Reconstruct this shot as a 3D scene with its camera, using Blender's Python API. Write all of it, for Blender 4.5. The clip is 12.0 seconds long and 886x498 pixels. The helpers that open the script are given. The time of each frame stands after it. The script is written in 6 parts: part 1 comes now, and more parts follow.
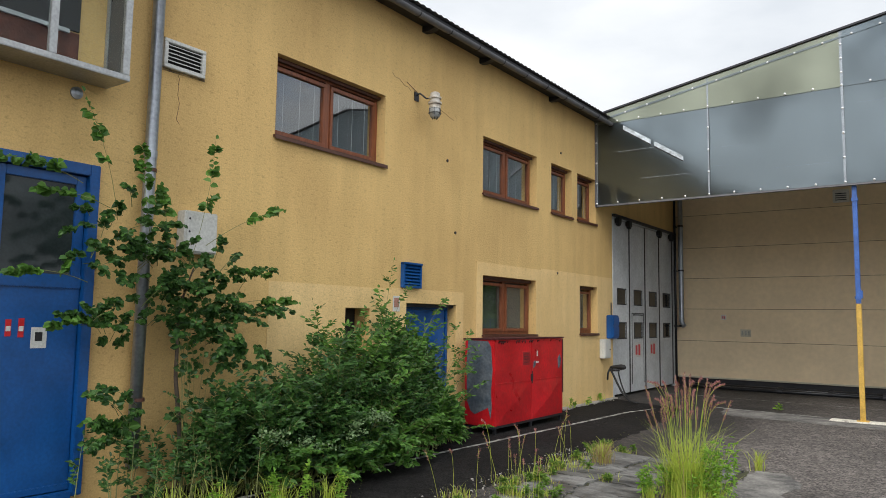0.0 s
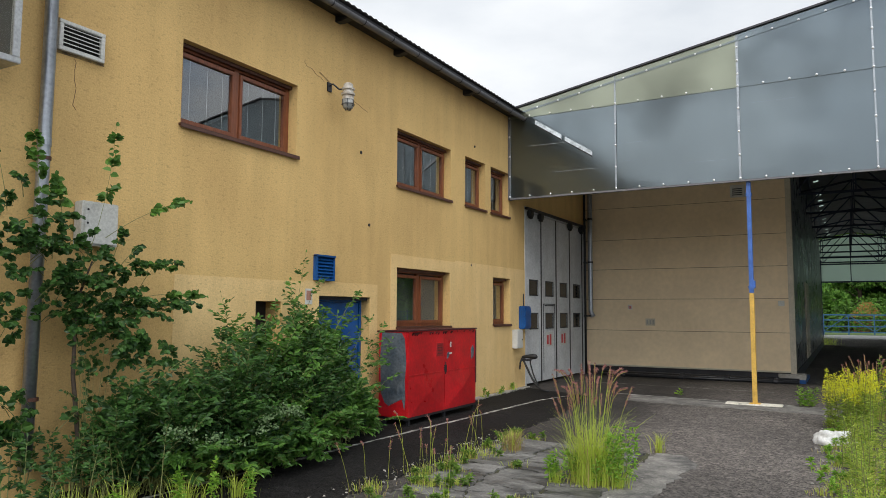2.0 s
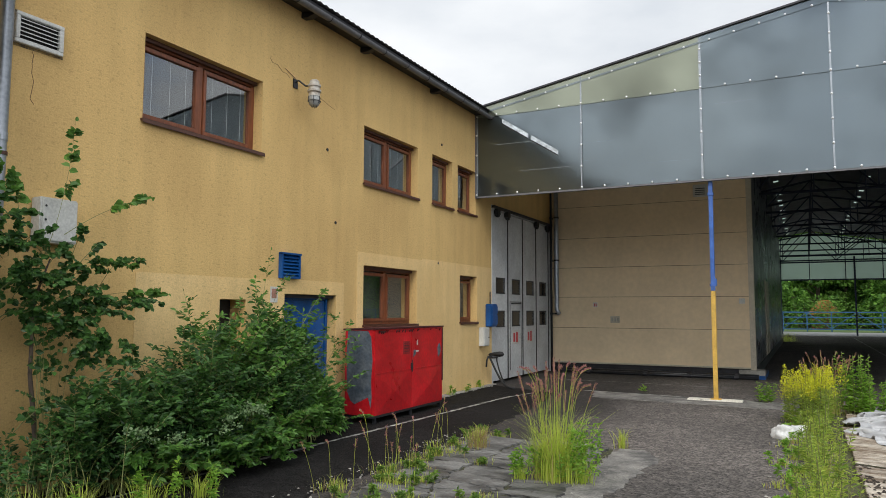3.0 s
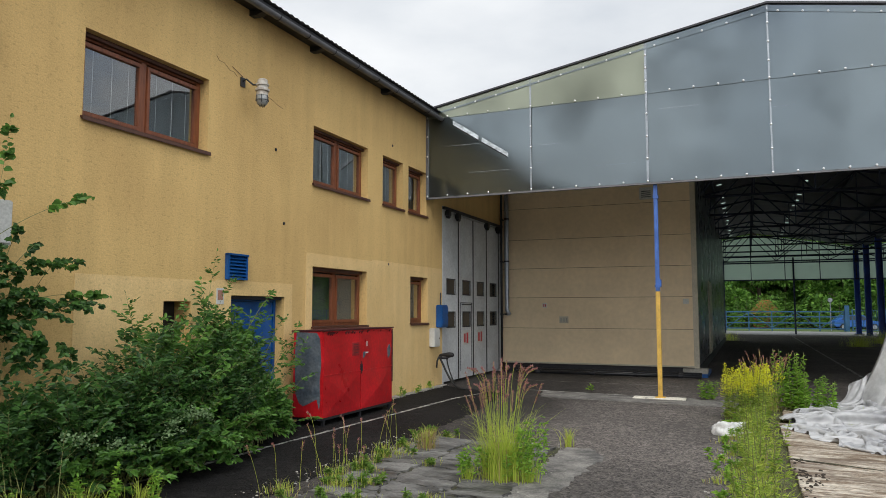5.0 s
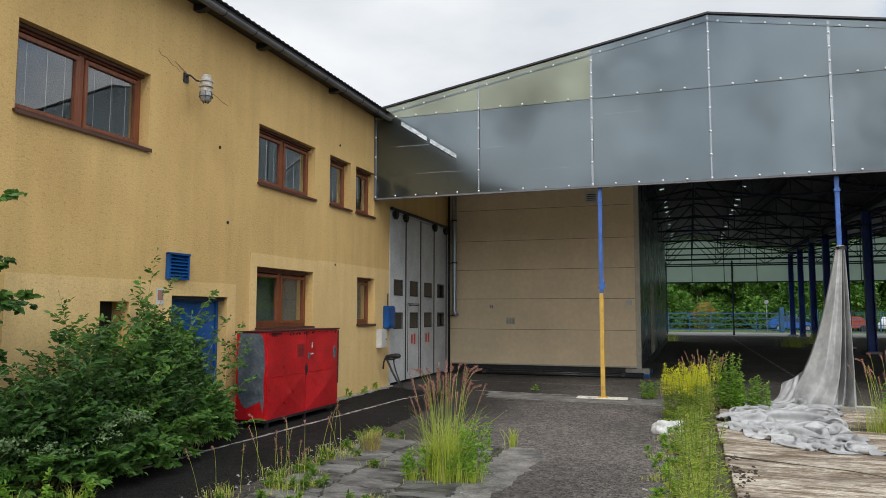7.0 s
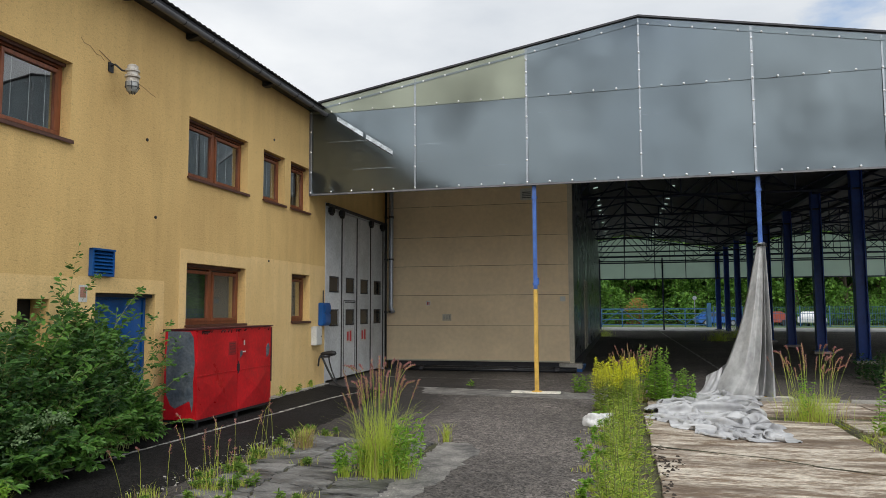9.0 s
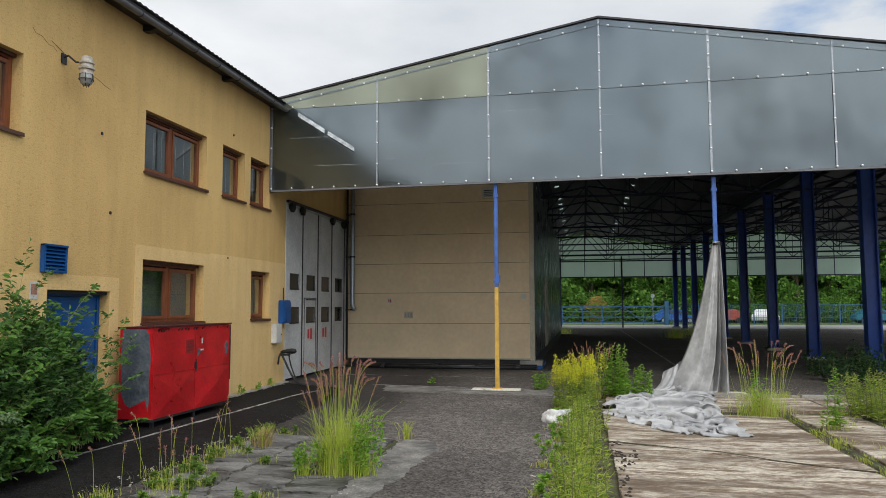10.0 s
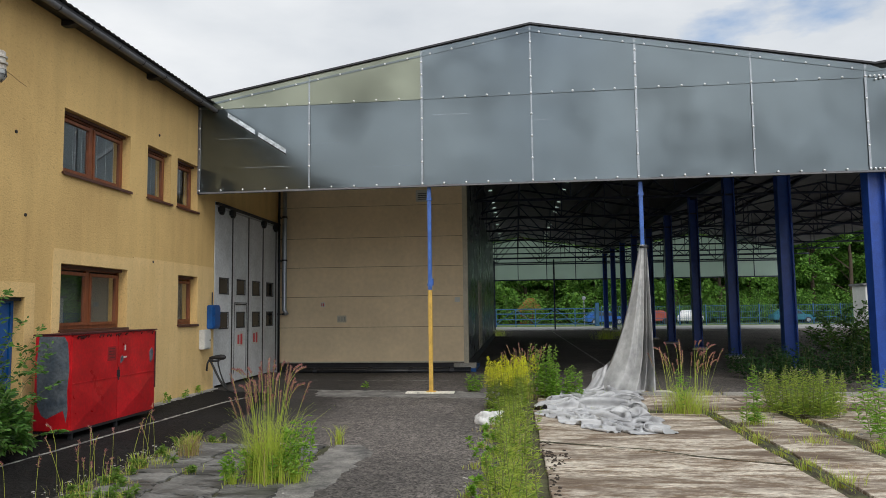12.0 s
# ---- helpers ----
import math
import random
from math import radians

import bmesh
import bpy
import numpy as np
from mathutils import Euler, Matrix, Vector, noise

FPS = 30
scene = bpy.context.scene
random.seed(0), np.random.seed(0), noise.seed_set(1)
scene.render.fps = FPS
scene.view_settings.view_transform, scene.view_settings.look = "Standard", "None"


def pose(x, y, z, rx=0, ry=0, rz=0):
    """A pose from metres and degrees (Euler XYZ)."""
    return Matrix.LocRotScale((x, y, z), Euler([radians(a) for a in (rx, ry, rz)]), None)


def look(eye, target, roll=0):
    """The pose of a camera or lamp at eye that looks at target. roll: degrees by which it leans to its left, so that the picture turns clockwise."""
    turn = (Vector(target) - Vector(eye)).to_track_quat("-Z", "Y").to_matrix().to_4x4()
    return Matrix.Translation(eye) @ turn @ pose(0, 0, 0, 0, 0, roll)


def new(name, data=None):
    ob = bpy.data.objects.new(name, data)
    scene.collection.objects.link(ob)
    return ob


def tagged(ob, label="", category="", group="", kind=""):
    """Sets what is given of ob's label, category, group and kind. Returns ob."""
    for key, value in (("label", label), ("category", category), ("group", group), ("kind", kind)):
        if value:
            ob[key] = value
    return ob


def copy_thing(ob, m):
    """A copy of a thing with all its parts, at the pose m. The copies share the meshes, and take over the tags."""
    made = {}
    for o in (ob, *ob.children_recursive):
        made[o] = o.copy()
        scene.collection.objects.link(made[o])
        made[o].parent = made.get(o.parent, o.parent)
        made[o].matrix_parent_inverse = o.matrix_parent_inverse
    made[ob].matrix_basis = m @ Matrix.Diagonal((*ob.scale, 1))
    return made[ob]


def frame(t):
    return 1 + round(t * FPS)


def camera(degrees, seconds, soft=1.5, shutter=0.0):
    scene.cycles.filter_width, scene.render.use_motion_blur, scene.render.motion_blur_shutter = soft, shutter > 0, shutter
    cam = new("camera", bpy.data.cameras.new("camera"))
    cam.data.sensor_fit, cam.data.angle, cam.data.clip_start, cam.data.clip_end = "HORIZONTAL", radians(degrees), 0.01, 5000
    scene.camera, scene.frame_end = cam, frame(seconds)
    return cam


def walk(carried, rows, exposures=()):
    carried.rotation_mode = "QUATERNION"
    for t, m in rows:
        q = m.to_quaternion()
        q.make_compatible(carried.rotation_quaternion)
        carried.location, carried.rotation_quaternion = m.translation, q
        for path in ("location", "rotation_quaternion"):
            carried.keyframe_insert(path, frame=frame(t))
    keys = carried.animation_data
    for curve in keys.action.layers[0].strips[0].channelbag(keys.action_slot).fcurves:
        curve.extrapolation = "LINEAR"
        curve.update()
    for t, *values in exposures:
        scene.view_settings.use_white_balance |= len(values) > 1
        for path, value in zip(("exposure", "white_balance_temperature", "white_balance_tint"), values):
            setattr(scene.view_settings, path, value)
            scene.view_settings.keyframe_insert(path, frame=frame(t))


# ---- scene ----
cam = camera(62.8, 12.0, soft=0.55)
PATH = [
    (0, (6.866, 0.294, 1.818), (5.709, 1.914, 2.01), 0.9),
    (0.5, (6.881, 0.301, 1.817), (5.777, 1.958, 2.002), 0.8),
    (1, (6.895, 0.303, 1.817), (5.837, 1.99, 1.996), 0.6),
    (1.5, (6.914, 0.306, 1.818), (5.903, 2.023, 1.993), 0.5),
    (2, (6.931, 0.304, 1.817), (5.965, 2.047, 1.99), 0.3),
    (2.5, (6.946, 0.303, 1.815), (6.016, 2.065, 1.986), 0.2),
    (3, (6.957, 0.303, 1.815), (6.069, 2.087, 1.983), 0.2),
    (5, (7.006, 0.305, 1.823), (6.237, 2.143, 1.993), -0.0),
    (5.5, (7.017, 0.306, 1.824), (6.282, 2.158, 1.997), -0.1),
    (6, (7.026, 0.304, 1.826), (6.325, 2.169, 1.999), -0.0),
    (6.5, (7.034, 0.307, 1.824), (6.362, 2.183, 1.997), 0.1),
    (7, (7.044, 0.313, 1.822), (6.406, 2.2, 1.995), 0.1),
    (9, (7.098, 0.327, 1.807), (6.622, 2.262, 1.972), -0.2),
    (9.5, (7.11, 0.325, 1.802), (6.68, 2.271, 1.965), -0.2),
    (10, (7.116, 0.321, 1.799), (6.741, 2.279, 1.958), -0.2),
    (10.5, (7.119, 0.326, 1.798), (6.798, 2.294, 1.955), -0.3),
    (11, (7.123, 0.326, 1.797), (6.852, 2.301, 1.954), -0.4),
    (11.5, (7.134, 0.333, 1.796), (6.897, 2.312, 1.958), -0.5),
    (12, (7.147, 0.343, 1.795), (6.949, 2.326, 1.962), -0.7),
]
walk(cam, [(t, look(eye, target, roll)) for t, eye, target, roll in PATH],
     exposures=[(0.0, 0.36), (3.0, 0.27), (6.0, 0.18), (9.0, 0.16), (12.0, 0.10)])

# ---- light ----
world = bpy.data.worlds.new("sky")
scene.world = world
world.use_nodes = True
wn, wl = world.node_tree.nodes, world.node_tree.links
wn.clear()
SUN_EL, SUN_AZ = radians(42), radians(162)
sky = wn.new("ShaderNodeTexSky")
sky.sky_type, sky.sun_disc, sky.sun_elevation, sky.sun_rotation = "NISHITA", False, SUN_EL, SUN_AZ
tc = wn.new("ShaderNodeTexCoord")
mp = wn.new("ShaderNodeMapping")
mp.inputs["Scale"].default_value = (1.0, 1.0, 2.6)
mp.inputs["Location"].default_value = (0.35, 0.1, 0.0)
wl.new(tc.outputs["Generated"], mp.inputs["Vector"])
cn = wn.new("ShaderNodeTexNoise")
cn.inputs["Scale"].default_value, cn.inputs["Detail"].default_value, cn.inputs["Roughness"].default_value = 2.2, 8, 0.55
wl.new(mp.outputs[0], cn.inputs["Vector"])
cr = wn.new("ShaderNodeValToRGB")
cr.color_ramp.elements[0].position, cr.color_ramp.elements[1].position = 0.35, 0.435
wl.new(cn.outputs["Fac"], cr.inputs["Fac"])
cn2 = wn.new("ShaderNodeTexNoise")
cn2.inputs["Scale"].default_value, cn2.inputs["Detail"].default_value = 3.5, 6
wl.new(mp.outputs[0], cn2.inputs["Vector"])
cc = wn.new("ShaderNodeValToRGB")
cc.color_ramp.elements[0].position, cc.color_ramp.elements[1].position = 0.3, 0.7
cc.color_ramp.elements[0].color, cc.color_ramp.elements[1].color = (0.60, 0.64, 0.69, 1), (0.84, 0.86, 0.88, 1)
wl.new(cn2.outputs["Fac"], cc.inputs["Fac"])
sk = wn.new("ShaderNodeMix")
sk.data_type, sk.blend_type = "RGBA", "MULTIPLY"
sk.inputs[0].default_value = 1.0
sk.inputs[7].default_value = (0.15, 0.15, 0.15, 1)
wl.new(sky.outputs[0], sk.inputs[6])
mx = wn.new("ShaderNodeMix")
mx.data_type = "RGBA"
wl.new(cr.outputs[0], mx.inputs[0])
wl.new(sk.outputs[2], mx.inputs[6])
# clouds are brighter round the veiled sun
toward = wn.new("ShaderNodeVectorMath")
toward.operation = "DOT_PRODUCT"
toward.inputs[1].default_value = (math.sin(SUN_AZ) * math.cos(SUN_EL), math.cos(SUN_AZ) * math.cos(SUN_EL), math.sin(SUN_EL))
wl.new(tc.outputs["Generated"], toward.inputs[0])
veil = wn.new("ShaderNodeMapRange")
veil.interpolation_type = "SMOOTHSTEP"
veil.inputs["From Min"].default_value, veil.inputs["From Max"].default_value = 0.0, 1.0
veil.inputs["To Min"].default_value, veil.inputs["To Max"].default_value = 1.0, 1.95
wl.new(toward.outputs["Value"], veil.inputs["Value"])
lit = wn.new("ShaderNodeVectorMath")
lit.operation = "SCALE"
wl.new(cc.outputs[0], lit.inputs[0])
wl.new(veil.outputs[0], lit.inputs["Scale"])
wl.new(lit.outputs[0], mx.inputs[7])
bg = wn.new("ShaderNodeBackground")
bg.inputs["Strength"].default_value = 1.0
wl.new(mx.outputs[2], bg.inputs["Color"])
wo = wn.new("ShaderNodeOutputWorld")
wl.new(bg.outputs[0], wo.inputs["Surface"])
sun = new("sun", bpy.data.lights.new("sun", "SUN"))
sun.data.energy, sun.data.angle, sun.data.color = 1.2, radians(20), (1.0, 0.96, 0.9)
sun.matrix_world = look((60 * math.sin(SUN_AZ), 60 * math.cos(SUN_AZ), 60 * math.tan(SUN_EL)), (0, 0, 0))


# ---- materials ----
def mat(name, col, rough=0.7, metal=0.0, var=0.25, scale=1.5, fine=40.0, bump=0.2, dist=0.01, col2=None, stretch=(1, 1, 1),
        spec=0.5, rand=0.0, lo=0.35, hi=0.7, fvar=0.15, rvar=0.0, grit=0.58):
    m = bpy.data.materials.new(name)
    m.use_nodes = True
    n, l = m.node_tree.nodes, m.node_tree.links
    b = n["Principled BSDF"]
    b.inputs["Roughness"].default_value, b.inputs["Metallic"].default_value = rough, metal
    b.inputs["Specular IOR Level"].default_value = spec
    c = n.new("ShaderNodeTexCoord")
    mpn = n.new("ShaderNodeMapping")
    mpn.inputs["Scale"].default_value = stretch
    l.new(c.outputs["Object"], mpn.inputs["Vector"])
    big, small = n.new("ShaderNodeTexNoise"), n.new("ShaderNodeTexNoise")
    big.inputs["Scale"].default_value, big.inputs["Detail"].default_value, big.inputs["Roughness"].default_value = scale, 9, grit
    small.inputs["Scale"].default_value, small.inputs["Detail"].default_value = fine, 4
    l.new(mpn.outputs[0], big.inputs["Vector"])
    l.new(mpn.outputs[0], small.inputs["Vector"])
    ramp = n.new("ShaderNodeValToRGB")
    second = col2 or tuple(x * (1 - var) for x in col)
    ramp.color_ramp.elements[0].position, ramp.color_ramp.elements[1].position = lo, hi
    ramp.color_ramp.elements[0].color, ramp.color_ramp.elements[1].color = (*second, 1), (*col, 1)
    l.new(big.outputs["Fac"], ramp.inputs["Fac"])
    mr = n.new("ShaderNodeMapRange")
    mr.inputs["From Min"].default_value, mr.inputs["From Max"].default_value = 0.3, 0.7
    mr.inputs["To Min"].default_value, mr.inputs["To Max"].default_value = 1 - fvar, 1 + fvar
    l.new(small.outputs["Fac"], mr.inputs["Value"])
    out = ramp.outputs[0]
    mul = n.new("ShaderNodeVectorMath")
    mul.operation = "SCALE"
    l.new(out, mul.inputs[0])
    l.new(mr.outputs[0], mul.inputs["Scale"])
    out = mul.outputs[0]
    if rand:
        oi = n.new("ShaderNodeObjectInfo")
        r2 = n.new("ShaderNodeMapRange")
        r2.inputs["To Min"].default_value, r2.inputs["To Max"].default_value = 1 - rand, 1 + rand
        l.new(oi.outputs["Random"], r2.inputs["Value"])
        mul2 = n.new("ShaderNodeVectorMath")
        mul2.operation = "SCALE"
        l.new(out, mul2.inputs[0])
        l.new(r2.outputs[0], mul2.inputs["Scale"])
        out = mul2.outputs[0]
    l.new(out, b.inputs["Base Color"])
    if rvar:
        r3 = n.new("ShaderNodeMapRange")
        r3.inputs["From Min"].default_value, r3.inputs["From Max"].default_value = 0.3, 0.7
        r3.inputs["To Min"].default_value, r3.inputs["To Max"].default_value = rough - rvar, rough + rvar
        l.new(big.outputs["Fac"], r3.inputs["Value"])
        l.new(r3.outputs[0], b.inputs["Roughness"])
    if bump:
        bp = n.new("ShaderNodeBump")
        bp.inputs["Strength"].default_value, bp.inputs["Distance"].default_value = bump, dist
        l.new(small.outputs["Fac"], bp.inputs["Height"])
        l.new(bp.outputs[0], b.inputs["Normal"])
    return m


def leaf_mat(name, col, col2, trans=0.35, rough=0.5):
    m = bpy.data.materials.new(name)
    m.use_nodes = True
    n, l = m.node_tree.nodes, m.node_tree.links
    b = n["Principled BSDF"]
    b.inputs["Roughness"].default_value = rough
    b.inputs["Specular IOR Level"].default_value = 0.35
    g = n.new("ShaderNodeNewGeometry")
    ramp = n.new("ShaderNodeValToRGB")
    ramp.color_ramp.elements[0].color, ramp.color_ramp.elements[1].color = (*col2, 1), (*col, 1)
    l.new(g.outputs["Random Per Island"], ramp.inputs["Fac"])
    l.new(ramp.outputs[0], b.inputs["Base Color"])
    t = n.new("ShaderNodeBsdfTranslucent")
    l.new(ramp.outputs[0], t.inputs["Color"])
    mixs = n.new("ShaderNodeMixShader")
    mixs.inputs[0].default_value = trans
    l.new(b.outputs[0], mixs.inputs[1])
    l.new(t.outputs[0], mixs.inputs[2])
    l.new(mixs.outputs[0], n["Material Output"].inputs["Surface"])
    return m


def stucco(name, col, dark, cell, strength):
    """Rough thrown plaster: pits and grains in relief, with broad stains and run marks."""
    m = mat(name, col, 0.92, 0, scale=0.55, fine=55, bump=0, col2=dark, lo=0.25, hi=0.6, fvar=0.10, spec=0.2)
    n, l = m.node_tree.nodes, m.node_tree.links
    b = n["Principled BSDF"]
    c = n.new("ShaderNodeTexCoord")
    v = n.new("ShaderNodeTexVoronoi")
    v.inputs["Scale"].default_value = cell
    no = n.new("ShaderNodeTexNoise")
    no.inputs["Scale"].default_value, no.inputs["Detail"].default_value, no.inputs["Roughness"].default_value = cell * 0.55, 8, 0.72
    flat = n.new("ShaderNodeMapping")
    flat.inputs["Scale"].default_value = (1, 0.62, 1.25)
    l.new(c.outputs["Object"], flat.inputs["Vector"])
    l.new(flat.outputs[0], v.inputs["Vector"])
    l.new(flat.outputs[0], no.inputs["Vector"])
    ad = n.new("ShaderNodeMath")
    ad.operation = "MULTIPLY_ADD"
    ad.inputs[1].default_value = 0.4
    l.new(v.outputs["Distance"], ad.inputs[0])
    l.new(no.outputs["Fac"], ad.inputs[2])
    bp = n.new("ShaderNodeBump")
    bp.inputs["Strength"].default_value, bp.inputs["Distance"].default_value = strength, 0.016
    l.new(ad.outputs[0], bp.inputs["Height"])
    l.new(bp.outputs[0], b.inputs["Normal"])
    # vertical run marks
    mpn = n.new("ShaderNodeMapping")
    mpn.inputs["Scale"].default_value = (1, 2.2, 0.22)
    l.new(c.outputs["Object"], mpn.inputs["Vector"])
    st = n.new("ShaderNodeTexNoise")
    st.inputs["Scale"].default_value, st.inputs["Detail"].default_value = 1.6, 5
    l.new(mpn.outputs[0], st.inputs["Vector"])
    mr = n.new("ShaderNodeMapRange")
    mr.inputs["From Min"].default_value, mr.inputs["From Max"].default_value = 0.3, 0.62
    mr.inputs["To Min"].default_value, mr.inputs["To Max"].default_value = 0.91, 1.035
    l.new(st.outputs["Fac"], mr.inputs["Value"])
    old = b.inputs["Base Color"].links[0].from_socket
    mul = n.new("ShaderNodeVectorMath")
    mul.operation = "SCALE"
    l.new(old, mul.inputs[0])
    l.new(mr.outputs[0], mul.inputs["Scale"])
    # pits hold dirt
    mr2 = n.new("ShaderNodeMapRange")
    mr2.inputs["From Min"].default_value, mr2.inputs["From Max"].default_value = 0.30, 0.46
    mr2.inputs["To Min"].default_value, mr2.inputs["To Max"].default_value = 0.68, 1.0
    l.new(no.outputs["Fac"], mr2.inputs["Value"])
    mul2 = n.new("ShaderNodeVectorMath")
    mul2.operation = "SCALE"
    l.new(mul.outputs[0], mul2.inputs[0])
    l.new(mr2.outputs[0], mul2.inputs["Scale"])
    l.new(mul2.outputs[0], b.inputs["Base Color"])
    return m


def glass_mat(name, ior, tint=(0.9, 0.95, 0.95)):
    m = bpy.data.materials.new(name)
    m.use_nodes = True
    b = m.node_tree.nodes["Principled BSDF"]
    b.inputs["Base Color"].default_value = (*tint, 1)
    b.inputs["Roughness"].default_value = 0.0
    b.inputs["IOR"].default_value = ior
    b.inputs["Transmission Weight"].default_value = 1.0
    return m


def sheet_mat(name, col, trans, metal=0.0, glow=(0.86, 0.9, 0.87)):
    """Cladding sheet: grey, semi-gloss, slightly wavy, with fine horizontal flutes and dull stains."""
    m = mat(name, col, 0.13, metal, scale=0.5, fine=0.9, bump=0, col2=tuple(c * 0.55 for c in col), lo=0.33, hi=0.55, fvar=0.12, rvar=0.05, spec=0.6, rand=0.07, grit=0.5)
    n, l = m.node_tree.nodes, m.node_tree.links
    b = n["Principled BSDF"]
    c = n.new("ShaderNodeTexCoord")
    mpn = n.new("ShaderNodeMapping")
    mpn.inputs["Scale"].default_value = (0.25, 0.25, 60)
    l.new(c.outputs["Object"], mpn.inputs["Vector"])
    st = n.new("ShaderNodeTexNoise")
    st.inputs["Scale"].default_value = 1.0
    l.new(mpn.outputs[0], st.inputs["Vector"])
    wave = n.new("ShaderNodeTexNoise")
    wave.inputs["Scale"].default_value, wave.inputs["Detail"].default_value = 0.6, 1
    l.new(c.outputs["Object"], wave.inputs["Vector"])
    b0 = n.new("ShaderNodeBump")
    b0.inputs["Strength"].default_value, b0.inputs["Distance"].default_value = 0.22, 0.05
    l.new(wave.outputs["Fac"], b0.inputs["Height"])
    bp = n.new("ShaderNodeBump")
    bp.inputs["Strength"].default_value, bp.inputs["Distance"].default_value = 0.08, 0.004
    l.new(st.outputs["Fac"], bp.inputs["Height"])
    l.new(b0.outputs[0], bp.inputs["Normal"])
    l.new(bp.outputs[0], b.inputs["Normal"])
    t = n.new("ShaderNodeBsdfTranslucent")
    t.inputs["Color"].default_value = (*glow, 1)
    mixs = n.new("ShaderNodeMixShader")
    mixs.inputs[0].default_value = trans
    l.new(b.outputs[0], mixs.inputs[1])
    l.new(t.outputs[0], mixs.inputs[2])
    l.new(mixs.outputs[0], n["Material Output"].inputs["Surface"])
    return m


YELLOW = stucco("yellow_stucco", (0.66, 0.45, 0.185), (0.54, 0.355, 0.143), 40, 0.34)
CREAM = stucco("cream_plaster", (0.74, 0.53, 0.25), (0.66, 0.45, 0.19), 45, 0.22)
WOOD = mat("brown_stained_wood", (0.24, 0.075, 0.03), 0.45, stretch=(1, 1, 0.15), scale=14, fine=60, var=0.35, bump=0.15, dist=0.003)
SILL = mat("brown_sill_metal", (0.10, 0.04, 0.025), 0.45, scale=4, var=0.3, bump=0.05)
GLASS = glass_mat("window_glass", 1.9)
CLEAR = glass_mat("clear_glass", 1.14)
BLIND = mat("white_blind", (0.12, 0.12, 0.11), 0.8, scale=1, var=0.2)
INSIDE = mat("inside_plaster", (0.45, 0.43, 0.4), 0.9, scale=1)
ZINC = mat("zinc_metal", (0.42, 0.45, 0.49), 0.42, 0.85, scale=3, fine=25, var=0.25, bump=0.05, rvar=0.1)
DARKMETAL = mat("dark_metal", (0.035, 0.035, 0.04), 0.5, 0.4, scale=4, var=0.3, bump=0.05)
BLUE = mat("blue_paint", (0.003, 0.080, 0.29), 0.4, 0, scale=2.2, fine=30, var=0.35, bump=0.06, fvar=0.12, rvar=0.08)
POSTBLUE = mat("bright_blue_post_paint", (0.055, 0.15, 0.48), 0.4, 0, scale=5, fine=40, var=0.35, bump=0.08)
BLUEPOST = mat("blue_post_paint", (0.016, 0.07, 0.36), 0.4, 0, scale=5, fine=40, var=0.3, bump=0.08)
YELLOWPOST = mat("yellow_post_paint", (0.74, 0.46, 0.09), 0.5, 0, scale=6, fine=40, var=0.35, bump=0.1)
RED = mat("red_paint", (0.60, 0.014, 0.020), 0.36, 0, scale=2.5, fine=20, var=0.4, bump=0.1, dist=0.006, fvar=0.1, rvar=0.1)
FADEDRED = mat("faded_red_paint", (0.36, 0.018, 0.02), 0.6, 0, scale=9, fine=30, var=0.5, bump=0.1)
DARKRED = mat("dark_red_lid", (0.10, 0.02, 0.02), 0.6, 0, scale=5, var=0.5, bump=0.2)
PEEL = mat("bare_grey_primer", (0.045, 0.065, 0.088), 0.55, 0.0, scale=5, fine=22, col2=(0.11, 0.125, 0.14), lo=0.45, hi=0.72, bump=0.15, fvar=0.35)
WHITEMETAL = mat("grey_white_gate_paint", (0.62, 0.64, 0.65), 0.45, 0, scale=1.8, fine=25, var=0.22, bump=0.05)
BEIGE = mat("beige_sandwich_panel", (0.80, 0.63, 0.405), 0.55, 0, scale=0.9, fine=8, var=0.14, bump=0.03, fvar=0.05, rand=0.03)
BEIGETRIM = mat("pale_trim_metal", (0.5, 0.45, 0.35), 0.5, 0.2, scale=3, var=0.2, bump=0.04)
DARKPANEL = mat("dark_grey_panel", (0.06, 0.065, 0.07), 0.3, 0, scale=1.5, var=0.3, bump=0.05, rvar=0.1)
PIPEBLACK = mat("black_plastic_pipe", (0.022, 0.023, 0.026), 0.28, scale=6, var=0.3, bump=0.04)
RUBBER = mat("black_rubber", (0.015, 0.015, 0.016), 0.6, scale=8, bump=0.1)
PLASTIC_WHITE = mat("white_plastic", (0.58, 0.58, 0.55), 0.5, scale=3, var=0.15, bump=0.03)
CONCRETE = mat("weathered_concrete", (0.40, 0.38, 0.34), 0.9, scale=2, fine=30, var=0.4, bump=0.4, fvar=0.2)
PAINTLINE = mat("worn_white_paint", (0.46, 0.45, 0.41), 0.8, scale=5, fine=45, col2=(0.07, 0.068, 0.066), lo=0.42, hi=0.60, bump=0.2, fvar=0.25)
WHITEPAD = mat("whitewashed_concrete", (0.72, 0.69, 0.60), 0.85, scale=5, fine=40, col2=(0.30, 0.28, 0.24), lo=0.30, hi=0.48, bump=0.3, fvar=0.2)
ROOFUNDER = mat("dark_roof_sheet", (0.22, 0.224, 0.23), 0.7, scale=1, var=0.3, bump=0.1)
ROOFTOP = mat("grey_roof_sheet", (0.16, 0.16, 0.17), 0.6, scale=2, var=0.3, bump=0.1)
TRUSS = mat("dark_blue_steel", (0.04, 0.05, 0.085), 0.5, 0.2, scale=4, var=0.3, bump=0.05)
SHEET = sheet_mat("twin_wall_sheet", (0.215, 0.25, 0.268), 0.38, 0.97)
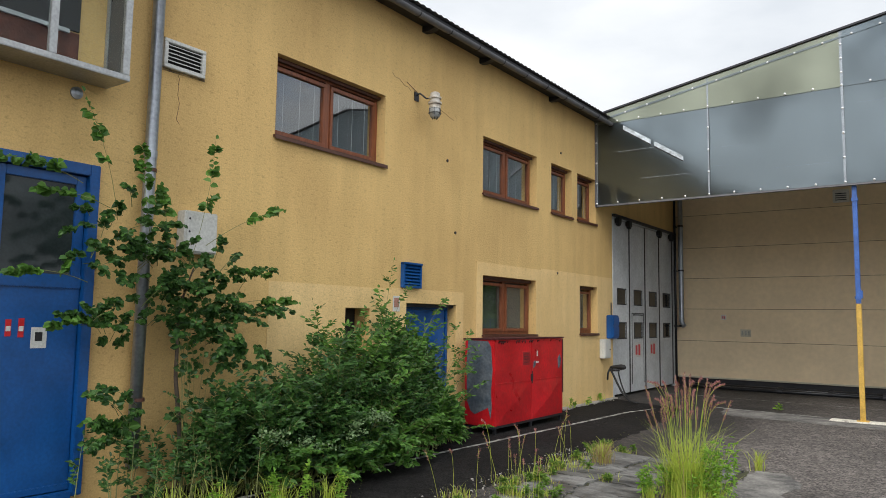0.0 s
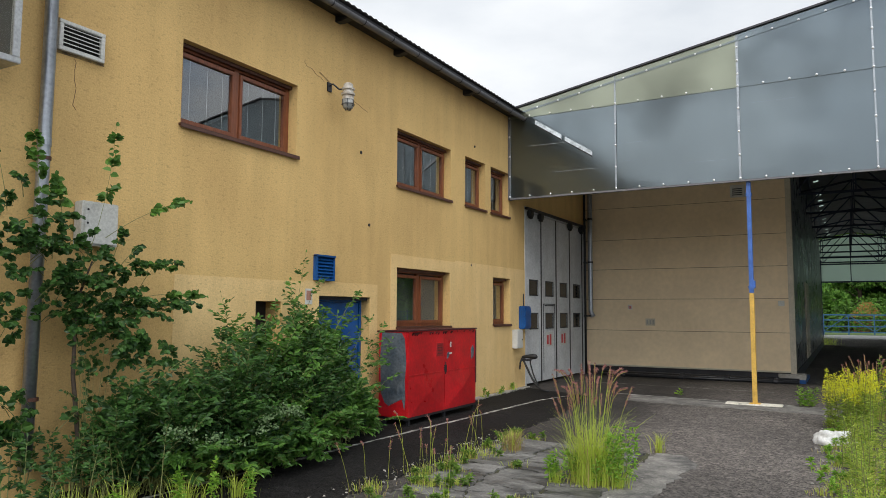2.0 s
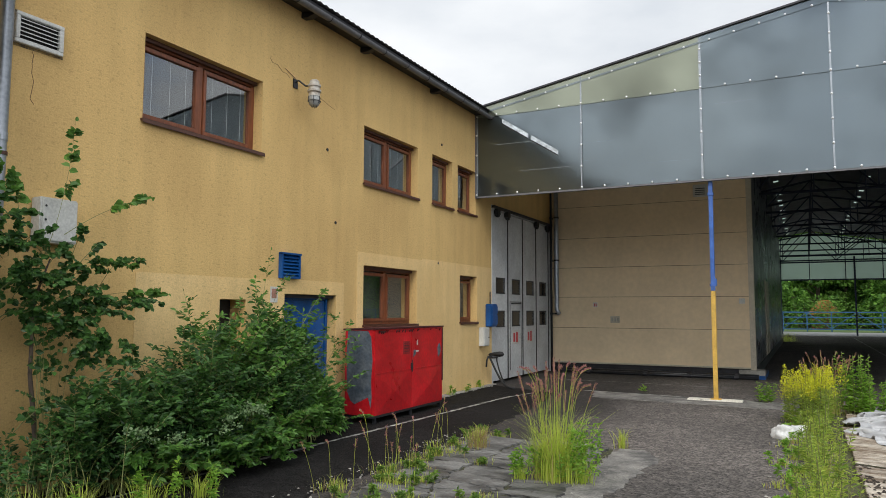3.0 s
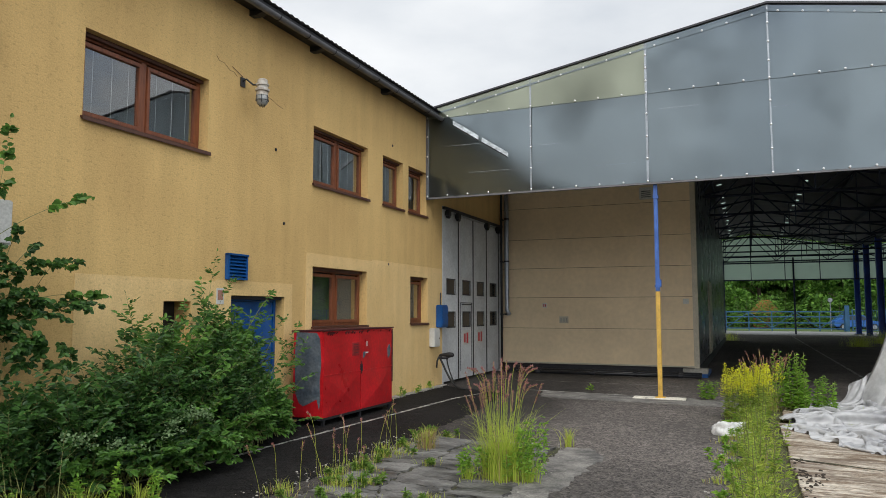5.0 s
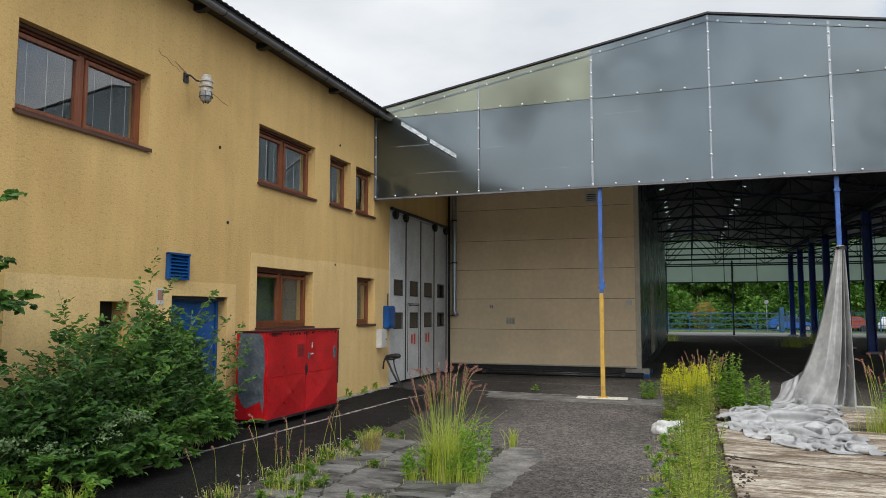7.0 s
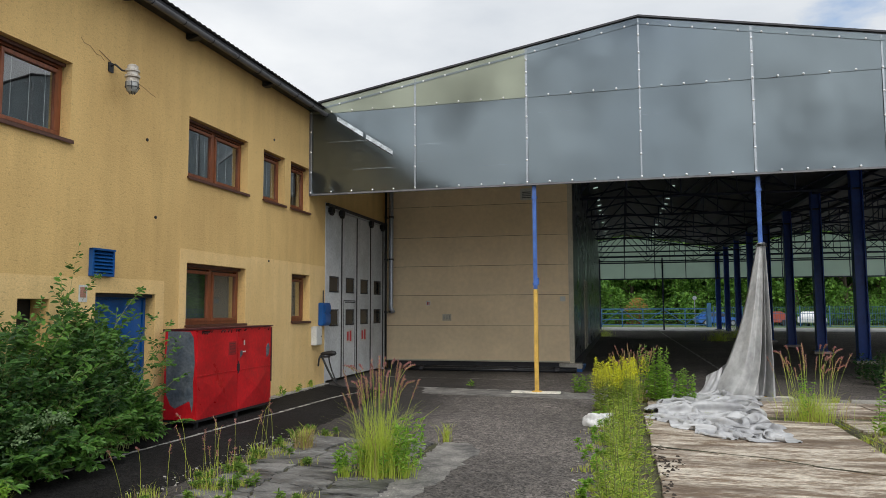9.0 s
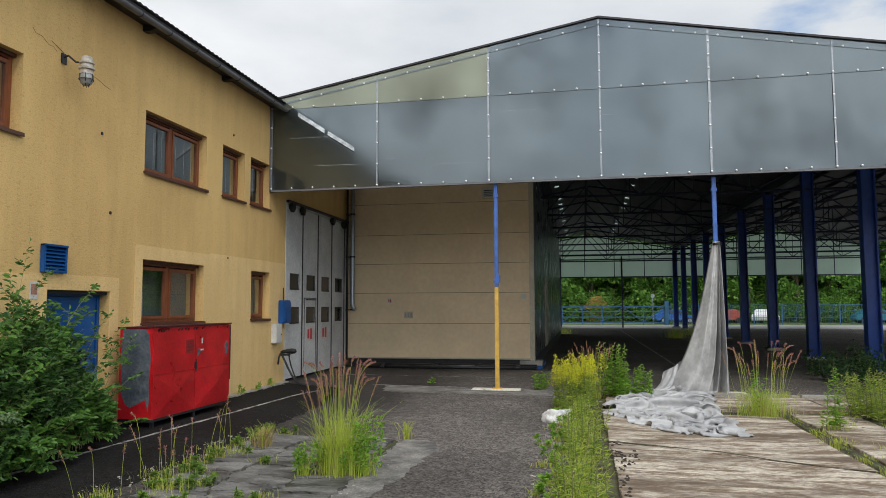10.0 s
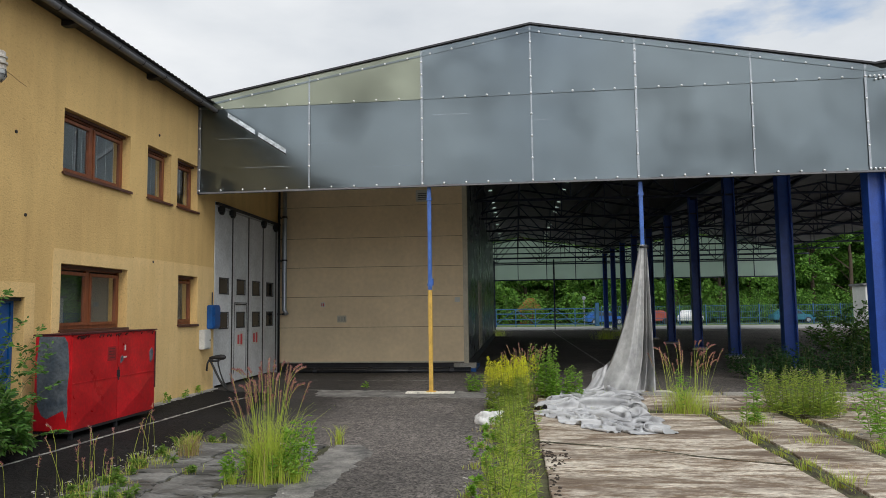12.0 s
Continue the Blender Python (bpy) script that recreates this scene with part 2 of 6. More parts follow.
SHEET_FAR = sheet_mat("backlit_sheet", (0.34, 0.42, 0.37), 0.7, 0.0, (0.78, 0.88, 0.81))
SHEETWARM = sheet_mat("yellowed_twin_wall_sheet", (0.42, 0.44, 0.34), 0.50, 0.8)
SEAM = mat("pale_seam_strip", (0.36, 0.39, 0.42), 0.4, 0.4, scale=3, var=0.25, bump=0.03)
JOINT = mat("dark_panel_joint", (0.16, 0.12, 0.08), 0.7, scale=4, var=0.2, bump=0)
RIVET = mat("bright_washer", (0.75, 0.75, 0.75), 0.35, 0.6, scale=30, var=0.1, bump=0)
BARK = mat("bark", (0.09, 0.065, 0.045), 0.9, scale=6, fine=40, var=0.4, bump=0.6, dist=0.02)
STEM = mat("green_stem", (0.20, 0.22, 0.07), 0.7, scale=10, var=0.3)
TARPDARK = mat("dirty_grey_tarpaulin", (0.50, 0.50, 0.49), 0.55, 0, scale=1.4, fine=10, col2=(0.30, 0.30, 0.30), lo=0.32, hi=0.6, bump=0.15, fvar=0.15)
TARP = mat("grey_tarpaulin", (0.46, 0.46, 0.46), 0.38, 0, scale=1.8, fine=7, col2=(0.27, 0.27, 0.28), lo=0.32, hi=0.6, bump=0.2, dist=0.03, fvar=0.12)
LEAF = leaf_mat("shrub_leaf", (0.075, 0.18, 0.035), (0.02, 0.06, 0.015), 0.3, 0.45)
LEAFMID = leaf_mat("mid_green_leaf", (0.13, 0.28, 0.045), (0.05, 0.13, 0.025), 0.35, 0.45)
RODLEAF = leaf_mat("goldenrod_leaf", (0.50, 0.58, 0.10), (0.17, 0.30, 0.045), 0.45)
# shrub leaf with the shade of the hedge's inside put into its colour
LEAFDARK = leaf_mat("shade_dark_leaf", (0.04, 0.105, 0.024), (0.012, 0.04, 0.012))
LEAFBRIGHT = leaf_mat("young_weed_leaf", (0.36, 0.56, 0.08), (0.15, 0.33, 0.04), 0.5)
CREEPER = leaf_mat("creeping_weed_leaf", (0.21, 0.33, 0.06), (0.09, 0.18, 0.03), 0.4)
GRASS = leaf_mat("green_grass", (0.70, 0.78, 0.15), (0.40, 0.52, 0.08), 0.55)
STRAW = leaf_mat("dry_grass", (0.50, 0.40, 0.19), (0.28, 0.2, 0.09), 0.3)
PLUME = leaf_mat("pink_grass_plume", (0.56, 0.28, 0.26), (0.30, 0.12, 0.11), 0.35)
GOLD = leaf_mat("goldenrod_flower", (0.80, 0.74, 0.04), (0.52, 0.58, 0.05), 0.4)
BLOSSOM = leaf_mat("pale_blossom", (0.22, 0.31, 0.15), (0.10, 0.18, 0.07), 0.3)
TREELEAF = leaf_mat("tree_leaf", (0.22, 0.42, 0.07), (0.06, 0.16, 0.03), 0.4)


# ---- building blocks ----
class Geo:
    def __init__(self):
        self.v, self.f = [], []

    def box(self, x0, x1, y0, y1, z0, z1):
        k = len(self.v)
        self.v += [(x, y, z) for z in (z0, z1) for y in (y0, y1) for x in (x0, x1)]
        self.f += [(k, k + 2, k + 3, k + 1), (k + 4, k + 5, k + 7, k + 6), (k, k + 1, k + 5, k + 4),
                   (k + 2, k + 6, k + 7, k + 3), (k, k + 4, k + 6, k + 2), (k + 1, k + 3, k + 7, k + 5)]
        return self

    def tube(self, pts, radii, seg=8, caps=True):
        pts = [Vector(p) for p in pts]
        if not hasattr(radii, "__len__"):
            radii = [radii] * len(pts)
        k, ref = len(self.v), None
        for i, p in enumerate(pts):
            d = (pts[min(i + 1, len(pts) - 1)] - pts[max(i - 1, 0)]).normalized()
            if ref is None:
                ref = d.cross((0, 0, 1)) if abs(d.z) < 0.95 else d.cross((1, 0, 0))
            ref = (ref - d * ref.dot(d)).normalized()
            side = d.cross(ref)
            for s in range(seg):
                a = 2 * math.pi * s / seg
                self.v.append(tuple(p + (ref * math.cos(a) + side * math.sin(a)) * radii[i]))
        for i in range(len(pts) - 1):
            for s in range(seg):
                a, b = k + i * seg + s, k + i * seg + (s + 1) % seg
                self.f.append((a, b, b + seg, a + seg))
        if caps:
            self.f.append(tuple(k + s for s in reversed(range(seg))))
            self.f.append(tuple(k + (len(pts) - 1) * seg + s for s in range(seg)))
        return self

    def lathe(self, base, profile, seg=16):
        k = len(self.v)
        for r, z in profile:
            for s in range(seg):
                a = 2 * math.pi * s / seg
                self.v.append((base[0] + r * math.cos(a), base[1] + r * math.sin(a), base[2] + z))
        for i in range(len(profile) - 1):
            for s in range(seg):
                a, b = k + i * seg + s, k + i * seg + (s + 1) % seg
                self.f.append((a, b, b + seg, a + seg))
        self.f.append(tuple(k + s for s in reversed(range(seg))))
        self.f.append(tuple(k + (len(profile) - 1) * seg + s for s in range(seg)))
        return self

    def prism(self, outline, axis, a, b):
        """An outline of (u, v) pulled from a to b along an axis: x (u=y, v=z), y (u=x, v=z), z (u=x, v=y)."""
        k, n = len(self.v), len(outline)
        for w in (a, b):
            for u, v in outline:
                self.v.append({"x": (w, u, v), "y": (u, w, v), "z": (u, v, w)}[axis])
        self.f.append(tuple(k + i for i in range(n)))
        self.f.append(tuple(k + n + i for i in reversed(range(n))))
        for i in range(n):
            j = (i + 1) % n
            self.f.append((k + j, k + i, k + n + i, k + n + j))
        return self

    def add(self, verts, faces):
        k = len(self.v)
        self.v += [tuple(p) for p in verts]
        self.f += [tuple(k + i for i in q) for q in faces]
        return self

    def mesh(self, name, material, bevel=0.0, smooth=False, fix=True):
        me = bpy.data.meshes.new(name)
        me.from_pydata(self.v, [], self.f)
        if fix:
            bm = bmesh.new()
            bm.from_mesh(me)
            bmesh.ops.recalc_face_normals(bm, faces=bm.faces)
            if bevel:
                bmesh.ops.bevel(bm, geom=[e for e in bm.edges if len(e.link_faces) == 2 and e.calc_face_angle(0) > 0.6], offset=bevel, segments=2, affect="EDGES", clamp_overlap=True)
            bm.to_mesh(me)
            bm.free()
        if smooth:
            me.shade_smooth()
        me.materials.append(material)
        return me


def part(name, geo, material, parent=None, label="", bevel=0.0, smooth=False, fix=True):
    ob = new(name, geo.mesh(name, material, bevel, smooth, fix) if isinstance(geo, Geo) else geo)
    if parent:
        ob.parent = parent
    return tagged(ob, label)


def thing(name, loc, label, category, group="", kind=""):
    ob = new(name)
    ob.empty_display_size = 0.2
    ob.location = loc
    return tagged(ob, label, category, group, kind)


def solid_wall(y_cuts, z_cuts, holes, x0, x1):
    """A wall in the y-z plane from x0 to x1, with openings (y0, y1, z0, z1) cut right through."""
    ys = sorted(set(y_cuts) | {c for h in holes for c in h[:2]})
    zs = sorted(set(z_cuts) | {c for h in holes for c in h[2:]})
    full = {}
    for i in range(len(ys) - 1):
        for j in range(len(zs) - 1):
            cy, cz = (ys[i] + ys[i + 1]) / 2, (zs[j] + zs[j + 1]) / 2
            full[i, j] = not any(h[0] < cy < h[1] and h[2] < cz < h[3] for h in holes)
    g = Geo()
    for (i, j), on in full.items():
        if not on:
            continue
        ya, yb, za, zb = ys[i], ys[i + 1], zs[j], zs[j + 1]
        g.add([(x1, ya, za), (x1, yb, za), (x1, yb, zb), (x1, ya, zb)], [(0, 1, 2, 3)])
        g.add([(x0, ya, za), (x0, yb, za), (x0, yb, zb), (x0, ya, zb)], [(3, 2, 1, 0)])
        for di, dj, q in ((-1, 0, [(x0, ya, za), (x1, ya, za), (x1, ya, zb), (x0, ya, zb)]), (1, 0, [(x1, yb, za), (x0, yb, za), (x0, yb, zb), (x1, yb, zb)]),
                          (0, -1, [(x0, ya, za), (x0, yb, za), (x1, yb, za), (x1, ya, za)]), (0, 1, [(x0, ya, zb), (x1, ya, zb), (x1, yb, zb), (x0, yb, zb)])):
            if not full.get((i + di, j + dj), False):
                g.add(q, [(0, 1, 2, 3)])
    return g


# ---- ground ----
def asphalt(name, col, dark, stone, spec=0.4):
    """Worn asphalt: bound stones showing, dusty and damp blotches at two scales."""
    m = mat(name, col, 0.85, scale=0.45, fine=7, col2=dark, lo=0.34, hi=0.66, bump=0, fvar=0.3, rvar=0.1, spec=spec)
    n, l = m.node_tree.nodes, m.node_tree.links
    b = n["Principled BSDF"]
    c = n.new("ShaderNodeTexCoord")
    v = n.new("ShaderNodeTexVoronoi")
    v.inputs["Scale"].default_value = stone
    l.new(c.outputs["Object"], v.inputs["Vector"])
    sep = n.new("ShaderNodeSeparateColor")
    l.new(v.outputs["Color"], sep.inputs[0])
    mr = n.new("ShaderNodeMapRange")
    mr.inputs["From Min"].default_value, mr.inputs["From Max"].default_value = 0.0, 1.0
    mr.inputs["To Min"].default_value, mr.inputs["To Max"].default_value = 0.30, 2.1
    l.new(sep.outputs[0], mr.inputs["Value"])
    old = b.inputs["Base Color"].links[0].from_socket
    mul = n.new("ShaderNodeVectorMath")
    mul.operation = "SCALE"
    l.new(old, mul.inputs[0])
    l.new(mr.outputs[0], mul.inputs["Scale"])
    l.new(mul.outputs[0], b.inputs["Base Color"])
    bp = n.new("ShaderNodeBump")
    bp.inputs["Strength"].default_value, bp.inputs["Distance"].default_value = 0.8, 0.012
    l.new(v.outputs["Distance"], bp.inputs["Height"])
    l.new(bp.outputs[0], b.inputs["Normal"])
    return m


ASPHALT = asphalt("old_asphalt", (0.122, 0.107, 0.096), (0.060, 0.053, 0.048), 46)
# dark asphalt by the wall, its colour lowered further for the hedge's shade
ASPHALTDARK = asphalt("shade_dark_asphalt", (0.017, 0.016, 0.0155), (0.008, 0.0076, 0.0075), 60, 0.12)
# asphalt gets darker towards the wall; inside the hall this paints in shade
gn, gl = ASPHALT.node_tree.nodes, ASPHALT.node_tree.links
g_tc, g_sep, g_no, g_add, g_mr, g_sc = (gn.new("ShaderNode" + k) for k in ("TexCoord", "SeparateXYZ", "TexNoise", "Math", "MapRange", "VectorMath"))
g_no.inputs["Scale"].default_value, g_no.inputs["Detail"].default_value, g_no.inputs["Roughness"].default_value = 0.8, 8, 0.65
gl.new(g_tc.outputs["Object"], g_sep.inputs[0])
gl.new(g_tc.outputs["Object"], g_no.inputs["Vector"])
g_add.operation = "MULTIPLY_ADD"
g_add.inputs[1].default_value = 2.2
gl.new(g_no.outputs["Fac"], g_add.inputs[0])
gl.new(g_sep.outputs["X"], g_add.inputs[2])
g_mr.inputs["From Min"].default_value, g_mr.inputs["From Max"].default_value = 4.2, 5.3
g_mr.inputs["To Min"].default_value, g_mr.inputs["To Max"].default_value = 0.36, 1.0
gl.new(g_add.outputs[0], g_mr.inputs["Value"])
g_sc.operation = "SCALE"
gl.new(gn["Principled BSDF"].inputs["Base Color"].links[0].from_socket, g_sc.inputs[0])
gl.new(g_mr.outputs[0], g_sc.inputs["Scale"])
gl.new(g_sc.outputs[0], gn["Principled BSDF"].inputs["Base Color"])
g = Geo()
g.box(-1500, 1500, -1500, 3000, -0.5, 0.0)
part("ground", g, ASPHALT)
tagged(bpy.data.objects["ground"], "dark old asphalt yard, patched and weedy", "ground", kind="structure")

# ---- yellow building ----
WINDOWS = [  # y0, y1, z0, z1, sashes
    (6.27, 8.38, 4.05, 5.12, 2), (11.10, 13.12, 4.05, 5.11, 2), (13.76, 14.74, 4.05, 5.11, 1), (15.02, 16.02, 4.05, 5.11, 1),
    (11.13, 13.10, 1.53, 2.60, 2), (15.13, 16.08, 1.53, 2.60, 1)]
DOOR = (8.97, 10.30, 0.0, 2.05)
BIGDOOR = (1.9, 4.06, 0.12, 3.26)
VENTHOLE = (7.63, 8.13, 1.25, 1.95)
GATE = (17.0, 21.62, 0.0, 4.46)
EAVE = 6.5
HALL_Y = 16.0

wall = part("wall_west", solid_wall([-8, 24], [0, EAVE], [w[:4] for w in WINDOWS] + [DOOR, BIGDOOR, VENTHOLE, GATE], -0.36, 0.0), YELLOW)
tagged(wall, "yellow rough-stuccoed two-storey factory wall with stains", "wall", kind="structure")


def patch(y0, y1, z0, z1, holes):
    wider = [(h[0] - 0.004, h[1] + 0.004, h[2] - 0.004, h[3] + 0.004) for h in holes]
    return part("plaster_patch", solid_wall([y0, y1], [z0, z1], wider, -0.02, 0.006), CREAM, wall, "smoother pale cream plaster")


patch(6.26, 8.62, 0.0, 2.25, [VENTHOLE])
patch(8.62, 10.52, 0.0, 2.27, [DOOR])
patch(10.92, 13.3, 0.0, 2.83, [WINDOWS[4][:4]])
patch(13.3, 16.98, 0.0, 2.86, [WINDOWS[5][:4]])

inner = Geo()
inner.box(-5.2, -5.0, -8, 24, 0, EAVE).box(-5.0, -0.36, -8, 24, 2.85, 3.15).box(-5.0, -0.36, -8.2, -8, 0, EAVE).box(-5.0, -0.36, 24, 24.2, 0, EAVE)
inner.box(-5.0, -0.36, 8.65, 8.8, 0, EAVE).box(-5.0, -0.36, 13.4, 13.5, 0, EAVE).box(-5.0, -0.36, 16.5, 16.62, 0, EAVE)
tagged(part("interior_wall", inner, INSIDE), "plain grey plastered rooms behind the windows", "interior", kind="structure")
tagged(part("building_ceiling", Geo().box(-5.2, -0.36, -8.2, 24.2, EAVE, EAVE + 0.1), INSIDE), "plain ceiling under the roof", "ceiling", kind="structure")


def make_window(number, y0, y1, z0, z1, sashes, blind):
    w = thing("window_%d" % number, (0, (y0 + y1) / 2, z0), "brown-stained wooden window with reflecting panes, recessed in the wall", "window", kind="structure")
    h, v, d, fr = (y1 - y0) / 2, z1 - z0, -0.16, 0.075
    g = Geo()
    g.box(d - 0.07, d, -h, h, 0.02, fr).box(d - 0.07, d, -h, h, v - fr, v).box(d - 0.07, d, -h, -h + fr, fr, v - fr).box(d - 0.07, d, h - fr, h, fr, v - fr)
    if sashes == 2:
        g.box(d - 0.07, d, -0.045, 0.045, fr, v - fr)
    part("window_frame", g, WOOD, w, bevel=0.006)
    s = Geo().box(-0.17, 0.045, -h - 0.03, h + 0.03, -0.01, 0.018).box(0.036, 0.048, -h - 0.03, h + 0.03, -0.035, 0.0)
    part("window_sill", s, SILL, w, "brown sheet-metal sill", bevel=0.004)
    part("head_cover", Geo().box(-0.16, -0.10, -h, h, v - 0.05, v - 0.002), SILL, w, "dark brown shutter head", bevel=0.005)
    spans = [(-h + fr, -0.045), (0.045, h - fr)] if sashes == 2 else [(-h + fr, h - fr)]
    for a, b in spans:
        sg, t = Geo(), 0.055
        z_a, z_b = fr, v - fr - 0.03
        sg.box(d - 0.05, d + 0.02, a, b, z_a, z_a + t).box(d - 0.05, d + 0.02, a, b, z_b - t, z_b)
        sg.box(d - 0.05, d + 0.02, a, a + t, z_a + t, z_b - t).box(d - 0.05, d + 0.02, b - t, b, z_a + t, z_b - t)
        sash = part("sash", sg, WOOD, w, bevel=0.006)
        p = part("pane", Geo().box(d - 0.025, d - 0.013, a + t - 0.005, b - t + 0.005, z_a + t - 0.005, z_b - t + 0.005), GLASS, sash)
        p.visible_shadow = False
    if not blind:
        for a, b in spans:
            for k in (0.24, 0.55, 0.83):
                y = a + (b - a) * k
                part("blind_cord", Geo().tube([(d - 0.06, y, fr), (d - 0.06, y + 0.004, v - fr)], 0.0035, 5), PLASTIC_WHITE, w)
    if blind:
        bl = Geo()
        n = int((h * 2 - 0.2) / 0.11)
        for i in range(n):
            yy = -h + 0.1 + i * 0.11
            bl.add([(d - 0.17, yy, fr), (d - 0.14, yy + 0.1, fr), (d - 0.14, yy + 0.1, v - fr), (d - 0.17, yy, v - fr)], [(0, 1, 2, 3)])
        part("blind", bl, BLIND, w, "pale vertical strip blind", fix=False)
    return w


for i, w in enumerate(WINDOWS):
    make_window(i + 1, *w, blind=i in (4, 5))

# roof edge
roof = thing("roof", (0, 0, EAVE), "low-pitched corrugated roof with a dark eaves edge", "roof", kind="structure")
rg = Geo()
n = 330
for i in range(n):
    y = -8.2 + i * 0.076
    z = 0.055 + (0.022 if i % 2 else 0.0)
    rg.add([(0.40, y, z), (-6.5, y, z + 0.9), (-6.5, y + 0.076, z + 0.9 + (0.022 if not i % 2 else -0.022)), (0.40, y + 0.076, 0.055 + (0.022 if not i % 2 else 0.0))], [(0, 1, 2, 3)])
part("roof_sheet", rg, ROOFTOP, roof, fix=False)
part("soffit_board", Geo().prism([(0.0, -0.005), (0.34, -0.045), (0.34, 0.04), (0.0, 0.09)], "y", -8.2, 16.7), DARKMETAL, roof, "dark soffit under the eaves")
for y in (-4.2, -1.5, 1.2, 3.9, 6.6, 9.3, 11.0, 13.7, 16.3):
    part("rafter_end", Geo().prism([(0.0, -0.10), (0.12, -0.11), (0.33, -0.05), (0.0, -0.007)], "y", y - 0.06, y + 0.06), DARKMETAL, roof)
gutter = thing("gutter", (0.41, 0, 6.40), "dark grey half-round metal rain gutter along the eaves", "gutter", kind="structure")
gg = Geo()
prof = [(0.064 * math.cos(a), 0.064 * math.sin(a)) for a in [math.pi + math.pi * i / 10 for i in range(11)]]
prof += [(x * 0.9, z * 0.9) for x, z in reversed(prof)]
gg.prism(prof, "y", -8.2, 16.62)
part("trough", gg, ROOFTOP, gutter, bevel=0)
part("end_outlet", Geo().tube([(0, 16.55, -0.03), (0.0, 16.55, -0.16), (-0.2, 16.6, -0.3)], 0.05, 12), ZINC, gutter, smooth=True)
for i in range(30):
    y = -7.8 + i * 0.82
    b = Geo().tube([(0.07 * math.cos(a), y, 0.07 * math.sin(a)) for a in [math.pi + math.pi * k / 8 for k in range(9)]], 0.008, 5)
    part("gutter_bracket", b, DARKMETAL, gutter)


# downpipe beside the large blue door
dp = thing("downpipe", (0.11, 4.53, 0), "grey zinc rain downpipe with brown clamps on the yellow wall", "downpipe", kind="structure")
part("pipe", Geo().tube([(0, -0.02, 0.30), (0, 0, 3.0), (0, 0.01, 6.1), (0.2, 0.01, 6.34)], 0.062, 18), ZINC, dp, smooth=True)
for z in (0.95, 1.05, 3.28):
    if z != 1.05:
        part("pipe_clamp", Geo().tube([(0, 0, z), (0, 0, z + 0.035)], 0.072, 18).box(-0.11, -0.06, -0.012, 0.012, z, z + 0.03), SILL, dp)
part("pipe_collar", Geo().tube([(0, 0, 3.42), (0, 0, 3.50)], 0.068, 18), ZINC, dp, smooth=False)

# large blue door
bd = thing("door_1", (0, 3.0, 0.12), "tall closed blue steel door with a glazed upper part and peeling stickers", "door", kind="structure")
g = Geo().box(-0.10, 0.03, 0.96, 1.06, 0, 3.14).box(-0.10, 0.03, -1.1, 0.96, 3.03, 3.14).box(-0.10, 0.03, -1.1, 0.96, -0.02, 0.05)
part("door_frame", g, BLUE, bd, bevel=0.006)
g = Geo().box(-0.09, -0.03, 0.02, 0.955, 0.06, 2.0).box(-0.09, -0.03, 0.02, 0.22, 2.0, 3.02).box(-0.09, -0.03, 0.86, 0.955, 2.0, 3.02).box(-0.09, -0.03, 0.22, 0.86, 2.93, 3.02)
g.box(-0.09, -0.015, 0.02, 0.955, 0.06, 0.12).box(-0.09, -0.015, 0.02, 0.955, 1.93, 2.06)
g.box(-0.09, -0.03, -1.05, 0.0, 0.06, 3.02)
leaf = part("door_leaf", g, BLUE, bd, bevel=0.006)
part("pane", Geo().box(-0.065, -0.055, 0.2, 0.88, 2.02, 2.95), mat("dark_wired_glass", (0.025, 0.035, 0.035), 0.12, 0, scale=2, var=0.5, bump=0.02), leaf, "dark dusty glass pane")
for y, z, hh, c in ((0.22, 1.56, 0.16, "r"), (0.33, 1.56, 0.15, "r"), (0.44, 1.56, 0.17, "r"), (0.60, 1.47, 0.19, "w")):
    wdt = 0.05 if c == "r" else 0.14
    s = part("sticker", Geo().box(-0.03, -0.026, y - wdt / 2, y + wdt / 2, z - hh / 2, z + hh / 2), RED if c == "r" else PLASTIC_WHITE, leaf, "torn red sticker" if c == "r" else "white notice with a dark picture")
    if c == "w":
        part("printed_bar", Geo().box(-0.026, -0.024, y - 0.035, y + 0.03, z - 0.03, z + 0.05), RUBBER, leaf)
    else:
        part("printed_bar", Geo().box(-0.026, -0.024, y - 0.02, y + 0.02, z - 0.03, z + 0.015), PLASTIC_WHITE, leaf)

# projecting glazed box above the blue door
bay = thing("display_window", (0, 3.2, 4.05), "projecting aluminium-framed glazed window box on the wall", "window box")
AL = mat("dull_aluminium", (0.42, 0.43, 0.43), 0.4, 0.7, scale=4, var=0.2, bump=0.03)
BX = 0.42
part("base", Geo().box(0.002, BX, -2.3, 0.88, 0.0, 0.06), AL, bay, bevel=0.006)
part("top", Geo().box(0.002, BX, -2.3, 0.88, 1.52, 1.58), AL, bay, bevel=0.006)
for y in (-2.25, -1.45, -0.66, 0.14, 0.835):
    part("mullion", Geo().box(BX - 0.05, BX, y - 0.035, y + 0.035, 0.06, 1.52), AL, bay, bevel=0.004)
part("side_frame", Geo().box(0.002, 0.05, 0.83, 0.875, 0.06, 1.52).box(0.05, BX - 0.05, 0.83, 0.875, 0.06, 0.10), AL, bay, bevel=0.004)
part("inner_rail", Geo().box(0.04, 0.07, -2.25, 0.45, 0.42, 0.46), AL, bay, bevel=0.004)
part("red_brick_back", Geo().box(0.002, 0.03, -2.25, 0.56, 0.06, 0.45), mat("flaking_red_brick", (0.13, 0.05, 0.035), 0.9, scale=9, fine=30, var=0.6, bump=0.5), bay, "flaking red brick sill")
part("dark_back", Geo().box(0.002, 0.03, -2.25, 0.56, 0.47, 1.52), RUBBER, bay)
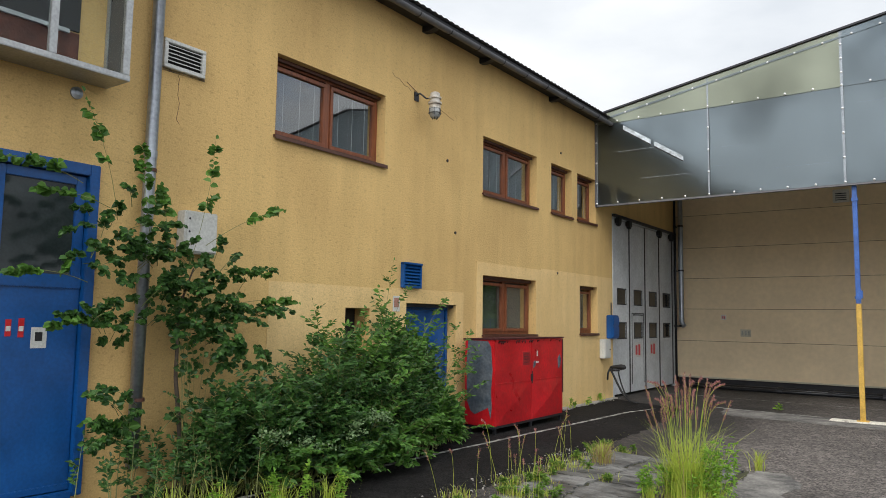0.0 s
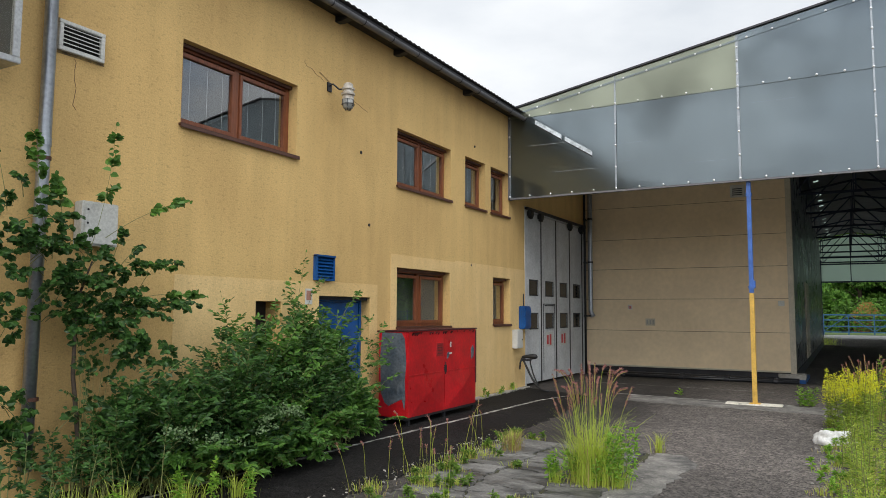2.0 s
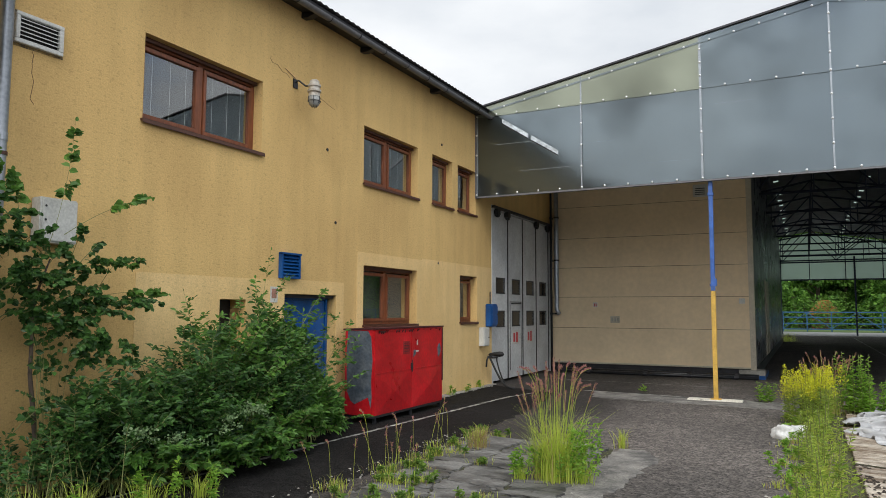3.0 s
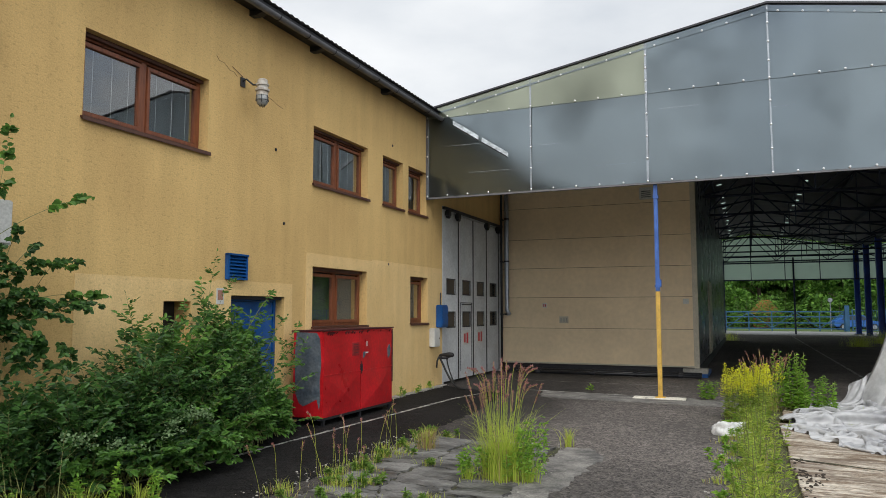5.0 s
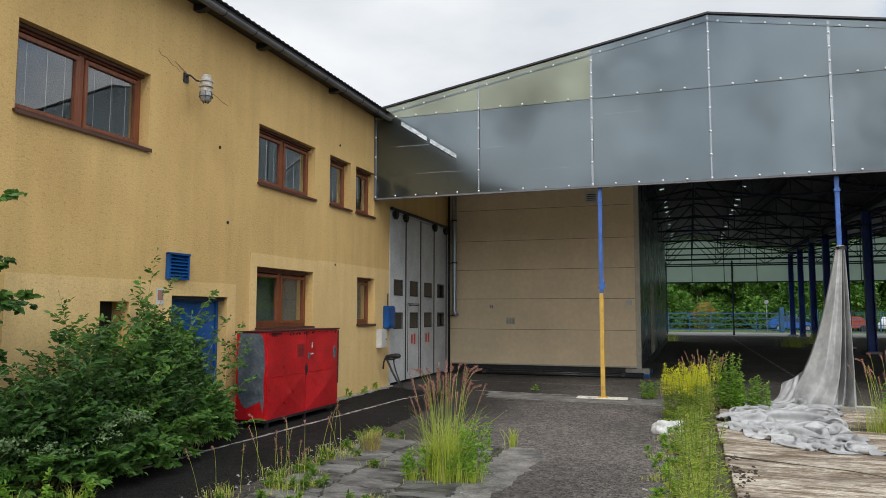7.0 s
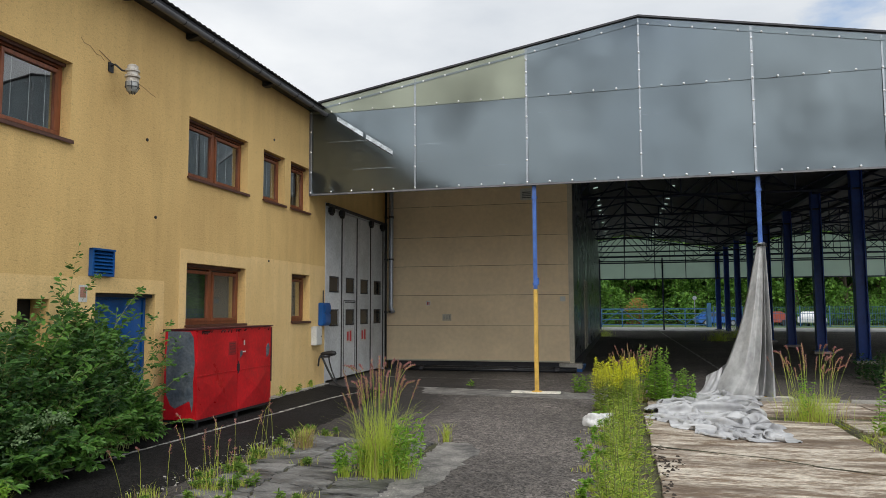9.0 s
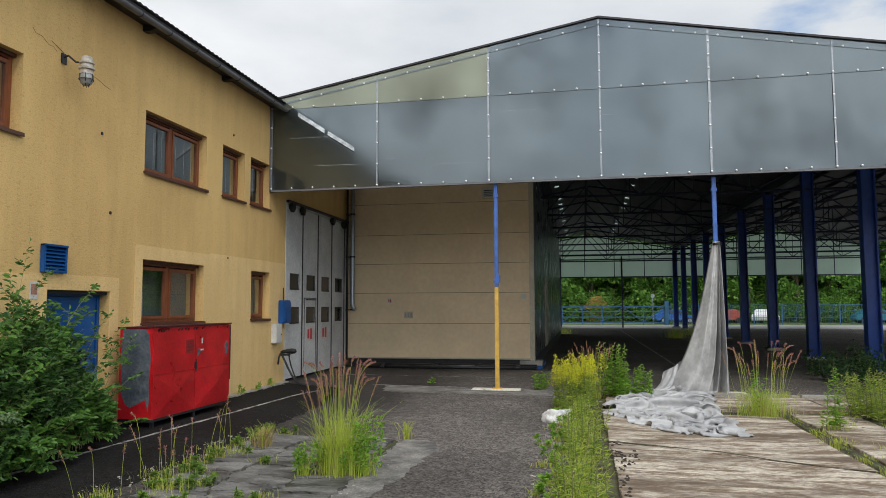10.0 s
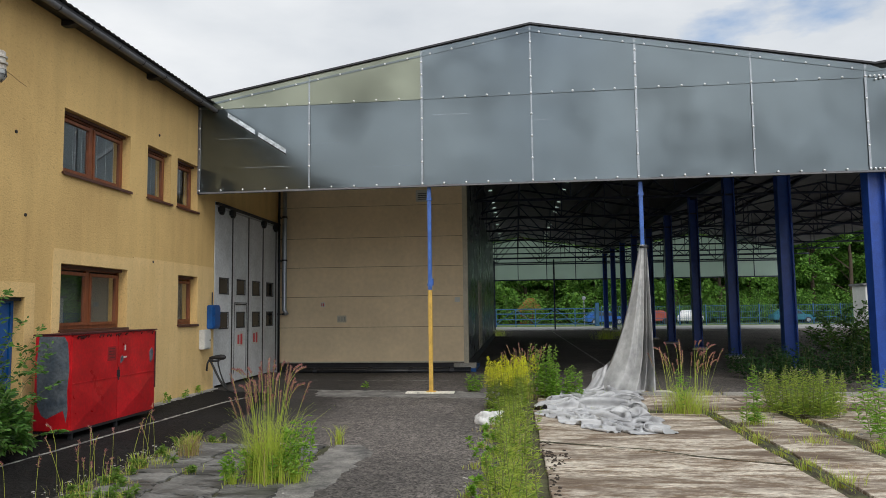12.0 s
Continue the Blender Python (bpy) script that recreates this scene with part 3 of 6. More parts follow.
part("side_panel", Geo().box(0.05, BX - 0.05, 0.845, 0.86, 0.10, 1.52), DARKPANEL, bay, "dull grey side panel")
for y0, y1 in ((-1.42, -0.69), (-0.63, 0.11), (0.17, 0.8)):
    p = part("pane", Geo().box(BX - 0.03, BX - 0.02, y0, y1, 0.06, 1.52), CLEAR, bay)
    p.visible_shadow = False

# wall fittings
part("grime_rim", Geo().prism([(4.62, 4.43), (5.22, 4.44), (5.215, 4.79), (4.66, 4.80), (4.65, 4.6)], "x", 0.0, 0.002), mat("dark_grime", (0.10, 0.075, 0.045), 0.95, scale=12, fine=40, col2=(0.42, 0.29, 0.12), lo=0.35, hi=0.6), wall, "dark grime round the grille")
gr = thing("air_grille", (0, 4.93, 4.62), "weathered white louvred air grille in the stucco", "air grille")
part("frame", Geo().box(0.002, 0.05, -0.26, 0.26, -0.16, -0.12).box(0.002, 0.05, -0.26, 0.26, 0.12, 0.16).box(0.002, 0.05, -0.26, -0.215, -0.12, 0.12).box(0.002, 0.05, 0.215, 0.26, -0.12, 0.12), PLASTIC_WHITE, gr, bevel=0.005)
part("backing", Geo().box(0.002, 0.006, -0.215, 0.215, -0.12, 0.12), RUBBER, gr)
for i in range(6):
    z = -0.105 + i * 0.042
    part("slat", Geo().prism([(0.01, z), (0.04, z - 0.018), (0.04, z - 0.012), (0.01, z + 0.006)], "y", -0.213, 0.213), PLASTIC_WHITE, gr)

eb = thing("meter_box", (0, 5.16, 2.48), "grey-white plastic electricity box fixed to the wall", "electric box")
part("body", Geo().box(0.002, 0.15, -0.21, 0.21, 0, 0.46), PLASTIC_WHITE, eb, bevel=0.012)
part("door", Geo().box(0.152, 0.165, -0.19, 0.19, 0.02, 0.44), PLASTIC_WHITE, eb, bevel=0.005)
for z in (0.06, 0.20, 0.34):
    part("screw", Geo().tube([(0.165, -0.16, z + 0.03), (0.169, -0.16, z + 0.03)], 0.012, 8), DARKMETAL, eb)

vb = thing("blue_louvre", (0, 9.04, 2.28), "blue painted metal louvre vent over the side door", "vent")
part("frame", Geo().box(0.002, 0.07, -0.225, -0.19, 0, 0.38).box(0.002, 0.07, 0.19, 0.225, 0, 0.38).box(0.002, 0.07, -0.19, 0.19, 0, 0.035).box(0.002, 0.085, -0.225, 0.225, 0.355, 0.385), BLUE, vb, bevel=0.004)
part("backing", Geo().box(0.002, 0.006, -0.19, 0.19, 0.035, 0.35), BLUE, vb)
for i in range(6):
    z = 0.055 + i * 0.05
    part("slat", Geo().prism([(0.01, z + 0.045), (0.062, z), (0.062, z + 0.008), (0.01, z + 0.052)], "y", -0.19, 0.19), BLUE, vb)

sd = thing("door_2", (0, 9.635, 0), "closed blue steel side door half hidden by shrubs", "door", kind="structure")
part("door_frame", Geo().box(-0.24, -0.16, -0.66, -0.6, 0, 2.04).box(-0.24, -0.16, 0.6, 0.66, 0, 2.04).box(-0.24, -0.16, -0.6, 0.6, 1.97, 2.04), BLUE, sd, bevel=0.004)
lf = part("door_leaf", Geo().box(-0.23, -0.18, -0.595, 0.595, 0.02, 1.965).box(-0.18, -0.165, -0.5, 0.5, 0.15, 0.95).box(-0.18, -0.165, -0.5, 0.5, 1.05, 1.85), BLUE, sd, bevel=0.005)
part("door_handle", Geo().tube([(-0.17, -0.48, 1.0), (-0.12, -0.48, 1.0), (-0.12, -0.36, 1.0)], 0.011, 8), DARKMETAL, lf)
# dark bar added as the shadow below the lintel
part("lintel_shadow_bar", Geo().box(-0.16, -0.05, -0.665, 0.665, 2.0, 2.045), DARKMETAL, sd, "dark bar standing for the shade under the door head")

pl = thing("fire_sign", (0, 8.72, 1.92), "small faded plate with a red pictogram beside the side door", "sign")
part("plate", Geo().box(0.007, 0.012, -0.08, 0.08, 0, 0.23), PLASTIC_WHITE, pl)
part("pictogram", Geo().box(0.012, 0.014, -0.055, 0.055, 0.06, 0.20), mat("faded_red_print", (0.45, 0.22, 0.16), 0.7, scale=20, var=0.4), pl)

ENAMEL = mat("dirty_enamel", (0.5, 0.47, 0.42), 0.35, scale=9, fine=40, col2=(0.25, 0.2, 0.15), lo=0.35, hi=0.55, bump=0.03)
lm = thing("wall_lamp", (0, 9.17, 5.21), "white enamel industrial wall lamp with a caged glass", "lamp")
part("bracket", Geo().tube([(0.0, -0.06, 0.1), (0.08, -0.06, 0.13), (0.18, -0.03, 0.04), (0.30, 0, 0.03)], 0.014, 8).box(0.002, 0.02, -0.11, -0.01, 0.02, 0.16), DARKMETAL, lm)
part("housing", Geo().lathe((0.33, 0, -0.14), [(0.05, 0.26), (0.075, 0.24), (0.075, 0.19), (0.10, 0.18), (0.10, 0.155), (0.078, 0.15), (0.078, 0.11), (0.105, 0.10), (0.105, 0.07), (0.085, 0.06), (0.09, 0.0)], 20), ENAMEL, lm, smooth=False)
part("glass_bowl", Geo().lathe((0.33, 0, -0.30), [(0.03, 0.0), (0.075, 0.03), (0.088, 0.09), (0.085, 0.16)], 20), mat("grey_lamp_glass", (0.35, 0.36, 0.35), 0.2, scale=5, bump=0), lm, smooth=True)
for k in range(6):
    a = k * math.pi / 3
    part("cage_wire", Geo().tube([(0.33 + 0.095 * math.cos(a), 0.095 * math.sin(a), -0.14), (0.33 + 0.098 * math.cos(a), 0.098 * math.sin(a), -0.22), (0.33 + 0.03 * math.cos(a), 0.03 * math.sin(a), -0.315)], 0.005, 5), DARKMETAL, lm)
part("cage_ring", Geo().tube([(0.33 + 0.098 * math.cos(a), 0.098 * math.sin(a), -0.215) for a in [i * math.pi / 10 for i in range(21)]], 0.005, 5), DARKMETAL, lm)
cb = thing("lamp_cable", (0, 9.06, 5.30), "thin cable run across the stucco to the lamp", "cable")
part("cable", Geo().tube([(0.012, 0.05, 0.08), (0.012, -0.2, 0.17)], 0.004, 5), SILL, cb)
for y, z in ((10.25, 3.26), (9.99, 4.44), (14.04, 2.81), (14.2, 5.4)):
    part("anchor_hole", Geo().tube([(0.0, y, z), (0.012, y, z)], 0.026, 10), RUBBER, wall, "dark anchor hole")
CRACK = mat("stained_crack", (0.22, 0.14, 0.07), 0.9, scale=8, var=0.4)
crng = random.Random(31)
for y, z, dy, dz, n in ((4.9, 4.44, 0.0, -0.55, 9), (9.0, 5.36, -0.5, 0.15, 6), (9.7, 5.25, 0.5, -0.08, 5)):
    pts = [(0.0015, y + dy * k / n + crng.uniform(-0.025, 0.025), z + dz * k / n + crng.uniform(-0.02, 0.02)) for k in range(n + 1)]
    part("crack", Geo().tube(pts, 0.0035, 4), CRACK, wall, "thin dark crack in the stucco")
dsc = thing("wall_disc", (0, 3.78, 3.93), "round grey cap on the wall under the window box", "wall cap")
part("disc", Geo().lathe((0, 0, 0), [(0.06, 0), (0.06, 0.02), (0.02, 0.035)], 18), ZINC, dsc)
dsc.rotation_euler = (0, radians(90), 0)

# open vent hole, its inner darkness made by a dark sheet at the back
part("vent_hole_dark", Geo().box(-0.30, -0.28, 7.6, 8.15, 1.2, 2.0), DARKMETAL, wall, "dark sheet standing for the unlit inside of the opening")

# folding gate
gt = thing("folding_gate", (-0.05, 17.0, 0), "closed white-grey four-leaf folding steel gate with small windows", "gate")
L = 4.62 / 4
part("gate_frame", Geo().box(-0.1, 0.06, -0.02, 0.07, 0, 4.46).box(-0.1, 0.06, 4.55, 4.62, 0, 4.46).box(-0.1, 0.06, 0.07, 4.55, 4.36, 4.46), WHITEMETAL, gt, bevel=0.006)
part("gate_rail", Geo().box(0.06, 0.14, -0.02, 4.62, 4.38, 4.44), DARKMETAL, gt, "dark top track")
for k in range(4):
    a, b = 0.075 + k * 1.12, 0.075 + (k + 1) * 1.12 - 0.03
    holes = [(a + 0.3, b - 0.25, 2.27, 2.62), (a + 0.3, b - 0.25, 1.42, 1.78)]
    lf = part("gate_leaf", solid_wall([a, b], [0.06, 4.34], holes, -0.04, 0.02), WHITEMETAL, gt)
    part("edge_strip", Geo().box(0.02, 0.032, b - 0.03, b + 0.025, 0.06, 4.34), RUBBER, lf, "black rubber joint")
    for h in holes:
        part("pane", Geo().box(0.006, 0.014, h[0], h[1], h[2], h[3]), mat("sooty_pane", (0.02, 0.022, 0.024), 0.15, scale=6, var=0.5, bump=0), lf)
        part("pane_frame", Geo().box(0.02, 0.03, h[0] - 0.03, h[0], h[2] - 0.03, h[3] + 0.03).box(0.02, 0.03, h[1], h[1] + 0.03, h[2] - 0.03, h[3] + 0.03).box(0.02, 0.03, h[0], h[1], h[2] - 0.03, h[2]).box(0.02, 0.03, h[0], h[1], h[3], h[3] + 0.03), RUBBER, lf)
    if k == 1:
        part("wicket_seam", Geo().box(0.02, 0.028, a + 0.12, a + 0.14, 0.25, 2.05).box(0.02, 0.028, b - 0.14, b - 0.12, 0.25, 2.05).box(0.02, 0.028, a + 0.14, b - 0.14, 2.03, 2.05), RUBBER, lf)
        part("gate_handle", Geo().tube([(0.03, a + 0.2, 2.0), (0.08, a + 0.2, 2.0), (0.08, b - 0.3, 2.0), (0.03, b - 0.3, 2.0)], 0.014, 8), DARKMETAL, lf)
    if k in (1, 2):
        s = part("sticker", Geo().box(0.022, 0.025, a + 0.3, b - 0.3, 0.92, 1.3), PLASTIC_WHITE, lf, "red and white warning notice")
        for yy, zz, hh in ((a + 0.36, 0.98, 0.24), (a + 0.56, 0.96, 0.28)):
            part("printed_bar", Geo().box(0.025, 0.027, yy, yy + 0.13, zz, zz + hh), RED, lf)
for y in (0.3, 1.0, 3.3, 4.3):
    part("roller_bracket", Geo().box(0.03, 0.14, y - 0.09, y + 0.09, 4.24, 4.38).tube([(0.09, y - 0.05, 4.22), (0.09, y + 0.05, 4.22)], 0.05, 10), RUBBER, gt)

bb = thing("blue_junction_box", (0, 16.78, 1.42), "blue metal junction box on the wall by the gate", "electric box")
part("body", Geo().box(0.008, 0.16, -0.2, 0.2, 0, 0.55), BLUE, bb, bevel=0.015)
part("lid", Geo().box(0.16, 0.185, -0.17, 0.17, 0.05, 0.28).box(0.16, 0.185, -0.17, 0.17, 0.31, 0.5), BLUE, bb, bevel=0.008)
part("conduit", Geo().tube([(0.06, -0.02, 0.55), (0.06, -0.02, 0.85)], 0.015, 8), DARKMETAL, bb)
gb = thing("grey_meter_box", (0, 16.35, 0.97), "pale grey plastic meter box on the wall", "electric box")
part("body", Geo().box(0.008, 0.14, -0.17, 0.17, 0, 0.44), PLASTIC_WHITE, gb, bevel=0.012)
part("lid", Geo().box(0.14, 0.15, -0.15, 0.15, 0.02, 0.42), PLASTIC_WHITE, gb, bevel=0.004)
part("knob", Geo().tube([(0.15, 0.1, 0.2), (0.165, 0.1, 0.2)], 0.015, 8), DARKMETAL, gb)

# ---- red steel locker ----
rl = thing("red_locker", (0.2, 10.3, 0), "battered red steel storage locker with peeled grey side", "locker")
W, D, Z0, Z1 = 2.45, 0.56, 0.11, 1.53
part("body", Geo().box(0, D - 0.02, 0.0, W, Z0, Z1 - 0.03), RED, rl, bevel=0.006)
part("lid", Geo().prism([(-0.03, Z1 - 0.045), (D + 0.02, Z1 - 0.03), (D + 0.02, Z1 - 0.005), (-0.03, Z1 - 0.02)], "y", -0.02, W + 0.02), DARKRED, rl, "rusty dark red lid", bevel=0.004)
for a, b in ((0.02, W / 2 - 0.008), (W / 2 + 0.008, W - 0.02)):
    dg = Geo()
    zm, x1, m = 0.80, D + 0.012, 0.03
    dg.box(D - 0.02, D, a, b, Z0 + 0.02, Z1 - 0.04)
    c = ((a + b) / 2)
    for za, zb in ((Z0 + 0.02, zm), (zm + 0.012, Z1 - 0.05)):
        if za < 0.5:
            dg.add([(D, a, za), (D, b, za), (D, b, zb), (D, a, zb), (D + 0.04, c, (za + zb) / 2)], [(0, 1, 4), (1, 2, 4), (2, 3, 4), (3, 0, 4)])
        dg.box(D - 0.001, D + 0.01, a, b, zb - 0.015, zb)
    door = part("door", dg, RED, rl, bevel=0)
part("bare_patch", Geo().prism([(0.12, 0.35), (0.2, 0.30), (0.45, 0.42), (0.50, 0.25), (0.52, 0.42), (0.505, 0.7), (0.53, 1.0), (0.50, 1.38), (0.44, 1.475), (0.06, 1.48), (0.03, 1.1), (0.05, 0.5)], "y", -0.004, 0.002), PEEL, rl, "bare grey patch of peeled paint")
part("bare_patch", Geo().prism([(W - 0.2, 0.95), (W - 0.13, 1.0), (W - 0.1, 1.12), (W - 0.15, 1.2), (W - 0.22, 1.13)], "x", D - 0.01, D + 0.012), PEEL, rl, "bare grey patch of peeled paint")
part("bare_patch", Geo().prism([(W / 2 + 0.07, 1.0), (W / 2 + 0.15, 1.05), (W / 2 + 0.13, 1.12), (W / 2 + 0.08, 1.1)], "x", D - 0.01, D + 0.012), PEEL, rl, "bare grey patch of peeled paint")
part("latch", Geo().box(D, D + 0.03, W / 2 - 0.02, W / 2 + 0.02, 0.78, 0.9).tube([(D + 0.02, W / 2, 0.74), (D + 0.02, W / 2, 0.95)], 0.008, 6), DARKMETAL, rl)
part("vent_plate", Geo().box(D + 0.001, D + 0.006, 0.92, 1.16, 1.06, 1.28), FADEDRED, rl, "faded stencilled plate")
for z in (1.1, 1.15, 1.2, 1.24):
    part("stencil_bar", Geo().box(D + 0.006, D + 0.008, 0.96, 1.12, z, z + 0.012), DARKRED, rl)
part("sign_plate", Geo().box(D + 0.001, D + 0.006, 1.36, 1.5, 1.05, 1.32), RED, rl)
part("sign_mark", Geo().box(D + 0.006, D + 0.008, 1.41, 1.45, 1.2, 1.29), PLASTIC_WHITE, rl)
part("sign_bar", Geo().box(D + 0.006, D + 0.008, 1.38, 1.48, 1.08, 1.105), PLASTIC_WHITE, rl)
lrng = random.Random(12)
for k in range(22):
    y, h = lrng.uniform(0.05, W - 0.1), lrng.uniform(0.015, 0.06)
    part("rust_spot", Geo().prism([(y, Z1 - 0.05), (y + lrng.uniform(0.03, 0.12), Z1 - 0.05), (y + 0.03, Z1 - 0.05 - h * 0.6), (y + 0.012, Z1 - 0.05 - h)], "x", D - 0.01, D + 0.0125), DARKRED, rl, "dark rusted chip in the paint")
part("rust_edge", Geo().box(D - 0.012, D + 0.014, W - 0.045, W - 0.012, 0.5, Z1 - 0.04), DARKRED, rl, "rusted door edge")
for x in (0.05, D - 0.06):
    for y in (0.05, W / 2, W - 0.09):
        part("foot", Geo().box(x, x + 0.05, y, y + 0.05, 0, Z0), DARKMETAL, rl)
part("base_frame", Geo().box(0.0, D, 0, W, Z0 - 0.02, Z0 + 0.02), DARKMETAL, rl)

# paler sheet colour for the highlight streaks on the fascia
STREAKGLINT = mat("pale_sheet_highlight", (0.36, 0.39, 0.41), 0.45, 0.85, scale=5, fine=18, col2=(0.14, 0.15, 0.155), lo=0.38, hi=0.62, bump=0.3, dist=0.01)
# ---- hall ----
BAY, N = 14.7, 10
STEP = 5.2
HALL_END = 16.35 + STEP * 9
Z_EAVE, Z_RIDGE = 6.62, 8.03
SEAMS = [0.05, 2.6, 5.15, 7.56, 9.8, 12.2, 14.5]


def top_z(x):
    x = x % BAY if x < 2 * BAY - 0.001 else BAY
    return 6.62 + (8.03 - 6.62) * x / 7.56 if x < 7.56 else 8.03 - (8.03 - 6.80) * (x - 7.56) / (BAY - 7.56)


fas = thing("canopy_fascia", (0, HALL_Y, 0), "grey translucent twin-wall plastic gable cladding with bright washers", "cladding", kind="structure")
low, mid = lambda x: 4.49 + 0.004 * x, lambda x: 6.41 + 0.008 * x
xs = SEAMS + [14.95, 17.5, 20, 22.6, 25, 27.5, 30.1]
for i in range(len(xs) - 1):
    a, b = xs[i] + 0.006, xs[i + 1] - 0.006
    part("sheet", Geo().prism([(a, low(a)), (b, low(b)), (b, mid(b) + 0.02), (a, mid(a) + 0.02)], "y", 0.0, 0.016), SHEET, fas)
    top = [(a, mid(a)), (b, mid(b)), (b, top_z(b - 0.001)), (a, top_z(a + 0.001))]
    part("sheet", Geo().prism(top, "y", -0.02, -0.004), SHEETWARM if i < 2 else SHEET, fas, "slightly yellowed sheet" if i < 2 else "")
for i, x in enumerate(xs):
    wide = 0.024 if i % 2 == 0 else 0.016
    part("seam_strip", Geo().box(x - wide, x + wide, -0.028, -0.021, low(x), top_z(min(x, 30.0)) - 0.02), SEAM, fas)
part("bottom_edge", Geo().prism([(0.02, low(0) - 0.02), (30.1, low(30) - 0.02), (30.1, low(30) + 0.02), (0.02, low(0) + 0.02)], "y", -0.03, 0.05), ROOFTOP, fas)
# two reflected streaks of light, shaped as pale ridges tilted to the sky
for xa, za, xb, zb in ((0.70, 6.26, 1.34, 5.84), (1.42, 5.79, 2.06, 5.38)):
    d, w = 0.022, 0.065
    ridge = Geo().add([(xa, -0.001, za + w), (xb, -0.001, zb + w), (xb, -d, zb - w * 0.6), (xa, -d, za - w * 0.6), (xb, -0.001, zb - w), (xa, -0.001, za - w)], [(0, 1, 2, 3), (3, 2, 4, 5), (0, 3, 5), (1, 4, 2)])
    part("buckle", ridge, STREAKGLINT, fas, "bright streak of reflected light, built as a pale raised crease")
for xa, xb, z in ((1.1, 2.3, 5.05), (2.7, 3.3, 5.55), (0.5, 1.6, 5.72), (5.4, 6.2, 6.1), (7.6, 8.0, 5.9), (3.9, 4.9, 4.98), (2.65, 3.0, 5.15)):
    part("scratch", Geo().box(xa, xb, -0.0025, -0.0005, z - 0.004, z + 0.004), SEAM, fas, "pale horizontal scratch")
part("left_edge", Geo().box(0.005, 0.06, -0.03, 0.1, 4.47, 6.5), ROOFTOP, fas, bevel=0.004)
edge = [(0.0, 0), (7.56, 0), (BAY, 0), (BAY + 7.56, 0), (2 * BAY, 0)]
for i in range(4):
    xa, xb = (0.0, 7.56, BAY, BAY + 7.56)[i], (7.56, BAY, BAY + 7.56, 2 * BAY)[i]
    za, zb = (6.62, 8.03, 6.80, 8.03)[i], (8.03, 6.80, 8.03, 6.62)[i]
    part("roof_edge", Geo().prism([(xa, za), (xb, zb), (xb, zb + 0.04), (xa, za + 0.04)], "y", -0.07, 0.12), DARKMETAL, fas, "black roof edge flashing")
    part("cover_strip", Geo().prism([(xa, za - 0.16), (xb, zb - 0.16), (xb, zb - 0.12), (xa, za - 0.12)], "y", -0.034, -0.03), SHEET, fas)
washer = Geo().lathe((0, 0, 0), [(0.024, 0), (0.024, 0.006), (0.011, 0.013), (0.002, 0.018)], 10).mesh("washer", RIVET)


def washer_at(x, y, z):
    o = part("washer", washer, None, fas)
    o.matrix_local = pose(x, y, z, 90)


for i in range(8):
    a, b = xs[i], xs[i + 1]
    for k in range(5):
        x = a + (b - a) * k / 5
        washer_at(x, -0.03, low(x) + 0.05)
        washer_at(x, -0.03, mid(x) + 0.03)
        washer_at(x + 0.2, -0.036, top_z(x + 0.2) - 0.14)
    for k in range(1, 4):
        washer_at(a, -0.03, low(a) + (mid(a) - low(a)) * k / 4 + 0.05)
    if top_z(a) - mid(a) > 0.8:
        for k in range(1, 4):
            washer_at(a, -0.03, mid(a) + (top_z(a) - mid(a)) * k / 4)

far = thing("far_gable", (0, HALL_END, 0), "pale translucent sheet cladding of the far gable, lit from behind", "cladding", kind="structure")
for i in range(12):
    a, b = i * BAY / 6 + 0.02, (i + 1) * BAY / 6 - 0.02
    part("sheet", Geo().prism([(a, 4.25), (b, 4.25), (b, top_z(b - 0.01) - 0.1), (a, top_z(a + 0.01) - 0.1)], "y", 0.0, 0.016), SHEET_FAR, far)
    part("seam_strip", Geo().box(a - 0.05, a + 0.01, -0.05, -0.01, 4.25, top_z(a + 0.01) - 0.1), TRUSS, far)
for x in (5.3, 10.4, 20.1, 25.2):
    part("gable_post", Geo().box(x - 0.06, x + 0.06, -0.06, 0.06, 0.0, 6.0), TRUSS, far)
for z in (4.25, 5.6, 6.15):
    part("girt", Geo().box(0, 2 * BAY, -0.12, -0.04, z - 0.05, z + 0.05), TRUSS, far)

hr = thing("hall_roof", (0, HALL_Y, 0), "dark double-pitched roof of the open storage hall", "roof", kind="structure")
for xa, za, xb, zb in ((0, 6.62, 7.56, 8.03), (7.56, 8.03, BAY, 6.80), (BAY, 6.80, BAY + 7.56, 8.03), (BAY + 7.56, 8.03, 2 * BAY, 6.62)):
    rx = {0: 5.95, 7.56: 9.6}.get(xa)
    zz = lambda x: za + (zb - za) * (x - xa) / (xb - xa)
    cuts = [(xa, xb)] if rx is None else [(xa, rx - 0.11), (rx + 0.11, xb)]
    for ca, cb_ in cuts:
        part("roof_slope", Geo().prism([(ca, zz(ca)), (cb_, zz(cb_)), (cb_, zz(cb_) + 0.05), (ca, zz(ca) + 0.05)], "y", 0.13, HALL_END - HALL_Y + 0.1), ROOFUNDER, hr)
    if rx is not None:
        ca, cb_ = rx - 0.11, rx + 0.11
        band = lambda y0, y1, nm, mt: part(nm, Geo().prism([(ca, zz(ca)), (cb_, zz(cb_)), (cb_, zz(cb_) + 0.05), (ca, zz(ca) + 0.05)], "y", y0, y1), mt, hr)
        band(0.13, 14.0, "roof_slope", ROOFUNDER)
        for k in range(16):
            band(14.0 + k * 2.1, 14.35 + k * 2.1, "rooflight", SHEET_FAR)
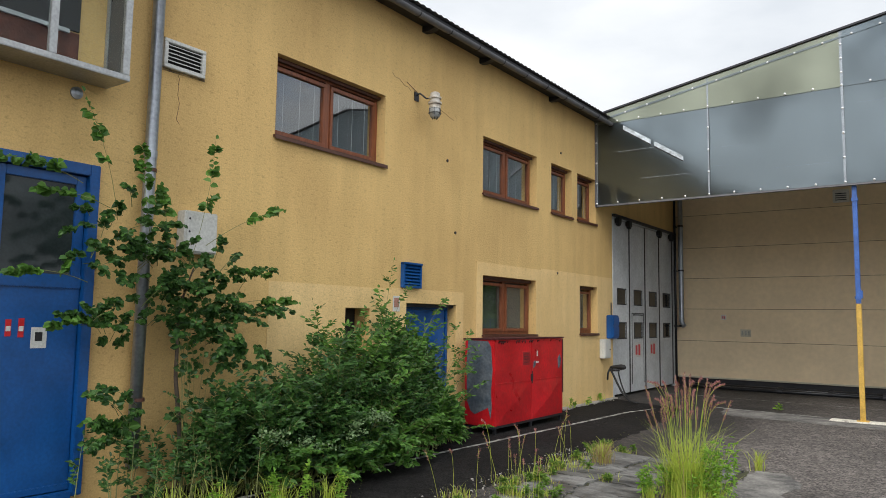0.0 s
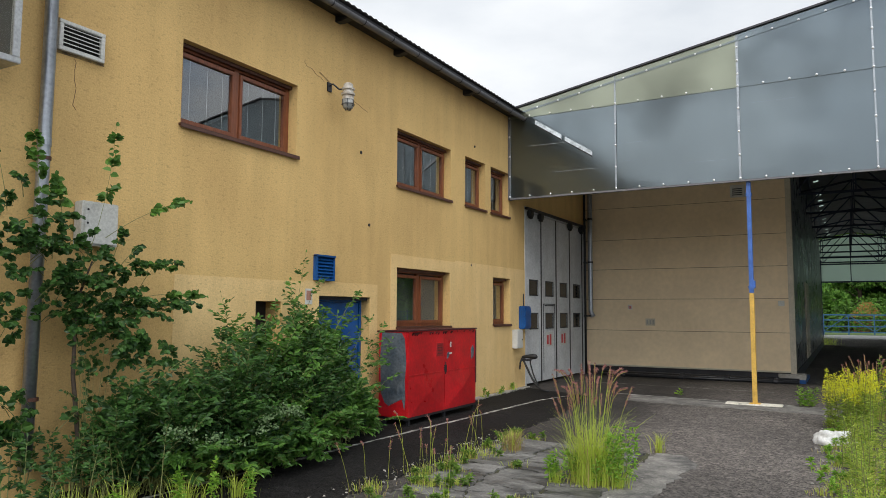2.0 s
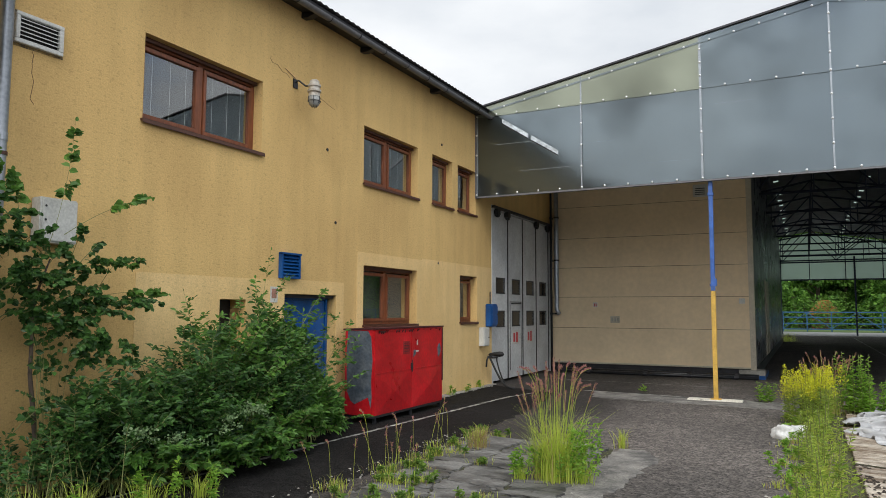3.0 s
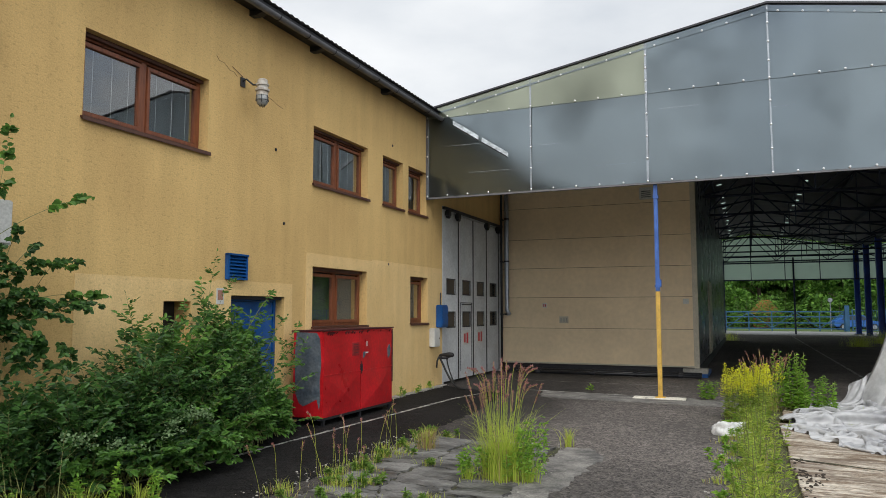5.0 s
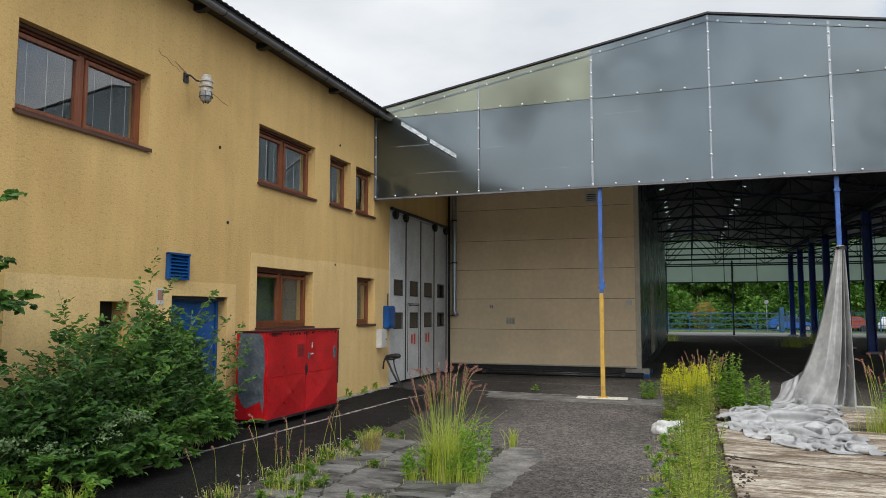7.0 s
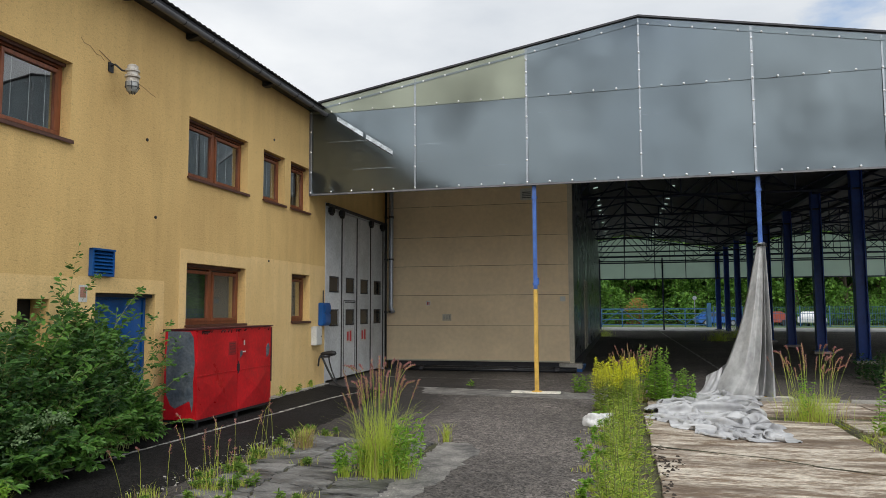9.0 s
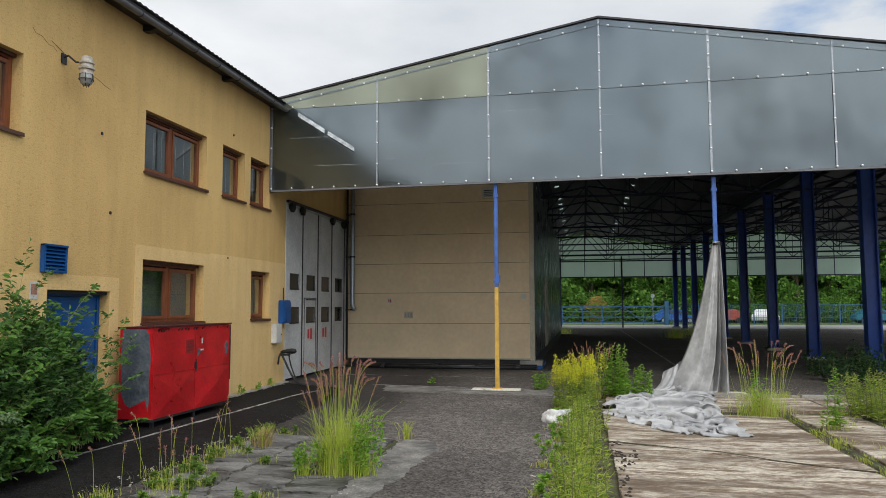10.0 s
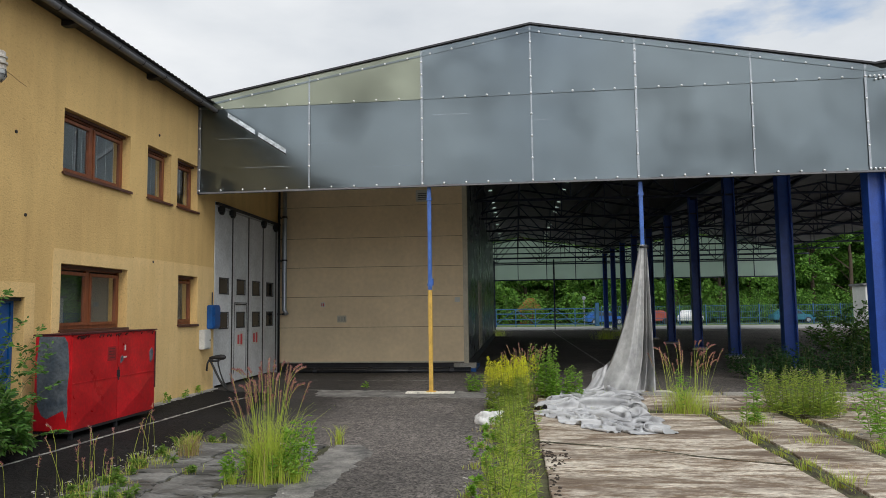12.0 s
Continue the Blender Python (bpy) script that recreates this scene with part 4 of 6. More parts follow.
            band(14.35 + k * 2.1, 16.1 + k * 2.1, "roof_slope", ROOFUNDER)
    for k in range(1, 4):
        x, z = xa + (xb - xa) * k / 4, za + (zb - za) * k / 4
        part("purlin", Geo().box(x - 0.04, x + 0.04, 0.2, HALL_END - HALL_Y, z - 0.16, z - 0.02), TRUSS, hr)
part("valley_beam", Geo().box(BAY - 0.1, BAY + 0.1, 0.2, HALL_END - HALL_Y, 6.35, 6.75), TRUSS, hr)


def make_truss(x_off):
    t = thing("roof_truss", (x_off, 16.35, 0), "dark blue welded steel lattice roof truss", "truss", "hall trusses")
    zb = 5.75
    nodes = [BAY * i / 8 for i in range(9)]
    tz = lambda x: top_z(min(max(x, 0.001), BAY - 0.001)) - 0.22
    part("bottom_chord", Geo().tube([(0, 0, zb), (BAY, 0, zb)], 0.05, 6), TRUSS, t)
    part("top_chord", Geo().tube([(x, 0, tz(x)) for x in (0, 7.56, BAY)], 0.05, 6), TRUSS, t)
    for i in range(8):
        a, b = nodes[i], nodes[i + 1]
        part("web", Geo().tube([(a, 0, zb if i % 2 else tz(a)), (b, 0, tz(b) if i % 2 else zb)], 0.03, 5), TRUSS, t)
        if i:
            part("web", Geo().tube([(a, 0, zb), (a, 0, tz(a))], 0.025, 5), TRUSS, t)
    return t


tr = make_truss(0.0)
for b in range(2):
    for k in range(N):
        if b or k:
            copy_thing(tr, pose(b * BAY, 16.35 + STEP * k, 0))


def make_column():
    c = thing("hall_column", (BAY, 16.35, 0), "thick dark blue steel hall column on a concrete footing", "column", "hall columns")
    part("shaft", Geo().box(-0.15, 0.15, -0.03, 0.03, 0.12, 6.45).box(-0.18, -0.14, -0.16, 0.16, 0.12, 6.45).box(0.14, 0.18, -0.16, 0.16, 0.12, 6.45), BLUEPOST, c, bevel=0.006)
    part("footing", Geo().box(-0.33, 0.33, -0.33, 0.33, 0, 0.10), CONCRETE, c, "grey concrete footing", bevel=0.02)
    part("base_plate", Geo().box(-0.27, 0.27, -0.25, 0.25, 0.10, 0.125), BLUEPOST, c)
    return c


col = make_column()
for k in range(1, N):
    copy_thing(col, pose(BAY, 16.35 + STEP * k, 0))


def make_post(x, y, split, label):
    p = thing("canopy_post", (x, y, 0), label, "post", "canopy posts")
    part("footing", Geo().box(-0.55, 0.5, -0.14, 0.16, 0, 0.035), WHITEPAD, p, "pale concrete pad", bevel=0.01)
    if split:
        part("lower_shaft", Geo().box(-0.044, 0.044, -0.044, 0.044, 0.035, split), YELLOWPOST, p, "yellow warning paint", bevel=0.008)
    part("upper_shaft", Geo().box(-0.042, 0.042, -0.042, 0.042, split or 0.035, 4.5), POSTBLUE, p, bevel=0.008)
    part("base_plate", Geo().box(-0.1, 0.1, -0.1, 0.1, 0.035, 0.05), YELLOWPOST, p)
    part("bracket", Geo().box(-0.055, 0.055, -0.055, 0.055, 2.32, 2.37), POSTBLUE, p)
    part("hook", Geo().box(0.042, 0.075, -0.025, 0.025, 2.33, 2.48), POSTBLUE, p)
    part("bracket", Geo().box(-0.055, 0.055, -0.055, 0.055, 4.2, 4.26), POSTBLUE, p)
    return p


make_post(5.28, 16.12, 2.23, "slim steel post painted blue above and yellow below")
make_post(9.86, 16.2, 0, "slim blue steel post with a tarpaulin tied round it")

# ---- beige cabin inside the hall ----
BY = 21.66
cabn = thing("cabin_block", (0, BY, 0), "beige sandwich-panel cabin block built into the hall", "cabin", kind="structure")
jz = [0.26, 1.31, 2.22, 3.10, 3.98, 4.93, 5.9]
for i in range(6):
    part("panel", Geo().box(0.012, 5.62, 0, 0.1, jz[i] + 0.006, jz[i + 1] - 0.006), BEIGE, cabn, bevel=0.006)
part("joint_back", Geo().box(0.02, 5.62, 0.02, 0.09, 0.26, 5.9), JOINT, cabn)
part("corner_trim", Geo().box(5.60, 5.74, -0.012, 0.14, 0.24, 5.9), BEIGETRIM, cabn, "pale metal corner trim", bevel=0.005)
for i in range(5):
    part("side_panel", Geo().box(5.62, 5.70, 0.15 + i * 5.2, 0.15 + (i + 1) * 5.2 - 0.02, 0.26, 5.9), DARKPANEL, cabn, "dark grey side panel", bevel=0.004)
part("roof_slab", Geo().box(0.1, 5.7, 0, 26.2, 5.9, 6.0), DARKPANEL, cabn)
part("side_shutter", Geo().box(5.70, 5.73, 6.6, 8.6, 0.3, 2.9), BEIGETRIM, cabn, "pale slatted shutter")
for i in range(18):
    part("slat", Geo().box(5.73, 5.745, 6.62, 8.58, 0.34 + i * 0.14, 0.43 + i * 0.14), BEIGETRIM, cabn)
part("plinth", Geo().box(0.1, 5.72, 0.05, 26.2, 0.0, 0.26), DARKMETAL, cabn)
part("base_trim", Geo().box(0.1, 5.60, -0.03, 0.05, 0.262, 0.30), BEIGETRIM, cabn, "pale bottom edge trim", bevel=0.004)
part("plinth_corner", Geo().box(5.3, 5.95, -0.12, 0.4, 0.1, 0.24), CONCRETE, cabn, "pale concrete corner", bevel=0.01)
part("blue_skid", Geo().box(5.0, 5.95, -0.1, 2.0, 0.0, 0.1), BLUE, cabn)
part("socket_plate", Geo().box(1.83, 2.1, -0.02, -0.002, 1.46, 1.66), BEIGETRIM, cabn)
for x in (1.86, 1.95, 2.03):
    part("socket_bar", Geo().box(x, x + 0.04, -0.024, -0.02, 1.5, 1.62), CONCRETE, cabn)
part("small_sign", Geo().box(1.32, 1.45, -0.015, -0.002, 1.92, 2.06), PLASTIC_WHITE, cabn)
part("sign_bar", Geo().box(1.345, 1.375, -0.018, -0.015, 1.94, 2.03).box(1.395, 1.425, -0.018, -0.015, 1.94, 2.03), RED, cabn)
part("switch_box", Geo().box(5.35, 5.5, -0.05, -0.002, 2.02, 2.16), PLASTIC_WHITE, cabn, bevel=0.006)
vent = thing("cabin_vent", (4.42, BY, 5.02), "white louvred vent on the beige cabin", "vent")
part("frame", Geo().box(-0.19, 0.19, -0.09, -0.002, 0, 0.34), PLASTIC_WHITE, vent, bevel=0.012)
for i in range(4):
    part("slat", Geo().box(-0.13, 0.13, -0.10, -0.09, 0.05 + i * 0.055, 0.075 + i * 0.055), DARKPANEL, vent)
for x, r, m in ((0.10, 0.034, DARKMETAL), (0.27, 0.068, ZINC)):
    pp = thing("rain_pipe", (x, BY - 0.22, 0), "upright rain pipe in the corner beside the gate", "pipe", kind="structure")
    z0 = 1.85 if m is ZINC else 0.02
    part("pipe", Geo().tube([(0.08, -0.02, z0 - 0.14), (0.0, 0, z0), (0, 0, 4.0), (0, 0, 6.2)] if m is ZINC else [(0, 0, z0), (0, 0, 6.2)], r, 12), m, pp, smooth=True)
    for z in (1.7, 3.3, 4.6):
        part("clamp", Geo().tube([(0, 0, z), (0, 0, z + 0.05)], r + 0.012, 12).box(-0.02, 0.02, 0, 0.2, z, z + 0.04), DARKMETAL, pp)
for k, (y, r) in enumerate(((BY - 0.15, 0.07), (BY - 0.36, 0.05))):
    fp = thing("floor_pipe", (0.6, y, r), "black pipe lying on the ground in front of the cabin", "pipe", "floor pipes")
    part("pipe", Geo().tube([(0, 0, 0), (5.2, 0, 0)], r, 10), PIPEBLACK, fp, smooth=True)
    for x in (0.6, 2.2, 3.4, 4.6):
        part("collar", Geo().tube([(x, 0, 0), (x + 0.12, 0, 0)], r + 0.02, 10), DARKMETAL, fp)

# old bicycle part with a saddle, leaning by the gate
pu = thing("bicycle", (0.34, 16.35, 0), "black bicycle frame with saddle leaning on the wall", "bicycle")
part("saddle", Geo().tube([(-0.15, 0, 0.765), (-0.10, 0, 0.775), (0.0, 0, 0.785), (0.12, 0, 0.79), (0.20, 0, 0.785), (0.235, 0, 0.775)], [0.02, 0.035, 0.045, 0.06, 0.055, 0.02], 12), RUBBER, pu, smooth=True)
part("saddle_rail", Geo().tube([(-0.12, 0.03, 0.74), (0.0, 0.03, 0.70), (0.15, 0.03, 0.735)], 0.009, 6), DARKMETAL, pu)
part("saddle_rail", Geo().tube([(-0.12, -0.03, 0.74), (0.0, -0.03, 0.70), (0.15, -0.03, 0.735)], 0.009, 6), DARKMETAL, pu)
part("frame_tube", Geo().tube([(-0.14, 0, 0.74), (-0.06, -0.02, 0.60), (0.04, -0.04, 0.42), (0.14, -0.06, 0.26), (0.25, -0.09, 0.13), (0.36, -0.12, 0.055), (0.47, -0.15, 0.03), (0.58, -0.16, 0.028)], 0.024, 8), RUBBER, pu, smooth=True)
part("frame_tube", Geo().tube([(0.05, 0, 0.72), (0.07, -0.01, 0.60), (0.13, -0.03, 0.42), (0.21, -0.06, 0.25), (0.30, -0.10, 0.12)], 0.018, 8), RUBBER, pu, smooth=True)
part("clamp", Geo().tube([(-0.15, 0, 0.70), (0.08, 0, 0.71)], 0.026, 8), DARKMETAL, pu, smooth=True)
part("handle_grip", Geo().tube([(-0.19, -0.05, 0.48), (-0.18, -0.04, 0.64), (-0.15, 0, 0.74)], 0.022, 8), RUBBER, pu, smooth=True)

# ---- yard surface ----
def flat_poly(pts, z0, z1):
    """A flat laid patch with ragged edges."""
    rng, out = random.Random(17), []
    for i, a in enumerate(pts):
        b = pts[(i + 1) % len(pts)]
        n = max(1, min(24, int(math.dist(a, b) / 0.12)))
        for k in range(n):
            w = 0.05 if n > 1 else 0.0
            out.append((a[0] + (b[0] - a[0]) * k / n + rng.uniform(-w, w), a[1] + (b[1] - a[1]) * k / n + rng.uniform(-w, w)))
    pts = out
    return Geo().prism(pts, "z", z0, z1)


def strip(name, pts, width, z, material, label):
    """A painted or laid strip along a line of ground points, with uneven edges."""
    rng = random.Random(5)
    left, right = [], []
    for i in range(len(pts) - 1):
        a, b = Vector(pts[i]), Vector(pts[i + 1])
        n = max(2, int((b - a).length / 0.25))
        d = (b - a).normalized()
        s = Vector((-d.y, d.x))
        for k in range(n + (i == len(pts) - 2)):
            p = a + (b - a) * k / n
            left.append(p + s * (width / 2 + rng.uniform(-0.012, 0.012)))
            right.append(p - s * (width / 2 + rng.uniform(-0.012, 0.012)))
    g = Geo()
    v = [(p.x, p.y, z) for p in left] + [(p.x, p.y, z) for p in right]
    n = len(left)
    g.add(v, [(i, n + i, n + i + 1, i + 1) for i in range(n - 1)])
    ob = part(name, g, material, fix=False)
    return tagged(ob, label, "marking", kind="structure")


strip("painted_line", [(0.86, 3.5), (1.0, 8.5), (1.28, 14.6), (1.5, 15.6)], 0.075, 0.004, PAINTLINE, "worn white painted line on the asphalt")
strip("painted_line", [(2.3, 16.72), (6.4, 16.28)], 0.07, 0.012, PAINTLINE, "worn white painted line across the hall entrance")
strip("painted_line", [(0.5, 19.2), (5.4, 18.9)], 0.05, 0.004, PAINTLINE, "worn white painted line in front of the cabin")
strip("painted_line", [(9.85, 22), (9.9, 58)], 0.09, 0.004, PAINTLINE, "worn white painted lane line inside the hall")
strip("painted_line", [(3.6, 10.06), (4.55, 9.98)], 0.06, 0.028, PAINTLINE, "short worn white paint mark")

# dark asphalt along the wall; the hedge's cast shade is coloured in
tagged(part("asphalt_strip", flat_poly([(0, -8), (2.9, -8), (2.75, 1), (2.6, 5), (2.5, 9), (2.45, 12), (2.2, 14.5), (1.9, 16), (0, 16.9)], 0.0, 0.003), ASPHALTDARK), "darker asphalt strip along the wall, with the hedge's shade in its colour", "road", kind="structure")
PATCH = mat("grey_worn_paving", (0.19, 0.185, 0.175), 0.62, grit=0.7, scale=2.2, fine=35, col2=(0.035, 0.034, 0.033), lo=0.40, hi=0.60, bump=0.6, fvar=0.35, rand=0.3, rvar=0.2, stretch=(0.6, 1.5, 1))
PALE = mat("pale_worn_asphalt", (0.25, 0.237, 0.215), 0.9, scale=2.4, fine=60, col2=(0.08, 0.076, 0.072), grit=0.7, lo=0.38, hi=0.62, bump=0.6, fvar=0.35)
SLAB = mat("weathered_streaked_slab", (0.62, 0.55, 0.45), 0.9, scale=3.0, fine=30, col2=(0.20, 0.14, 0.09), lo=0.44, hi=0.56, bump=0.9, dist=0.03, stretch=(0.55, 1.8, 1), fvar=0.4, rand=0.1, grit=0.82)
sn, sl = SLAB.node_tree.nodes, SLAB.node_tree.links
s_tc, s_no, s_mr, s_mix = sn.new("ShaderNodeTexCoord"), sn.new("ShaderNodeTexNoise"), sn.new("ShaderNodeMapRange"), sn.new("ShaderNodeMix")
s_no.inputs["Scale"].default_value, s_no.inputs["Detail"].default_value, s_no.inputs["Roughness"].default_value = 0.9, 9, 0.68
s_map = sn.new("ShaderNodeMapping")
s_map.inputs["Scale"].default_value = (0.55, 1.5, 1)
sl.new(s_tc.outputs["Object"], s_map.inputs["Vector"])
sl.new(s_map.outputs[0], s_no.inputs["Vector"])
s_mr.inputs["From Min"].default_value, s_mr.inputs["From Max"].default_value = 0.47, 0.62
sl.new(s_no.outputs["Fac"], s_mr.inputs["Value"])
s_mix.data_type = "RGBA"
s_mix.inputs[7].default_value = (0.13, 0.09, 0.06, 1)
s_old = sn["Principled BSDF"].inputs["Base Color"].links[0].from_socket
sl.new(s_mr.outputs[0], s_mix.inputs[0])
sl.new(s_old, s_mix.inputs[6])
sl.new(s_mix.outputs[2], sn["Principled BSDF"].inputs["Base Color"])
MOSS = mat("moss_and_soil", (0.10, 0.105, 0.04), 0.95, scale=5, fine=45, col2=(0.05, 0.04, 0.025), lo=0.4, hi=0.6, bump=0.8, dist=0.02, fvar=0.4)


JOINTSOIL = mat("joint_soil", (0.035, 0.028, 0.018), 0.95, scale=9, fine=50, col2=(0.05, 0.055, 0.02), bump=0.6)


def broken_slabs(name, x0, x1, y0, y1, nx, ny, z, material, label, jitter, seed, skew=0.0, rows=None, tilt=0.0, rough=0.02):
    rng = random.Random(seed)
    th = thing(name, (0, 0, 0), label, "paving", kind="structure")
    grid = {}
    for i in range(nx + 1):
        for j in range(ny + 1):
            jx = rng.uniform(-jitter, jitter) if 0 < i < nx else rng.uniform(-0.03, 0.03)
            jy = rng.uniform(-jitter, jitter)
            y = y0 + (y1 - y0) * j / ny + jy
            if rows:
                y = rows[j][0] + (rows[j][1] - rows[j][0]) * i / nx
            grid[i, j] = Vector((x0 + (x1 - x0) * i / nx + jx + skew * (y - y0), y))
    for i in range(nx):
        for j in range(ny):
            c = [grid[i, j], grid[i + 1, j], grid[i + 1, j + 1], grid[i, j + 1]]
            mid_p = sum(c, Vector((0, 0))) / 4
            out = []
            for k in range(4):
                a, b = c[k], c[(k + 1) % 4]
                for t in (0, 0.14, 0.28, 0.42, 0.57, 0.71, 0.85):
                    p = a.lerp(b, t) + Vector((rng.uniform(-rough, rough), rng.uniform(-rough, rough)))
                    out.append(p + (mid_p - p).normalized() * 0.018)
            h = z + rng.uniform(-0.006, 0.006)
            slab, (tx, ty) = Geo().prism([(p.x, p.y) for p in out], "z", 0.0, h), (rng.uniform(-tilt, tilt), rng.uniform(-tilt, tilt))
            slab.v = [(x, y, q if q == 0.0 else max(0.008, q + tx * (x - mid_p.x) + ty * (y - mid_p.y))) for x, y, q in slab.v]
            part("paving_slab", slab, material, th, bevel=0.006)
    return th


broken_slabs("broken_paving", 2.95, 4.9, 4.8, 10.0, 3, 14, 0.022, PATCH, "cracked dark grey paving slabs with weeds in the joints", 0.16, 3, -0.06, tilt=0.035, rough=0.034)
tagged(part("paving_bed", flat_poly([(2.95, 4.7), (4.95, 4.7), (4.65, 10.0), (2.65, 10.0)], 0.0, 0.0055), JOINTSOIL), "dark soil under the broken paving", "soil", kind="structure")
tagged(part("pale_strip", flat_poly([(4.62, 6.9), (5.05, 6.9), (5.25, 8.6), (5.3, 9.6), (5.05, 10.1), (4.72, 10.05)], 0.0, 0.006), PALE), "pale worn patch of asphalt", "paving", kind="structure")
tagged(part("apron", flat_poly([(2.9, 15.55), (6.6, 15.2), (7.1, 15.3), (7.15, 16.25), (5.9, 16.45), (2.6, 16.75)], 0.0, 0.007), PALE), "pale worn concrete apron at the hall entrance", "paving", kind="structure")
tagged(part("wall_footing", flat_poly([(0.0, 12.9), (0.14, 12.9), (0.16, 15.0), (0.12, 17.0), (0.0, 17.0)], 0.0, 0.03), CONCRETE), "narrow pale footing along the wall", "paving", kind="structure")
tagged(part("moss_bed", flat_poly([(7.12, 3.0), (22, 3.0), (24, 15.55), (7.25, 15.7)], 0.0, 0.010), MOSS), "mossy soil between the slabs", "soil", kind="structure")
deck = broken_slabs("slab_deck", 7.40, 10.15, 3.2, 13.15, 1, 3, 0.06, SLAB, "large weathered pale slabs with dark streaks and cracks", 0.25, 11, rows=[(3.2, 3.2), (6.7, 5.9), (10.1, 8.75), (13.1, 12.6)])
broken_slabs("slab_row", 10.38, 11.35, 3.2, 13.1, 1, 5, 0.05, SLAB, "row of narrower pale weathered slabs with mossy joints", 0.1, 12)
broken_slabs("slab_row", 11.62, 14.2, 3.2, 13.0, 2, 5, 0.05, SLAB, "pale weathered slabs overgrown at the joints", 0.1, 13)
broken_slabs("slab_row", 7.5, 20.5, 13.45, 15.25, 7, 1, 0.05, SLAB, "pale concrete slabs in front of the hall", 0.06, 14)
for line in ([(7.42, 10.1), (8.0, 9.86), (8.7, 9.6), (9.2, 9.2), (10.14, 8.75)], [(7.42, 6.7), (8.3, 6.35), (9.3, 6.2), (10.14, 5.9)], [(10.24, 13.0), (10.27, 9.0), (10.25, 4.0)]):
    strip("slab_joint", line, 0.035, 0.066, JOINTSOIL, "dark soil-filled joint between the slabs")
kb = thing("kerb", (7.2, 15.55, 0), "low worn concrete kerb along the hall edge", "kerb", kind="structure")
for i in range(14):
    part("kerb_stone", Geo().box(i * 1.0 + 0.01, i * 1.0 + 0.99, -0.07, 0.07, 0, 0.075 + 0.008 * (i % 3)), CONCRETE, kb, bevel=0.012)


# ---- plants ----
def leaf_cloud(points, dirs, sizes, rng, aspect=0.5, droop=0.3, simple=False, face=(0, 0, 1.0)):
    """Many small folded leaves: each grows from its point along its own direction."""
    n = len(points)
    d = dirs / np.maximum(np.linalg.norm(dirs, axis=1, keepdims=True), 1e-6)
    d[:, 2] -= droop * rng.random(n)
    d /= np.linalg.norm(d, axis=1, keepdims=True)
    up = rng.normal(0, 0.45, (n, 3)) + np.array(face)
    side = np.cross(d, up)
    side /= np.maximum(np.linalg.norm(side, axis=1, keepdims=True), 1e-6)
    nrm = np.cross(side, d)
    s = sizes[:, None]
    w = s * aspect * 0.5
    if simple:
        vs = [points, points + d * s * 0.5 + side * w, points + d * s, points + d * s * 0.5 - side * w]
        faces = [(0, 1, 2, 3)]
    else:
        fold = nrm * w * 0.35
        vs = [points, points + d * s * 0.28 + side * w * 0.85 + fold, points + d * s * 0.65 + side * w * 0.8 + fold, points + d * s - nrm * s * 0.08,
              points + d * s * 0.65 - side * w * 0.8 + fold, points + d * s * 0.28 - side * w * 0.85 + fold]
        faces = [(0, 1, 2, 3), (0, 3, 4, 5)]
    k = len(vs)
    v = np.stack(vs, axis=1).reshape(-1, 3)
    f = (np.arange(n)[:, None, None] * k + np.array(faces)[None]).reshape(-1, 4)
    return v, f


def raw_mesh(name, v, f, material):
    me = bpy.data.meshes.new(name)
    me.from_pydata(v.tolist(), [], f.tolist())
    me.materials.append(material)
    return me


def merge(clouds):
    vs, fs, k = [], [], 0
    for v, f in clouds:
        vs.append(v)
        fs.append(f + k)
        k += len(v)
    return np.concatenate(vs), np.concatenate(fs)


def shoot(base, tip, bend, n, rng):
    """Points along a curved shoot from base to tip, which sags sideways by bend."""
    t = np.linspace(0, 1, n)[:, None]
    b, e = np.array(base, float), np.array(tip, float)
    m = (b + e) / 2 + np.array(bend)
    return (1 - t) ** 2 * b + 2 * t * (1 - t) * m + t ** 2 * e


def shrub(name, loc, shoots, leaf, per, size, label, material, aspect=0.55, stem_r=0.006, start=0.25, spread=0.09, seed=1, droop=0.5):
    """A shrub of many shoots (base, tip, bend), each set with leaves all along."""
    rng = np.random.default_rng(seed)
    th = thing(name, loc, label, "shrub" if "shrub" in name or "vine" in name else "plant")
    stems, clouds = Geo(), []
    for base, tip, bend in shoots:
        pts = shoot(base, tip, bend, 7, rng)
        stems.tube([tuple(p) for p in pts], [stem_r * (1 - 0.75 * i / 6) for i in range(7)], 4, caps=False)
        fine = shoot(base, tip, bend, 60, rng)
        k0 = int(60 * start)
        idx = rng.integers(k0, 60, per)
        p = fine[idx]
        axis = np.gradient(fine, axis=0)[idx]
        axis /= np.linalg.norm(axis, axis=1, keepdims=True)
        out = rng.normal(0, 1, (per, 3))
        out -= axis * (out * axis).sum(1, keepdims=True) * 0.7
        out /= np.linalg.norm(out, axis=1, keepdims=True)
        p = p + out * spread * rng.random((per, 1))
        d = out + axis * 0.5
        sz = size * (0.6 + 0.7 * rng.random(per)) * (1.15 - 0.5 * (idx / 60))
        clouds.append(leaf_cloud(p, d, sz, rng, aspect, droop))
    tagged(part("stem_tangle", stems, STEM if stem_r < 0.012 else BARK, th, fix=False), kind="stuff")
    tagged(part("foliage", raw_mesh("foliage", *merge(clouds), material), None, th), kind="stuff")
    return th


rng0 = random.Random(42)


def lerp_table(table, y):
    for (a, va), (b, vb) in zip(table, table[1:]):
        if a <= y <= b:
            return va + (vb - va) * (y - a) / (b - a)
    return table[-1][1]


